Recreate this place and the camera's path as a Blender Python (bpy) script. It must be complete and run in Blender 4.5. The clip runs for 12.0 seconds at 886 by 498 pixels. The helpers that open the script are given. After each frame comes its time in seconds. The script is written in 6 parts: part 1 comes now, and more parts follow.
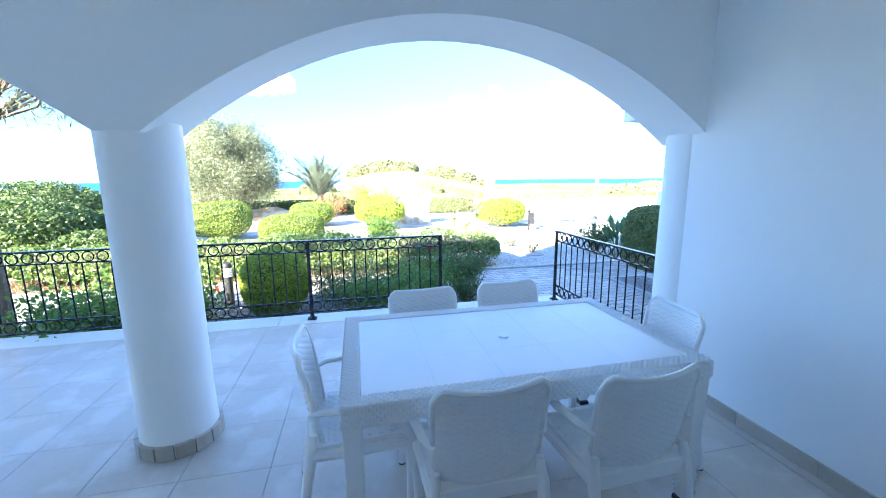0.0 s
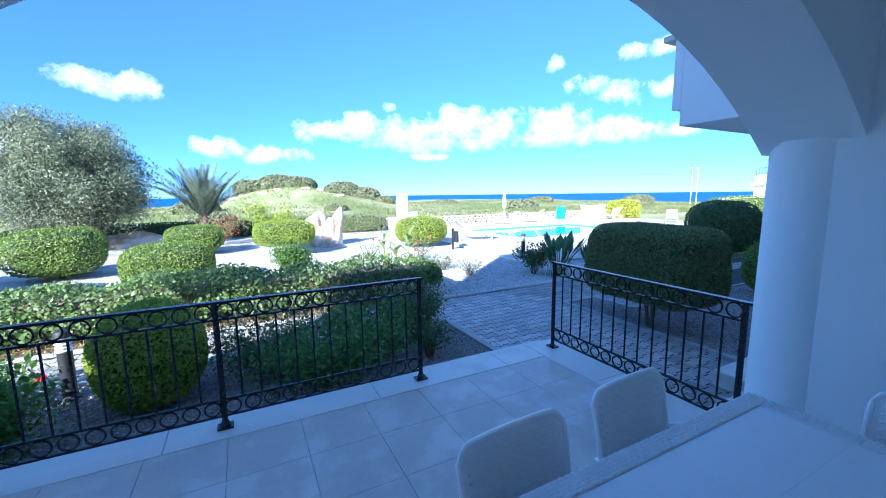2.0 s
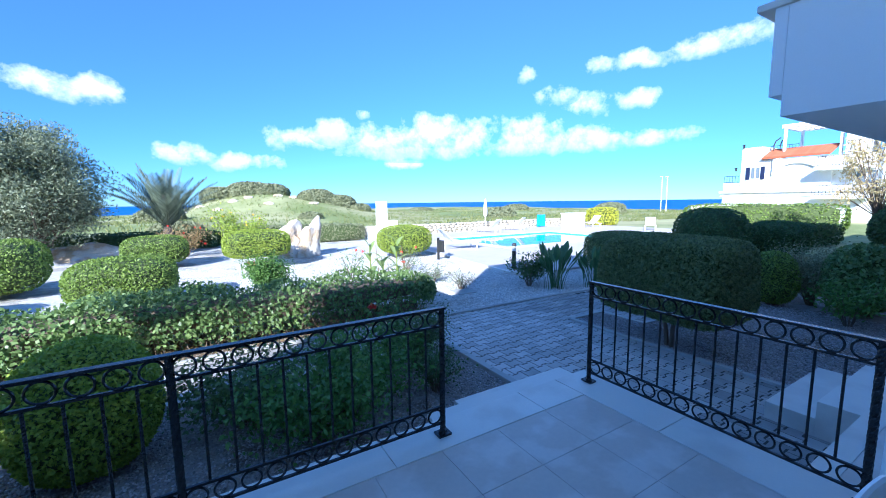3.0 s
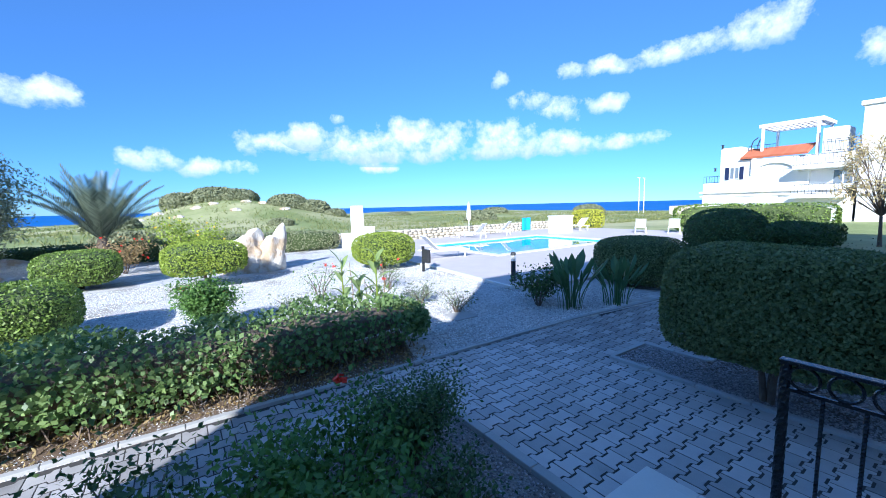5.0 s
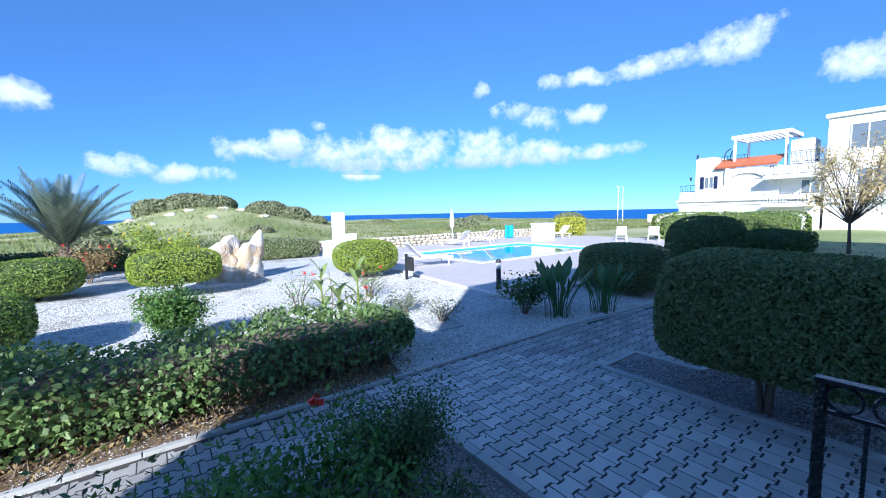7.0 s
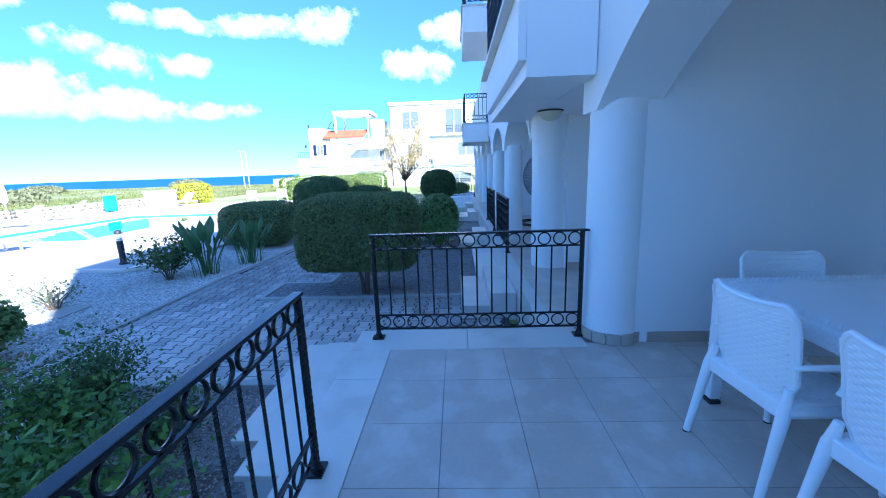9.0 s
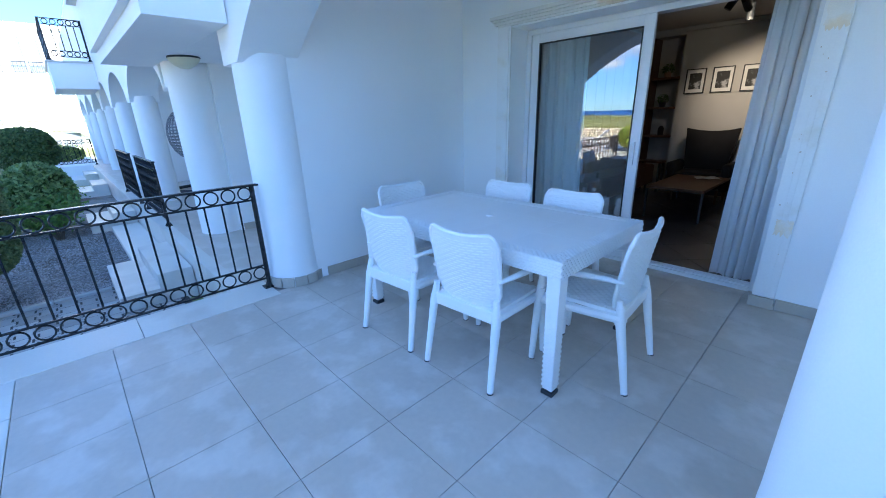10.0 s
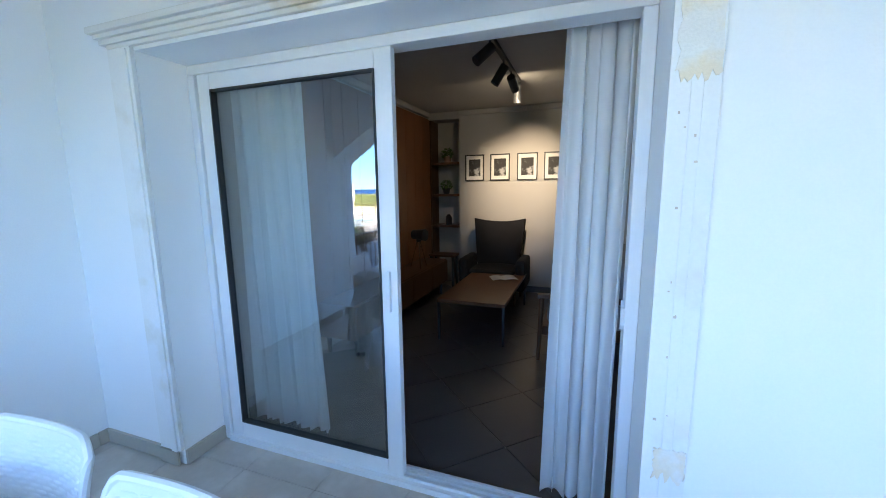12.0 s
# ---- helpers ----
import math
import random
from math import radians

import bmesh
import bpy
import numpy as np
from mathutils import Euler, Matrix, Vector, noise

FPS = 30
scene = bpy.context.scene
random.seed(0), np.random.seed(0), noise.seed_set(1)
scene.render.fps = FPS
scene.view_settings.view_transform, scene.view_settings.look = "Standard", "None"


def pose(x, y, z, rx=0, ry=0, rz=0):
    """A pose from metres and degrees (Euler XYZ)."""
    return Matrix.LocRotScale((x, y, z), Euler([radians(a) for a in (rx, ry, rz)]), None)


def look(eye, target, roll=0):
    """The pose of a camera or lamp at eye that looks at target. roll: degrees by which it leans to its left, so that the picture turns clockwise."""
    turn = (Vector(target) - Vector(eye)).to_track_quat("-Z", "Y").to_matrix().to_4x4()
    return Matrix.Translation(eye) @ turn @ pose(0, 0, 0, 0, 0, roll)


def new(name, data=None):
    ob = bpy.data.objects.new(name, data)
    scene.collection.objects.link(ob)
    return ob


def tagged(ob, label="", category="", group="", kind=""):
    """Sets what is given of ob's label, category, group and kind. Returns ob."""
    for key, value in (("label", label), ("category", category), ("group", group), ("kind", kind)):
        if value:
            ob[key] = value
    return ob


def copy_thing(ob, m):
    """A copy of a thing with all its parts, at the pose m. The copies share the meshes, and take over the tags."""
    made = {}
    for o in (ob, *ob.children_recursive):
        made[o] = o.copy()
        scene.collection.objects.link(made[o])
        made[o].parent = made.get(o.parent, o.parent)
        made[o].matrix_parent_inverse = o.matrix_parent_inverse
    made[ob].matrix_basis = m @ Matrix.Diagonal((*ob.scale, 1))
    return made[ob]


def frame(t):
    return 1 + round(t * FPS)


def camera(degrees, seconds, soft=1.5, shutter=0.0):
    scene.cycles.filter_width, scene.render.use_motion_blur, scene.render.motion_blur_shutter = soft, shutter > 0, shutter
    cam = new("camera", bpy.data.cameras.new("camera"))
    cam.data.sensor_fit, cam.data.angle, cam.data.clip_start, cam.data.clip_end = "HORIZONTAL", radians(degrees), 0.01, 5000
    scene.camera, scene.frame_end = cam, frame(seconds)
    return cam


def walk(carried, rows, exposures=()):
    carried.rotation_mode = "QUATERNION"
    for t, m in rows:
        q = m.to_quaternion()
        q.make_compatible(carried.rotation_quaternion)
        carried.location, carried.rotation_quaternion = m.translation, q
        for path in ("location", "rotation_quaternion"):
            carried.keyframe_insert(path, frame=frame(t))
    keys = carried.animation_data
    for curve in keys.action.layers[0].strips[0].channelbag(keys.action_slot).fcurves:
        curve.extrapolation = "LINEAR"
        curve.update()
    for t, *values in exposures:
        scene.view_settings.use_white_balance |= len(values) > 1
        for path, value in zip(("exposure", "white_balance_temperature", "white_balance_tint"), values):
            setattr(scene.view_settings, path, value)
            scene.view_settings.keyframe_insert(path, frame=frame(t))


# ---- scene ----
# The walk: seconds, eye, target, roll.
cam = camera(97.6, 12.0, 0.95)
PATH = [
    (0, (0.219, 0.087, 1.556), (0.644, 2.01, 1.202), -0.5),
    (0.5, (0.125, 0.462, 1.584), (0.704, 2.346, 1.241), -0.7),
    (1, (0.032, 0.853, 1.582), (0.746, 2.692, 1.256), -0.8),
    (1.5, (-0.058, 1.217, 1.595), (0.761, 3.016, 1.292), -0.9),
    (2, (-0.115, 1.574, 1.6), (0.79, 3.335, 1.321), -0.7),
    (2.5, (-0.125, 1.953, 1.597), (0.844, 3.684, 1.338), -0.7),
    (3, (-0.115, 2.351, 1.604), (0.905, 4.055, 1.362), -0.7),
    (5, (0.595, 4.021, 1.586), (1.714, 5.664, 1.362), -1.4),
    (5.5, (0.782, 4.286, 1.549), (1.91, 5.925, 1.342), -1.4),
    (6, (0.870, 4.414, 1.546), (2.002, 6.052, 1.351), -1.4),
    (6.5, (0.833, 4.38, 1.551), (1.983, 6.006, 1.362), -1.4),
    (8.5, (-0.106, 3.779, 1.479), (1.678, 4.634, 1.184), -1.5),
    (9, (-0.432, 3.809, 1.417), (1.524, 3.887, 1.011), -2.0),
    (9.5, (-0.67, 3.932, 1.353), (1.096, 3.174, 0.8), -2.2),
    (10, (-0.682, 3.862, 1.395), (0.689, 2.561, 0.741), -1.7),
    (10.5, (-0.551, 3.509, 1.462), (0.501, 1.918, 0.861), -0.9),
    (11, (-0.389, 3.02, 1.548), (0.466, 1.267, 1.107), -0.8),
    (11.5, (-0.27, 2.423, 1.556), (0.45, 0.585, 1.236), -0.9),
    (12, (-0.162, 1.782, 1.507), (0.515, -0.075, 1.196), -0.7),
]
EXPOSURES = [(0, 3.5, 6100, 12), (0.5, 3.1, 5700, 12), (1.0, 2.65, 5250, 12), (1.6, 2.15, 4950, 12), (3.0, 1.7, 4900, 12), (6.5, 1.25, 5100, 11), (8.5, 1.7, 4900, 12), (9.2, 2.4, 5050, 12), (10.0, 3.05, 5850, 12), (11.0, 3.5, 6300, 12), (12.0, 3.95, 6550, 13)]
walk(cam, [(t, look(eye, target, roll)) for t, eye, target, roll in PATH], EXPOSURES)

# ---- light ----
scene.cycles.max_bounces, scene.cycles.diffuse_bounces = 12, 8      # white walls pass light on many times
SUN_EL, SUN_TO = 28.0, (0.75, 0.66)          # height of the sun; the way its shadows fall on the ground
sun = new("sun", bpy.data.lights.new("sun", "SUN"))
sun.data.energy, sun.data.angle, sun.data.color = 4.0, radians(0.55), (1.0, 0.89, 0.72)
sun.matrix_world = look((0, 0, 0), (SUN_TO[0], SUN_TO[1], -math.tan(radians(SUN_EL)) * math.hypot(*SUN_TO)))

world = bpy.data.worlds.new("sky")
scene.world = world
world.use_nodes = True
wn, wl = world.node_tree.nodes, world.node_tree.links
wn.clear()
w_out, w_bg, w_sky = wn.new("ShaderNodeOutputWorld"), wn.new("ShaderNodeBackground"), wn.new("ShaderNodeTexSky")
w_sky.sky_type, w_sky.sun_disc = "NISHITA", False
w_sky.sun_elevation, w_sky.sun_rotation = radians(SUN_EL), math.atan2(-SUN_TO[0], -SUN_TO[1])
w_sky.air_density, w_sky.dust_density, w_sky.ozone_density = 1.0, 0.05, 3.2
w_sky.altitude = 1800.0
w_bg.inputs["Strength"].default_value = 0.112


def wmath(op, a, b=None, c=None, clamp=False):
    n = wn.new("ShaderNodeMath")
    n.operation, n.use_clamp = op, clamp
    for k, v in enumerate((a, b, c)):
        if v is None:
            continue
        if isinstance(v, (int, float)):
            n.inputs[k].default_value = v
        else:
            wl.new(v, n.inputs[k])
    return n.outputs[0]


# Cumulus clouds, each an ellipse of bearing (from +y to +x) and height in degrees, broken up by noise.
CLOUDS = [(12.0, 8.2, 6.5, 1.9), (16, 9.4, 3.2, 1.8), (22, 8.3, 5.5, 2.3), (29, 8.9, 5.5, 2.9), (35.5, 8.2, 6.0, 2.4), (28, 6.6, 14, 1.2), (46, 6.9, 13, 1.2),
          (43.5, 8.6, 6.0, 2.6), (49, 7.9, 5.0, 1.9), (57, 7.3, 7.0, 1.1), (25.5, 4.9, 2.6, 0.8), (51, 11.8, 3.0, 1.7),
          (46.7, 13.6, 2.8, 1.4), (56.5, 12.2, 2.5, 1.3), (56, 16.4, 6.0, 1.1), (65, 17.0, 6.0, 1.4), (73, 17.6, 5.0, 2.0),
          (85, 13.2, 4.5, 2.4), (3, 5.0, 6.0, 1.3), (-2, 5.8, 3.0, 1.5), (-12, 11.6, 5.0, 1.7), (42.8, 16, 1.5, 1.1),
          (-22, 4.6, 6.0, 1.2), (19.6, 11.7, 1.6, 0.8), (90, 17, 4, 2.2), (112, 22, 6, 3.0), (120, 21, 5, 2.4), (140, 16, 8, 3), (-60, 12, 9, 3), (-110, 18, 9, 3), (200, 15, 9, 3)]
w_tc, w_sep, w_noise, w_n2 = wn.new("ShaderNodeTexCoord"), wn.new("ShaderNodeSeparateXYZ"), wn.new("ShaderNodeTexNoise"), wn.new("ShaderNodeTexNoise")
wl.new(w_tc.outputs["Generated"], w_sep.inputs[0])
w_az = wmath("MULTIPLY", wmath("ARCTAN2", w_sep.outputs[0], w_sep.outputs[1]), 57.2958)
w_el = wmath("MULTIPLY", wmath("ARCSINE", w_sep.outputs[2]), 57.2958)
w_cel = wmath("SUBTRACT", w_el, 0.5)
for n, s, d in ((w_noise, 17.0, 10.0), (w_n2, 42.0, 6.0)):
    wl.new(w_tc.outputs["Generated"], n.inputs["Vector"])
    n.inputs["Scale"].default_value, n.inputs["Detail"].default_value, n.inputs["Roughness"].default_value = s, d, 0.62
cover, under = None, None
for az, el, a, b in CLOUDS:
    u = wmath("MULTIPLY", wmath("SUBTRACT", w_az, az), 1 / a)
    v = wmath("MULTIPLY", wmath("SUBTRACT", w_cel, el), 1 / b)
    q = wmath("SUBTRACT", 1.0, wmath("ADD", wmath("MULTIPLY", u, u), wmath("MULTIPLY", v, v)))
    low = wmath("MULTIPLY", v, wmath("GREATER_THAN", q, -0.6))
    cover = q if cover is None else wmath("MAXIMUM", cover, q)
    under = low if under is None else wmath("MINIMUM", under, low)
w_edge = wmath("MULTIPLY", wmath("SUBTRACT", w_noise.outputs["Fac"], 0.50), 5.2)
w_mask = wmath("MULTIPLY", wmath("ADD", wmath("MAXIMUM", cover, -1.5), w_edge), 0.85, clamp=True)
w_mask = wmath("MULTIPLY", w_mask, 0.97)
w_col, w_mix = wn.new("ShaderNodeMix"), wn.new("ShaderNodeMix")
for n in (w_col, w_mix):
    n.data_type = "RGBA"
w_col.inputs["A"].default_value, w_col.inputs["B"].default_value = (4.4, 4.4, 4.4, 1), (2.4, 2.9, 3.8, 1)
wl.new(wmath("ADD", wmath("MULTIPLY", under, -0.9, clamp=True), wmath("MULTIPLY", wmath("SUBTRACT", w_n2.outputs["Fac"], 0.45), 1.6), clamp=True), w_col.inputs["Factor"])
wl.new(w_mask, w_mix.inputs["Factor"])
w_low = wn.new("ShaderNodeMix")
w_low.data_type, w_low.blend_type = "RGBA", "MULTIPLY"
w_low.inputs["B"].default_value = (0.25, 0.35, 0.50, 1)
wl.new(wmath("SUBTRACT", 1.0, wmath("MULTIPLY", w_el, 1 / 58.0), clamp=True), w_low.inputs["Factor"])
w_tint = wn.new("ShaderNodeMix")                # the sea air's cyan cast
w_tint.data_type, w_tint.blend_type = "RGBA", "MULTIPLY"
w_tint.inputs["Factor"].default_value, w_tint.inputs["B"].default_value = 1.0, (0.92, 1.0, 1.0, 1)
wl.new(w_sky.outputs[0], w_tint.inputs["A"])
wl.new(w_tint.outputs["Result"], w_low.inputs["A"])
wl.new(w_low.outputs["Result"], w_mix.inputs["A"])
wl.new(w_col.outputs["Result"], w_mix.inputs["B"])
wl.new(w_mix.outputs["Result"], w_bg.inputs[0])
wl.new(w_bg.outputs[0], w_out.inputs[0])

# ---- materials ----
def shade(name, color, rough=0.7, vary=0.12, scale=6.0, fine=80.0, bump=0.15, depth=0.004, metal=0.0, island=0.0, random_tint=0.0,
          second=None, second_scale=2.5, second_at=0.55, spec=0.5, coords="Object"):
    """A surface with colour variation at two scales, fine relief and, where given, patches of a second colour."""
    m = bpy.data.materials.new(name)
    m.use_nodes = True
    nt = m.node_tree
    b = nt.nodes["Principled BSDF"]
    b.inputs["Roughness"].default_value, b.inputs["Metallic"].default_value = rough, metal
    b.inputs["Specular IOR Level"].default_value = spec
    where = nt.nodes.new("ShaderNodeNewGeometry").outputs["Position"] if coords == "World" else nt.nodes.new("ShaderNodeTexCoord").outputs[coords]

    def tex(s, detail=4.0):
        n = nt.nodes.new("ShaderNodeTexNoise")
        n.inputs["Scale"].default_value, n.inputs["Detail"].default_value = s, detail
        nt.links.new(where, n.inputs["Vector"])
        return n.outputs["Fac"]

    def mth(op, a, c):
        n = nt.nodes.new("ShaderNodeMath")
        n.operation = op
        for k, v in enumerate((a, c)):
            if isinstance(v, (int, float)):
                n.inputs[k].default_value = v
            else:
                nt.links.new(v, n.inputs[k])
        return n.outputs[0]

    big, small = tex(scale), tex(fine, 2.0)
    val = mth("ADD", mth("MULTIPLY", mth("SUBTRACT", big, 0.5), 2.2 * vary), mth("MULTIPLY", mth("SUBTRACT", small, 0.5), 1.4 * vary))
    if island:
        g = nt.nodes.new("ShaderNodeNewGeometry")
        val = mth("ADD", val, mth("MULTIPLY", mth("SUBTRACT", g.outputs["Random Per Island"], 0.5), island))
    if random_tint:
        o = nt.nodes.new("ShaderNodeObjectInfo")
        val = mth("ADD", val, mth("MULTIPLY", mth("SUBTRACT", o.outputs["Random"], 0.5), random_tint))
    hsv = nt.nodes.new("ShaderNodeHueSaturation")
    hsv.inputs["Color"].default_value = (*color, 1)
    if second:
        mx, rp = nt.nodes.new("ShaderNodeMix"), nt.nodes.new("ShaderNodeMapRange")
        mx.data_type = "RGBA"
        mx.inputs["A"].default_value, mx.inputs["B"].default_value = (*color, 1), (*second, 1)
        rp.inputs["From Min"].default_value, rp.inputs["From Max"].default_value = second_at - 0.06, second_at + 0.06
        nt.links.new(tex(second_scale, 6.0), rp.inputs["Value"])
        nt.links.new(rp.outputs[0], mx.inputs["Factor"])
        nt.links.new(mx.outputs["Result"], hsv.inputs["Color"])
    nt.links.new(mth("ADD", val, 1.0), hsv.inputs["Value"])
    nt.links.new(hsv.outputs[0], b.inputs["Base Color"])
    if bump:
        bp = nt.nodes.new("ShaderNodeBump")
        bp.inputs["Strength"].default_value, bp.inputs["Distance"].default_value = bump, depth
        nt.links.new(mth("ADD", small, big), bp.inputs["Height"])
        nt.links.new(bp.outputs[0], b.inputs["Normal"])
    return m


def leafy(name, color, tip, rough=0.55, trans=0.35):
    """Leaves: each leaf has its own tint between two greens, and lets some light through."""
    m = bpy.data.materials.new(name)
    m.use_nodes = True
    nt = m.node_tree
    b = nt.nodes["Principled BSDF"]
    g, mx = nt.nodes.new("ShaderNodeNewGeometry"), nt.nodes.new("ShaderNodeMix")
    mx.data_type = "RGBA"
    mx.inputs["A"].default_value, mx.inputs["B"].default_value = (*color, 1), (*tip, 1)
    nt.links.new(g.outputs["Random Per Island"], mx.inputs["Factor"])
    nt.links.new(mx.outputs["Result"], b.inputs["Base Color"])
    b.inputs["Roughness"].default_value = rough
    tr, ms = nt.nodes.new("ShaderNodeBsdfTranslucent"), nt.nodes.new("ShaderNodeMixShader")
    nt.links.new(mx.outputs["Result"], tr.inputs["Color"])
    ms.inputs[0].default_value = trans
    nt.links.new(b.outputs[0], ms.inputs[1])
    nt.links.new(tr.outputs[0], ms.inputs[2])
    nt.links.new(ms.outputs[0], nt.nodes["Material Output"].inputs["Surface"])
    return m


PLASTER = shade("plaster", (0.90, 0.90, 0.885), 0.85, 0.035, 1.3, 140, 0.18, 0.003)
WALL_PAINT = shade("white_masonry_paint", (0.74, 0.735, 0.72), 0.85, 0.06, 0.5, 30, 0.15, 0.004)
PLASTER_JAMB = shade("plaster_jamb", (0.86, 0.85, 0.82), 0.8, 0.05, 3, 90, 0.2, 0.003, second=(0.78, 0.74, 0.65), second_scale=3.5, second_at=0.62)
BARE_PLASTER = shade("bare_plaster", (0.84, 0.72, 0.54), 0.9, 0.1, 9, 120, 0.4, 0.003, second=(0.86, 0.82, 0.75), second_scale=6.5, second_at=0.52)
BARE_DARK = shade("plaster_chip", (0.62, 0.52, 0.42), 0.95, 0.2, 20)
PLASTER_OLD = shade("plaster_trim", (0.80, 0.78, 0.73), 0.8, 0.05, 3, 90, 0.2, 0.003, second=(0.62, 0.5, 0.33), second_scale=2.6, second_at=0.62)
ROOM_PAINT = shade("room_paint", (0.46, 0.44, 0.41), 0.8, 0.03, 2, 60, 0.1)
TILE = shade("floor_tile", (0.54, 0.465, 0.39), 0.28, 0.10, 2.2, 30, 0.05, 0.001, random_tint=0.05, second=(0.62, 0.55, 0.48), second_scale=3.5, coords="World")
TILE_DARK = shade("room_tile", (0.075, 0.072, 0.07), 0.35, 0.10, 3, 45, 0.1, 0.002, random_tint=0.1, coords="World")
GROUT = shade("grout", (0.34, 0.31, 0.275), 0.9, 0.1, 8, 90)
SKIRT = shade("skirting_tile", (0.48, 0.42, 0.345), 0.5, 0.08, 4, 60, 0.1, random_tint=0.12, coords="World")
MARBLE = shade("marble", (0.70, 0.665, 0.60), 0.4, 0.06, 3, 60, 0.08, 0.002, random_tint=0.06, second=(0.6, 0.56, 0.5), second_scale=1.6, second_at=0.6, coords="World")
IRON = shade("black_iron", (0.015, 0.015, 0.017), 0.27, 0.3, 20, 160, 0.25, 0.002, metal=0.3)
PLASTIC = shade("white_plastic", (0.87, 0.87, 0.86), 0.4, 0.03, 6, 90, 0.05)
RUBBER = shade("rubber", (0.03, 0.03, 0.03), 0.7)
FRAME = shade("white_frame", (0.78, 0.79, 0.80), 0.35, 0.03, 5, 60, 0.04)
PAVER = shade("paver", (0.45, 0.425, 0.40), 0.85, 0.2, 5, 130, 0.5, 0.003, random_tint=0.45, island=0.4, coords="World")
BED = shade("paver_bed", (0.055, 0.05, 0.046), 0.95, 0.2, 8, 120)
KERB = shade("kerb_stone", (0.42, 0.41, 0.39), 0.85, 0.12, 4, 90, 0.3, random_tint=0.1, coords="World")
PEBBLE = shade("pebble", (0.62, 0.605, 0.58), 0.75, 0.12, 8, 90, 0.1, island=0.9)
PEBBLE_DARK = shade("dark_pebble", (0.36, 0.335, 0.33), 0.75, 0.12, 8, 90, 0.1, island=1.1)
GRAVEL = shade("gravel", (0.62, 0.60, 0.57), 0.9, 0.35, 9, 55, 1.0, 0.03, second=(0.40, 0.37, 0.32), second_scale=0.9, second_at=0.58)
GRAVEL_DARK = shade("gravel_dark", (0.30, 0.275, 0.25), 0.9, 0.4, 9, 55, 1.0, 0.03, second=(0.16, 0.12, 0.09), second_scale=1.6)
MEADOW = shade("meadow", (0.21, 0.25, 0.075), 0.95, 0.3, 0.12, 2.5, 0.6, 0.1, second=(0.36, 0.35, 0.17), second_scale=0.06, second_at=0.5)
SOIL = shade("soil", (0.16, 0.11, 0.07), 0.95, 0.3, 5, 60, 0.6, 0.02)
STONE = shade("rock", (0.52, 0.39, 0.25), 0.9, 0.2, 2.5, 22, 0.8, 0.05, second=(0.66, 0.61, 0.53), second_scale=2.0, second_at=0.5)
WALL_STONE = shade("wall_stone", (0.60, 0.53, 0.40), 0.9, 0.2, 4, 40, 0.6, 0.02, random_tint=0.3, island=0.3)
BARK = shade("bark", (0.16, 0.12, 0.085), 0.9, 0.3, 9, 50, 0.8, 0.02)
DECK = shade("pool_deck", (0.52, 0.47, 0.44), 0.7, 0.08, 2, 60, 0.2)
POOL_TILE = shade("pool_tile", (0.12, 0.5, 0.74), 0.4, 0.08, 5, 30, 0.05)
ROOF = shade("roof_tile", (0.42, 0.13, 0.06), 0.85, 0.2, 6, 40, 0.3, random_tint=0.25, island=0.3)
BLUE = shade("blue_paint", (0.010, 0.017, 0.06), 0.5, 0.1)
POOL_COVER = shade("blue_cover", (0.05, 0.38, 0.72), 0.6, 0.1)
DARK_GREY = shade("dark_grey", (0.03, 0.031, 0.034), 0.5, 0.1, 9)
GAS_BLUE = shade("gas_bottle_blue", (0.02, 0.16, 0.36), 0.4, 0.12, 7, 60, 0.1, second=(0.08, 0.09, 0.1), second_scale=5, second_at=0.68)
HOSE = shade("red_hose", (0.5, 0.02, 0.04), 0.45)
BRASS = shade("brass", (0.5, 0.36, 0.14), 0.35, metal=1.0)
WOOD = shade("walnut", (0.11, 0.045, 0.018), 0.45, 0.25, 3, 40, 0.15)
WOOD_WARM = shade("warm_wood_panel", (0.22, 0.085, 0.028), 0.4, 0.25, 3, 40, 0.15)
WOOD_TABLE = shade("red_brown_wood", (0.15, 0.06, 0.022), 0.35, 0.3, 3, 40, 0.15)
FABRIC_DARK = shade("charcoal_fabric", (0.018, 0.017, 0.018), 0.95, 0.2, 8, 200, 0.3)
FABRIC_GREY = shade("grey_fabric", (0.28, 0.29, 0.31), 0.95, 0.1, 8, 200, 0.3)
PAPER = shade("print_paper", (0.7, 0.69, 0.66), 0.8, 0.03)
PRINT = shade("print_dark", (0.03, 0.03, 0.03), 0.7, 0.3, 12, 60, 0.0, second=(0.35, 0.35, 0.35), second_scale=14, second_at=0.6)
TERRACOTTA = shade("terracotta", (0.35, 0.2, 0.13), 0.8)
LAMP_GLASS = shade("lamp_glass", (0.72, 0.68, 0.5), 0.35, 0.05)
FLOWER = shade("red_petal", (0.75, 0.05, 0.03), 0.6, 0.2, island=0.4)
YELLOW_FLOWER = shade("yellow_petal", (0.8, 0.55, 0.04), 0.6, 0.2, island=0.3)

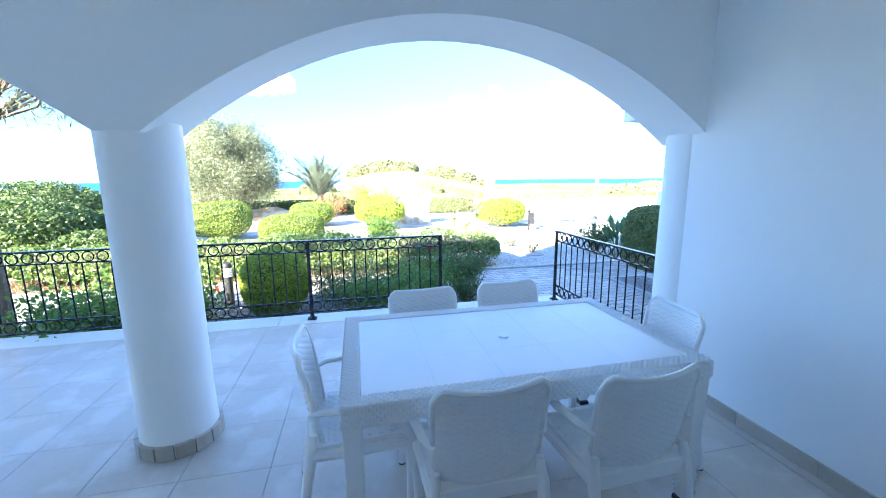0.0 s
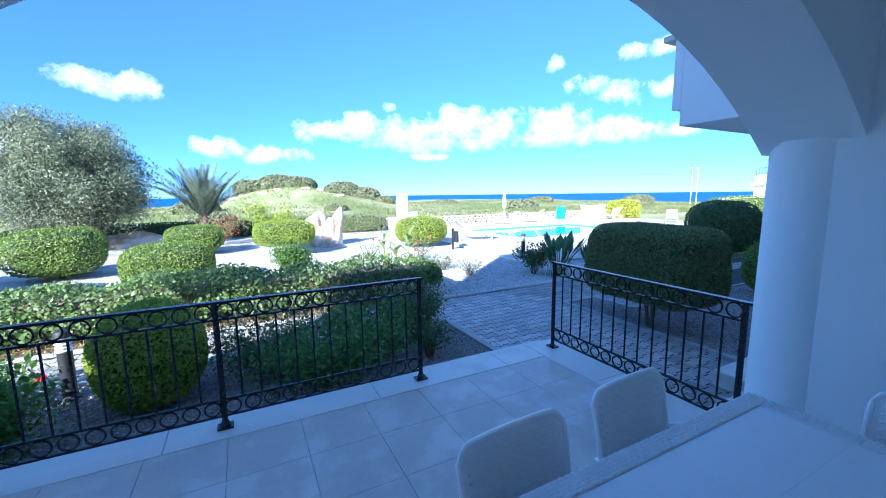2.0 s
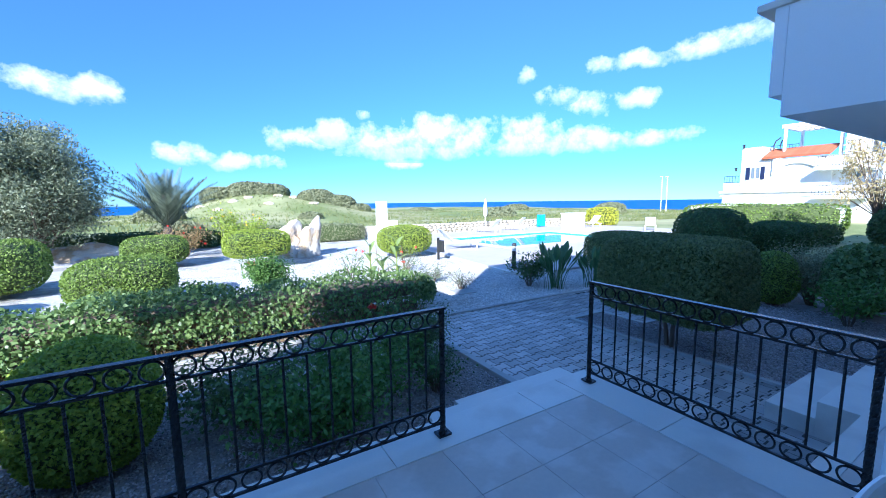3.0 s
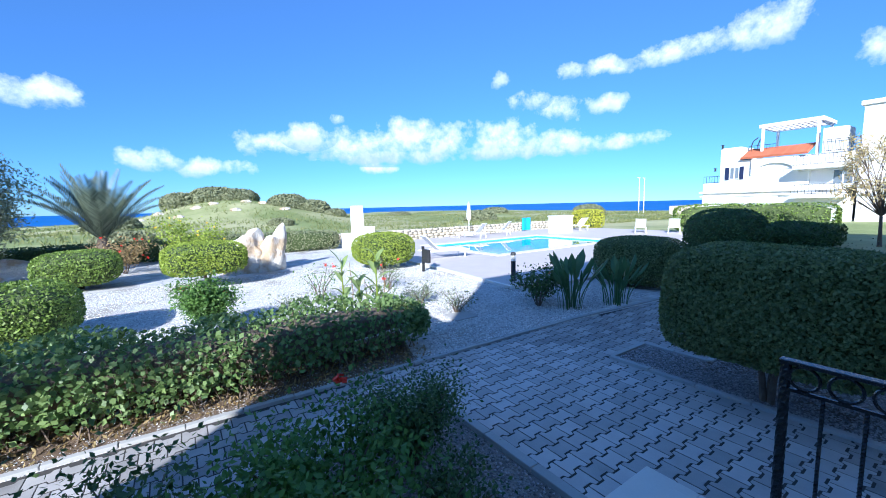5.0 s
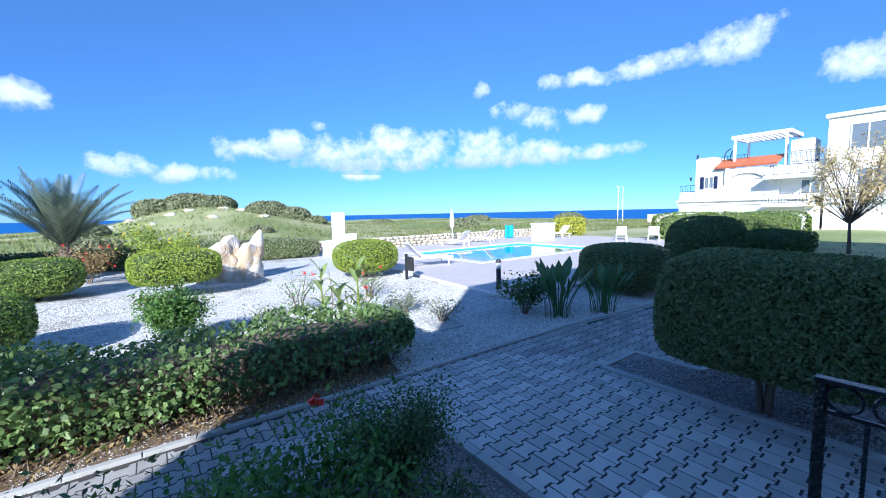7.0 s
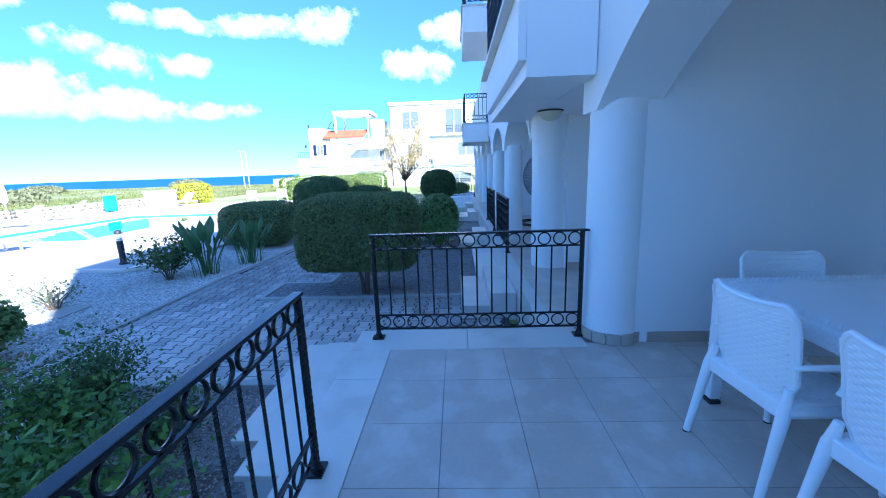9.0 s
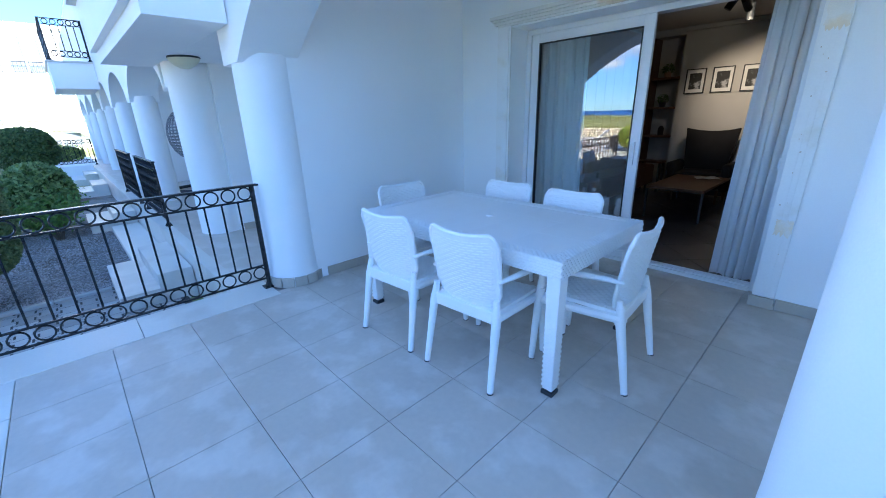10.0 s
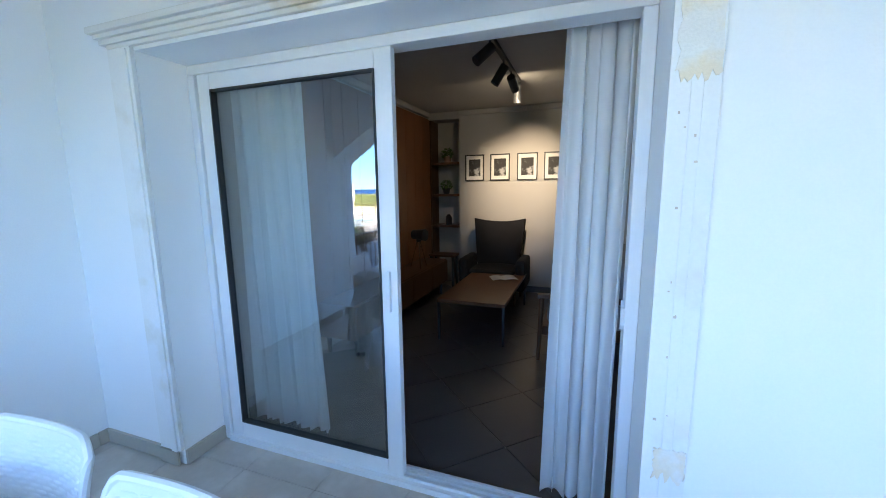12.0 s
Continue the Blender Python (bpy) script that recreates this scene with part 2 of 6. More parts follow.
L_CLIP = leafy("clipped_leaves", (0.115, 0.18, 0.03), (0.30, 0.41, 0.07))
L_HEDGE = leafy("hedge_leaves", (0.10, 0.145, 0.05), (0.27, 0.32, 0.115))
L_YELLOW = leafy("golden_leaves", (0.20, 0.28, 0.03), (0.42, 0.50, 0.06))
L_DARK = leafy("dark_leaves", (0.05, 0.095, 0.03), (0.14, 0.21, 0.06))
L_IVY = leafy("broad_leaves", (0.09, 0.16, 0.04), (0.27, 0.37, 0.12), 0.45)
L_GOLD = leafy("gold_leaves", (0.40, 0.42, 0.03), (0.62, 0.60, 0.06))
L_ROSE = leafy("rose_leaves", (0.07, 0.15, 0.03), (0.18, 0.31, 0.06))
L_CANNA = leafy("canna_leaves", (0.22, 0.30, 0.09), (0.42, 0.50, 0.18))
L_OLIVE = leafy("olive_leaves", (0.14, 0.17, 0.09), (0.33, 0.36, 0.22), 0.5)
L_PALM = leafy("palm_leaves", (0.08, 0.11, 0.07), (0.24, 0.28, 0.19), 0.45)
L_STREL = leafy("strelitzia_leaves", (0.07, 0.14, 0.05), (0.14, 0.24, 0.09), 0.4)
L_DRY = leafy("dry_leaves", (0.28, 0.19, 0.08), (0.42, 0.32, 0.14), 0.7)
L_TAN = leafy("tan_leaves", (0.42, 0.31, 0.13), (0.60, 0.50, 0.24), 0.7)
L_SCRUB = leafy("scrub_leaves", (0.18, 0.20, 0.10), (0.34, 0.35, 0.19), 0.7)
L_GRASS = leafy("meadow_grass", (0.13, 0.17, 0.04), (0.31, 0.31, 0.12), 0.8)


def glassy(name, tint, rough, face_on=0.05):
    """Clear glass or water: face_on is its reflectance face on, rising to 1 at a glancing look."""
    m = bpy.data.materials.new(name)
    m.use_nodes = True
    nt = m.node_tree
    tr, gl, mx, fr = nt.nodes.new("ShaderNodeBsdfTransparent"), nt.nodes.new("ShaderNodeBsdfGlossy"), nt.nodes.new("ShaderNodeMixShader"), nt.nodes.new("ShaderNodeLayerWeight")
    tr.inputs[0].default_value, gl.inputs["Roughness"].default_value = (*tint, 1), rough
    pw, ml = nt.nodes.new("ShaderNodeMath"), nt.nodes.new("ShaderNodeMath")
    pw.operation, ml.operation, pw.inputs[1].default_value = "POWER", "MULTIPLY_ADD", 3.5
    ml.inputs[1].default_value, ml.inputs[2].default_value = 1 - face_on, face_on
    nt.links.new(fr.outputs["Facing"], pw.inputs[0])
    nt.links.new(pw.outputs[0], ml.inputs[0])
    nt.links.new(ml.outputs[0], mx.inputs[0])
    nt.links.new(tr.outputs[0], mx.inputs[1])
    nt.links.new(gl.outputs[0], mx.inputs[2])
    nt.links.new(mx.outputs[0], nt.nodes["Material Output"].inputs["Surface"])
    return m


GLASS = glassy("window_glass", (0.90, 0.95, 0.95), 0.0, 0.16)
WATER = glassy("pool_water", (0.75, 0.93, 0.97), 0.02, 0.02)
SEA = shade("sea", (0.012, 0.11, 0.36), 0.5, 0.15, 0.01, 0.2, 0.3, 0.2, spec=0.15)


def sheer(name):
    m = bpy.data.materials.new(name)
    m.use_nodes = True
    nt = m.node_tree
    df, tl, mx, tr, m2 = (nt.nodes.new("ShaderNodeBsdf" + k) if k[0] != "M" else nt.nodes.new("ShaderNodeMixShader") for k in ("Diffuse", "Translucent", "Mix", "Transparent", "Mix"))
    df.inputs[0].default_value = tl.inputs[0].default_value = (0.86, 0.87, 0.88, 1)
    mx.inputs[0].default_value, m2.inputs[0].default_value = 0.22, 0.10
    for a, b in ((df.outputs[0], mx.inputs[1]), (tl.outputs[0], mx.inputs[2]), (mx.outputs[0], m2.inputs[1]), (tr.outputs[0], m2.inputs[2]), (m2.outputs[0], nt.nodes["Material Output"].inputs["Surface"])):
        nt.links.new(a, b)
    return m


CURTAIN = sheer("sheer_curtain")


def glow(name, color, strength):
    m = bpy.data.materials.new(name)
    m.use_nodes = True
    b = m.node_tree.nodes["Principled BSDF"]
    b.inputs["Emission Color"].default_value, b.inputs["Emission Strength"].default_value = (*color, 1), strength
    return m


# ---- building blocks ----
def finish(name, bm, material, bevel=0.0, smooth=False):
    if bevel:
        bmesh.ops.bevel(bm, geom=bm.edges[:], offset=bevel, segments=2, affect="EDGES", profile=0.5)
    bmesh.ops.recalc_face_normals(bm, faces=bm.faces[:])
    me = bpy.data.meshes.new(name)
    bm.to_mesh(me)
    bm.free()
    me.materials.append(material)
    if smooth:
        me.shade_smooth()
        me.set_sharp_from_angle(angle=radians(40))
    return me


def thing(name, loc=(0, 0, 0), rot=0.0, label="", category="", group="", kind=""):
    ob = new(name)
    ob.matrix_basis = pose(*loc, 0, 0, rot)
    ob.empty_display_size = 0.1
    return tagged(ob, label, category, group, kind)


def part(name, bm, material, parent, label="", bevel=0.0, smooth=False):
    ob = new(name, bm if isinstance(bm, bpy.types.Mesh) else finish(name, bm, material, bevel, smooth))
    ob.parent = parent
    return tagged(ob, label)


def solid(name, bm, material, label="", category="", kind="", bevel=0.0, smooth=False, group=""):
    return tagged(new(name, finish(name, bm, material, bevel, smooth)), label, category, group, kind)


def box(x0, x1, y0, y1, z0, z1, bm=None, rot=0.0):
    bm = bm or bmesh.new()
    m = Matrix.Translation(((x0 + x1) / 2, (y0 + y1) / 2, (z0 + z1) / 2)) @ Matrix.Rotation(rot, 4, "Z") @ Matrix.Diagonal((x1 - x0, y1 - y0, z1 - z0, 1))
    bmesh.ops.create_cube(bm, size=1.0, matrix=m)
    return bm


def rod(a, b, r0, r1=None, seg=10, bm=None, caps=True):
    bm = bm or bmesh.new()
    a, b = Vector(a), Vector(b)
    q = (b - a).to_track_quat("Z", "Y").to_matrix().to_4x4()
    bmesh.ops.create_cone(bm, cap_ends=caps, segments=seg, radius1=r0, radius2=r0 if r1 is None else r1, depth=(b - a).length, matrix=Matrix.Translation((a + b) / 2) @ q)
    return bm


def tube(points, radii, seg=8, bm=None, flat=1.0):
    """A round bar along points; flat squeezes its section."""
    bm = bm or bmesh.new()
    pts = [Vector(p) for p in points]
    if isinstance(radii, (int, float)):
        radii = [radii] * len(pts)
    rings = []
    for k, p in enumerate(pts):
        d = (pts[min(k + 1, len(pts) - 1)] - pts[max(k - 1, 0)]).normalized()
        side = d.cross(Vector((0, 0, 1)))
        side = side.normalized() if side.length > 1e-4 else Vector((1, 0, 0))
        up = side.cross(d).normalized()
        rings.append([bm.verts.new(p + radii[k] * (math.cos(t) * side + flat * math.sin(t) * up)) for t in (2 * math.pi * j / seg for j in range(seg))])
    for r, s in zip(rings, rings[1:]):
        for j in range(seg):
            bm.faces.new((r[j], r[(j + 1) % seg], s[(j + 1) % seg], s[j]))
    bm.faces.new(rings[0][::-1])
    bm.faces.new(rings[-1])
    return bm


def ring(center, axis, R, r, bm=None, seg=18, sides=6):
    bm = bm or bmesh.new()
    q = Vector(axis).to_track_quat("Z", "Y").to_matrix()
    rows = []
    for i in range(seg):
        a = 2 * math.pi * i / seg
        c, o = Vector((math.cos(a), math.sin(a), 0)), Vector((0, 0, 1))
        rows.append([bm.verts.new(Vector(center) + q @ (c * (R + r * math.cos(b)) + o * r * 1.4 * math.sin(b))) for b in (2 * math.pi * j / sides for j in range(sides))])
    for i in range(seg):
        for j in range(sides):
            bm.faces.new((rows[i][j], rows[(i + 1) % seg][j], rows[(i + 1) % seg][(j + 1) % sides], rows[i][(j + 1) % sides]))
    return bm


def lathe(profile, seg=32, bm=None, center=(0, 0, 0)):
    """A turned shape from (radius, height) pairs."""
    bm = bm or bmesh.new()
    c = Vector(center)
    rows = [[bm.verts.new(c + Vector((r * math.cos(a), r * math.sin(a), z))) for a in (2 * math.pi * j / seg for j in range(seg))] for r, z in profile]
    for r, s in zip(rows, rows[1:]):
        for j in range(seg):
            bm.faces.new((r[j], r[(j + 1) % seg], s[(j + 1) % seg], s[j]))
    bm.faces.new(rows[0][::-1])
    bm.faces.new(rows[-1])
    return bm


def prism(outline, z0, z1, bm=None):
    bm = bm or bmesh.new()
    lo, hi = [bm.verts.new((x, y, z0)) for x, y in outline], [bm.verts.new((x, y, z1)) for x, y in outline]
    n = len(lo)
    for k in range(n):
        bm.faces.new((lo[k], lo[(k + 1) % n], hi[(k + 1) % n], hi[k]))
    bm.faces.new(lo[::-1])
    bm.faces.new(hi)
    return bm


def raw_mesh(name, verts, faces, material, smooth=False):
    """A mesh from arrays: verts n x 3, faces m x k, all with k corners."""
    me = bpy.data.meshes.new(name)
    verts, faces = np.asarray(verts, np.float32), np.asarray(faces, np.int32)
    k = faces.shape[1]
    me.vertices.add(len(verts))
    me.vertices.foreach_set("co", verts.ravel())
    me.loops.add(faces.size)
    me.loops.foreach_set("vertex_index", faces.ravel())
    me.polygons.add(len(faces))
    me.polygons.foreach_set("loop_start", np.arange(0, faces.size, k, dtype=np.int32))
    me.polygons.foreach_set("loop_total", np.full(len(faces), k, np.int32))
    me.update(calc_edges=True)
    me.materials.append(material)
    if smooth:
        me.shade_smooth()
    return me


def unit(v):
    return v / np.maximum(np.linalg.norm(v, axis=-1, keepdims=True), 1e-9)


def leaves(rng, points, normals, length, width, spread=0.9, droop=0.0):
    """Arrays of bent diamond leaves, one at each point, facing about along its normal."""
    n = len(points)
    nrm = unit(normals + spread * rng.normal(size=(n, 3)) * 0.6)
    along = unit(np.cross(nrm, rng.normal(size=(n, 3))) + 0.5 * normals + np.array([0, 0, -droop]))
    side = unit(np.cross(along, nrm))
    nrm = np.cross(side, along)
    s = rng.uniform(0.65, 1.35, (n, 1))
    L, W = length * s, width * s
    base = points - along * L * 0.5
    mid = points + nrm * W * 0.18
    v = np.stack([base, mid + side * W * 0.5 - nrm * W * 0.22, base + along * L, mid - side * W * 0.5 - nrm * W * 0.22], 1).reshape(-1, 3)
    return v, (np.arange(n)[:, None] * 4 + np.arange(4)[None]).astype(np.int32)


def lumps(rng, d, amount, freq=3.0):
    """A smooth uneven factor round 1 for directions d."""
    k = rng.normal(size=(6, 3)) * freq
    p = rng.uniform(0, 6.28, 6)
    return 1 + amount * np.sin(d @ k.T + p).mean(1) * 2


def shell_points(rng, n, half, power, rough=0.05, lower=-1.0):
    """Points and normals on the skin of a rounded box (superellipsoid) of half sizes."""
    d = unit(rng.normal(size=(int(n * 1.6) + 50, 3)))
    r = (np.abs(d) ** power).sum(1) ** (-1 / power)
    p = d * r[:, None]
    p = p[p[:, 2] > lower][:n]
    nrm = unit(np.sign(p) * np.abs(p) ** (power - 1) / np.asarray(half))
    p = p * np.asarray(half)
    depth = rng.beta(1.2, 3.0, (len(p), 1)) * rough * 2.4 - rough * 0.6
    return p * lumps(rng, unit(p), 0.03)[:, None] - nrm * depth, nrm


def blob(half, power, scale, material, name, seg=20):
    """Added filler core of a bush: a rounded box, a little smaller than its leaves."""
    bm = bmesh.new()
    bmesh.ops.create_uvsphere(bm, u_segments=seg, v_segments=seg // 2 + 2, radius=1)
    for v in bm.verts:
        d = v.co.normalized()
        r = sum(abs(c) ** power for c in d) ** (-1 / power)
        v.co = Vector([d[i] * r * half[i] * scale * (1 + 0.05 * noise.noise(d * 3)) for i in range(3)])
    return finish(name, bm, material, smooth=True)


# Tones of the added cores; the dark one makes gaps between leaves read deep.
CORE_PALE = shade("pale_filler", (0.19, 0.20, 0.10), 0.95, 0.5, 2, 8, 0.8, 0.2)
CORE_DARK = shade("dark_filler", (0.085, 0.115, 0.035), 0.95, 0.5, 8, 40, 0.8, 0.05)


def clipped_bush(name, loc, half, clear=0.25, power=3.2, count=5000, leaf=0.045, material=None, label="", group="", rot=0.0, rough=0.05, seed=1, category="bush", core=None):
    """A clipped bush on a short trunk: clear is the free height under its crown."""
    rng = np.random.default_rng(seed)
    count = int(count * 1.45)
    ob = thing(name, loc, rot, label, category, group)
    c = np.array([0, 0, clear + half[2]])
    p, nrm = shell_points(rng, count, half, power, rough * 0.7)
    v, f = leaves(rng, p + c, nrm, leaf, leaf * 0.6)
    part("foliage", raw_mesh("foliage", v, f, material or L_CLIP), None, ob)
    # added solid core, so the crown can't be seen through
    core = part("inner_growth", blob(half, power, 0.90, core or CORE_DARK, "inner_growth"), None, ob, "dark solid core behind the leaves")
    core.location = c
    bm = bmesh.new()
    for k in range(3):
        a = k * 2.1 + seed
        tube([(0.03 * math.cos(a), 0.03 * math.sin(a), -0.05), (0.06 * math.cos(a), 0.06 * math.sin(a), clear * 0.6), (0.25 * half[0] * math.cos(a), 0.25 * half[1] * math.sin(a), clear + half[2] * 0.6)], [0.035, 0.028, 0.015], 7, bm)
    part("trunk", bm, BARK, ob)
    return ob

# ---- structure ----
G = -0.48            # level of the garden
CEIL = 2.75
XW, YB = 2.52, 0.44  # side wall and back wall of the terrace
C_L, C_R = (-0.90, 2.55), (2.70, 2.55)
DOOR = (-0.375, 1.865, 2.165)


def arch_wall(x0, x1, y0, y1, spring, rise, top, bm=None, n=28, power=0.62):
    """A wall over an arched opening from x0 to x1."""
    bm = bm or bmesh.new()
    rows = []
    for k in range(n + 1):
        u = -1 + 2 * k / n
        u = math.sin(u * math.pi / 2)
        x = (x0 + x1) / 2 + u * (x1 - x0) / 2
        z = spring + rise * max(0.0, 1 - abs(u) ** 2.05) ** power
        rows.append([bm.verts.new(p) for p in ((x, y0, z), (x, y1, z), (x, y1, top), (x, y0, top))])
    for a, b in zip(rows, rows[1:]):
        for j in range(4):
            bm.faces.new((a[j], a[(j + 1) % 4], b[(j + 1) % 4], b[j]))
    bm.faces.new(rows[0])
    bm.faces.new(rows[-1][::-1])
    return bm


# back wall with the door's opening
bm = box(-1.376, DOOR[0], 0.06, YB, G, CEIL)
box(DOOR[1], XW, 0.06, YB, G, CEIL, bm)
box(DOOR[0], DOOR[1], 0.06, YB, DOOR[2], CEIL, bm)
solid("wall_back", bm, PLASTER, "white plastered terrace wall with a wide door opening", "wall", "structure")
solid("wall_right", box(XW, XW + 0.2, -0.5, 2.52, G, CEIL), PLASTER, "smooth white plastered side wall of the terrace", "wall", "structure")
bm = box(-4.6, -1.376, -0.6, -0.36, G, CEIL)
box(-1.376, -1.18, -0.36, 0.058, G, CEIL, bm)
solid("wall_recess", bm, PLASTER, "white plastered wall set back behind the gas bottle", "wall", "structure")
solid("wall_left", box(-4.8, -4.6, -6, 2.33, G, CEIL), PLASTER, "white plastered end wall of the building", "wall", "structure")
bm = arch_wall(C_L[0] + 0.1, C_R[0] - 0.12, 2.33, 2.77, 1.80, 0.65, CEIL, power=1.0)
box(C_L[0] - 0.1, C_L[0] + 0.1, 2.33, 2.77, 1.80, CEIL, bm)
box(C_R[0] - 0.12, C_R[0] + 0.2, 2.33, 2.77, 1.80, CEIL, bm)
solid("wall_arch", bm, PLASTER, "white plastered wall over a wide round arch", "wall", "structure", smooth=True)
bm = arch_wall(-4.5, C_L[0] - 0.1, 2.33, 2.77, 1.80, 0.65, CEIL, power=1.0)
box(-4.8, -4.5, 2.33, 2.77, G, CEIL, bm)
solid("wall_arch_side", bm, PLASTER, "white plastered wall over the second arch", "wall", "structure", smooth=True)
solid("ceiling", box(-4.8, 2.9, -0.6, 2.77, CEIL, 2.95), PLASTER, "white plastered terrace ceiling", "ceiling", "structure")
bm = box(-5.4, -3.2, -6, 2.77, 2.95, 5.0)
solid("wall_upper_low", bm, PLASTER, "white upper storey of the building", "wall", "structure")
solid("wall_upper", box(-3.2, 2.6, -6, 2.77, 2.95, 7.0), PLASTER, "white upper storeys of the building", "wall", "structure")


def column(cx, cy, COL_R, name, label):
    c = thing(name, (cx, cy, 0), 0, label, "column", "terrace columns", "structure")
    part("shaft", lathe([(COL_R + 0.012, 0.0), (COL_R + 0.006, 0.1), (COL_R, 0.3), (COL_R - 0.004, 1.78), (COL_R - 0.004, 1.86)], 48), PLASTER, c, smooth=True)
    for k in range(14):
        a0, a1 = 2 * math.pi * (k + 0.04) / 14, 2 * math.pi * (k + 0.96) / 14
        out = [(r * math.cos(a), r * math.sin(a)) for r, aa in ((COL_R + 0.03, (a0, (a0 + a1) / 2, a1)), (COL_R + 0.008, (a1, (a0 + a1) / 2, a0))) for a in aa]
        part("skirting_tile", prism(out, 0.002, 0.085), SKIRT, c)
    return c


column(*C_L, 0.20, "column_1", "round white plastered column with a tiled foot")
column(*C_R, 0.22, "column_2", "round white plastered column built against the wall")

# an unseen single-storey block, added so its shadow covers the front bed's left
solid("wall_next_door", box(-22.0, -5.13, -6, 2.60, G, 2.75), PLASTER, "unseen white single-storey block that shades the front bed", "wall", "structure")

# surround of the door and its moulded head
bm = box(DOOR[1], 2.025, YB + 0.002, YB + 0.022, 0.09, 2.18)
box(DOOR[1] + 0.02, DOOR[1] + 0.06, YB + 0.02, YB + 0.032, 0.09, 2.17, bm)
box(-0.505, DOOR[0], YB + 0.002, YB + 0.022, 0.09, 2.18, bm)
box(-0.462, -0.43, YB + 0.02, YB + 0.0245, 0.09, 2.17, bm)
trim = solid("trim_door", bm, PLASTER_JAMB, "cream plaster door surround with stains and chips", "trim", "structure", bevel=0.002)
crng = random.Random(12)


def bare_patch(x0, x1, z0, z1, label):
    """A patch where the paint has come off, with a ragged outline."""
    bm = bmesh.new()
    n = 14
    edge = [(x0 + (x1 - x0) * k / n, z1 + crng.uniform(-0.006, 0.004)) for k in range(n + 1)] + [(x1 - 0.012 * crng.random(), z1 + (z0 - z1) * k / n) for k in range(1, n)]
    edge += [(x1 + (x0 - x1) * k / n, z0 + crng.uniform(-0.012, 0.03)) for k in range(n + 1)] + [(x0 + 0.006 * crng.random(), z0 + (z1 - z0) * k / n) for k in range(1, n)]
    front, back = [bm.verts.new((x, YB + 0.0262, z)) for x, z in edge], [bm.verts.new((x, YB + 0.0225, z)) for x, z in edge]
    bm.faces.new(front)
    for k in range(len(edge)):
        j = (k + 1) % len(edge)
        bm.faces.new((front[k], back[k], back[j], front[j]))
    part("bare_patch", bm, BARE_PLASTER, trim, label)


bare_patch(-0.503, DOOR[0] - 0.012, 1.80, 2.172, "ochre bare plaster patch with drips")
bare_patch(-0.503, DOOR[0] - 0.03, 0.55, 0.66, "ochre bare plaster patch near the foot")
for k in range(13):
    x, z = crng.uniform(-0.49, DOOR[0] - 0.02), 1.78 - 1.5 * crng.random() ** 1.7
    w, h = crng.uniform(0.0015, 0.005), crng.uniform(0.001, 0.004)
    part("chip", box(x - w, x + w, YB + 0.0228, YB + 0.0252, z - h, z + h), BARE_DARK, trim)
bm = box(-0.505, 2.025, YB + 0.002, YB + 0.024, 2.18, 2.20)
for k, (z0, z1, d) in enumerate(((2.20, 2.225, 0.035), (2.225, 2.245, 0.05), (2.245, 2.275, 0.068))):
    box(-0.505 - d, 2.025 + d, YB + 0.001, YB + d, z0, z1, bm)
solid("trim_cornice", bm, PLASTER_OLD, "cream moulded plaster cornice over the door", "trim", "structure", bevel=0.004)

# skirting tiles, one by one
skirting = thing("baseboard", (0, 0, 0), 0, "beige tile skirting along the terrace walls", "baseboard", kind="structure")


def skirt(a, b, out, length=0.455, z=0.0):
    (ax, ay), (bx, by) = a, b
    L = math.hypot(bx - ax, by - ay)
    ux, uy = (bx - ax) / L, (by - ay) / L
    s = 0.0
    while s < L - 0.01:
        e = min(s + length, L)
        p = [(ax + ux * (s + 0.002), ay + uy * (s + 0.002)), (ax + ux * (e - 0.002), ay + uy * (e - 0.002))]
        p += [(p[1][0] + out[0] * 0.014, p[1][1] + out[1] * 0.014), (p[0][0] + out[0] * 0.014, p[0][1] + out[1] * 0.014)]
        part("skirting_tile", prism(p, z + 0.002, z + 0.085), SKIRT, skirting)
        s = e


skirt((XW, 2.32), (XW, YB), (-1, 0))
skirt((XW - 0.015, YB), (2.035, YB), (0, 1))
skirt((2.03, YB + 0.015), (1.885, YB + 0.015), (0, 1))
skirt((1.865, YB), (1.865, 0.19), (-1, 0))
skirt((-0.36, YB + 0.018), (-0.51, YB + 0.018), (0, 1))
skirt((-0.51, YB), (-1.376, YB), (0, 1))
skirt((-1.376, YB), (-1.376, -0.36), (-1, 0))
skirt((-1.40, -0.36), (-4.6, -0.36), (0, 1), z=0.02)
solid("marble_sill", box(-4.6, -1.40, -0.36, -0.01, -0.02, 0.02), MARBLE, "white marble ledge along the recessed wall", "ledge", "structure")

# terrace slab, marble edge and steps
solid("terrace_slab", box(-4.8, 2.80, 0.075, 4.66, G - 0.3, -0.012), GROUT, "concrete terrace slab under the tiles", "floor", "structure")
edge = thing("terrace_edge", (0, 0, 0), 0, "cream marble edging round the terrace", "edging", kind="structure")
xs = [-4.8, -3.35, -2.1, -0.68, 0.75, 2.0, 2.44]
for a, b in zip(xs, xs[1:]):
    part("marble_slab", box(a + 0.002, b - 0.002, 4.372, 4.695, -0.03, 0.004), MARBLE, edge, bevel=0.004)
for a, b in ((2.80, 3.75), (3.75, 4.695)):
    part("marble_slab", box(2.442, 2.83, a + 0.002, b - 0.002, -0.03, 0.004), MARBLE, edge, bevel=0.004)
steps = thing("garden_steps", (0, 0, 0), 0, "cream marble steps down from the terrace", "steps", kind="structure")
part("riser_wall", box(-4.8, 2.81, 4.66, 4.68, G, -0.03), PLASTER, steps)
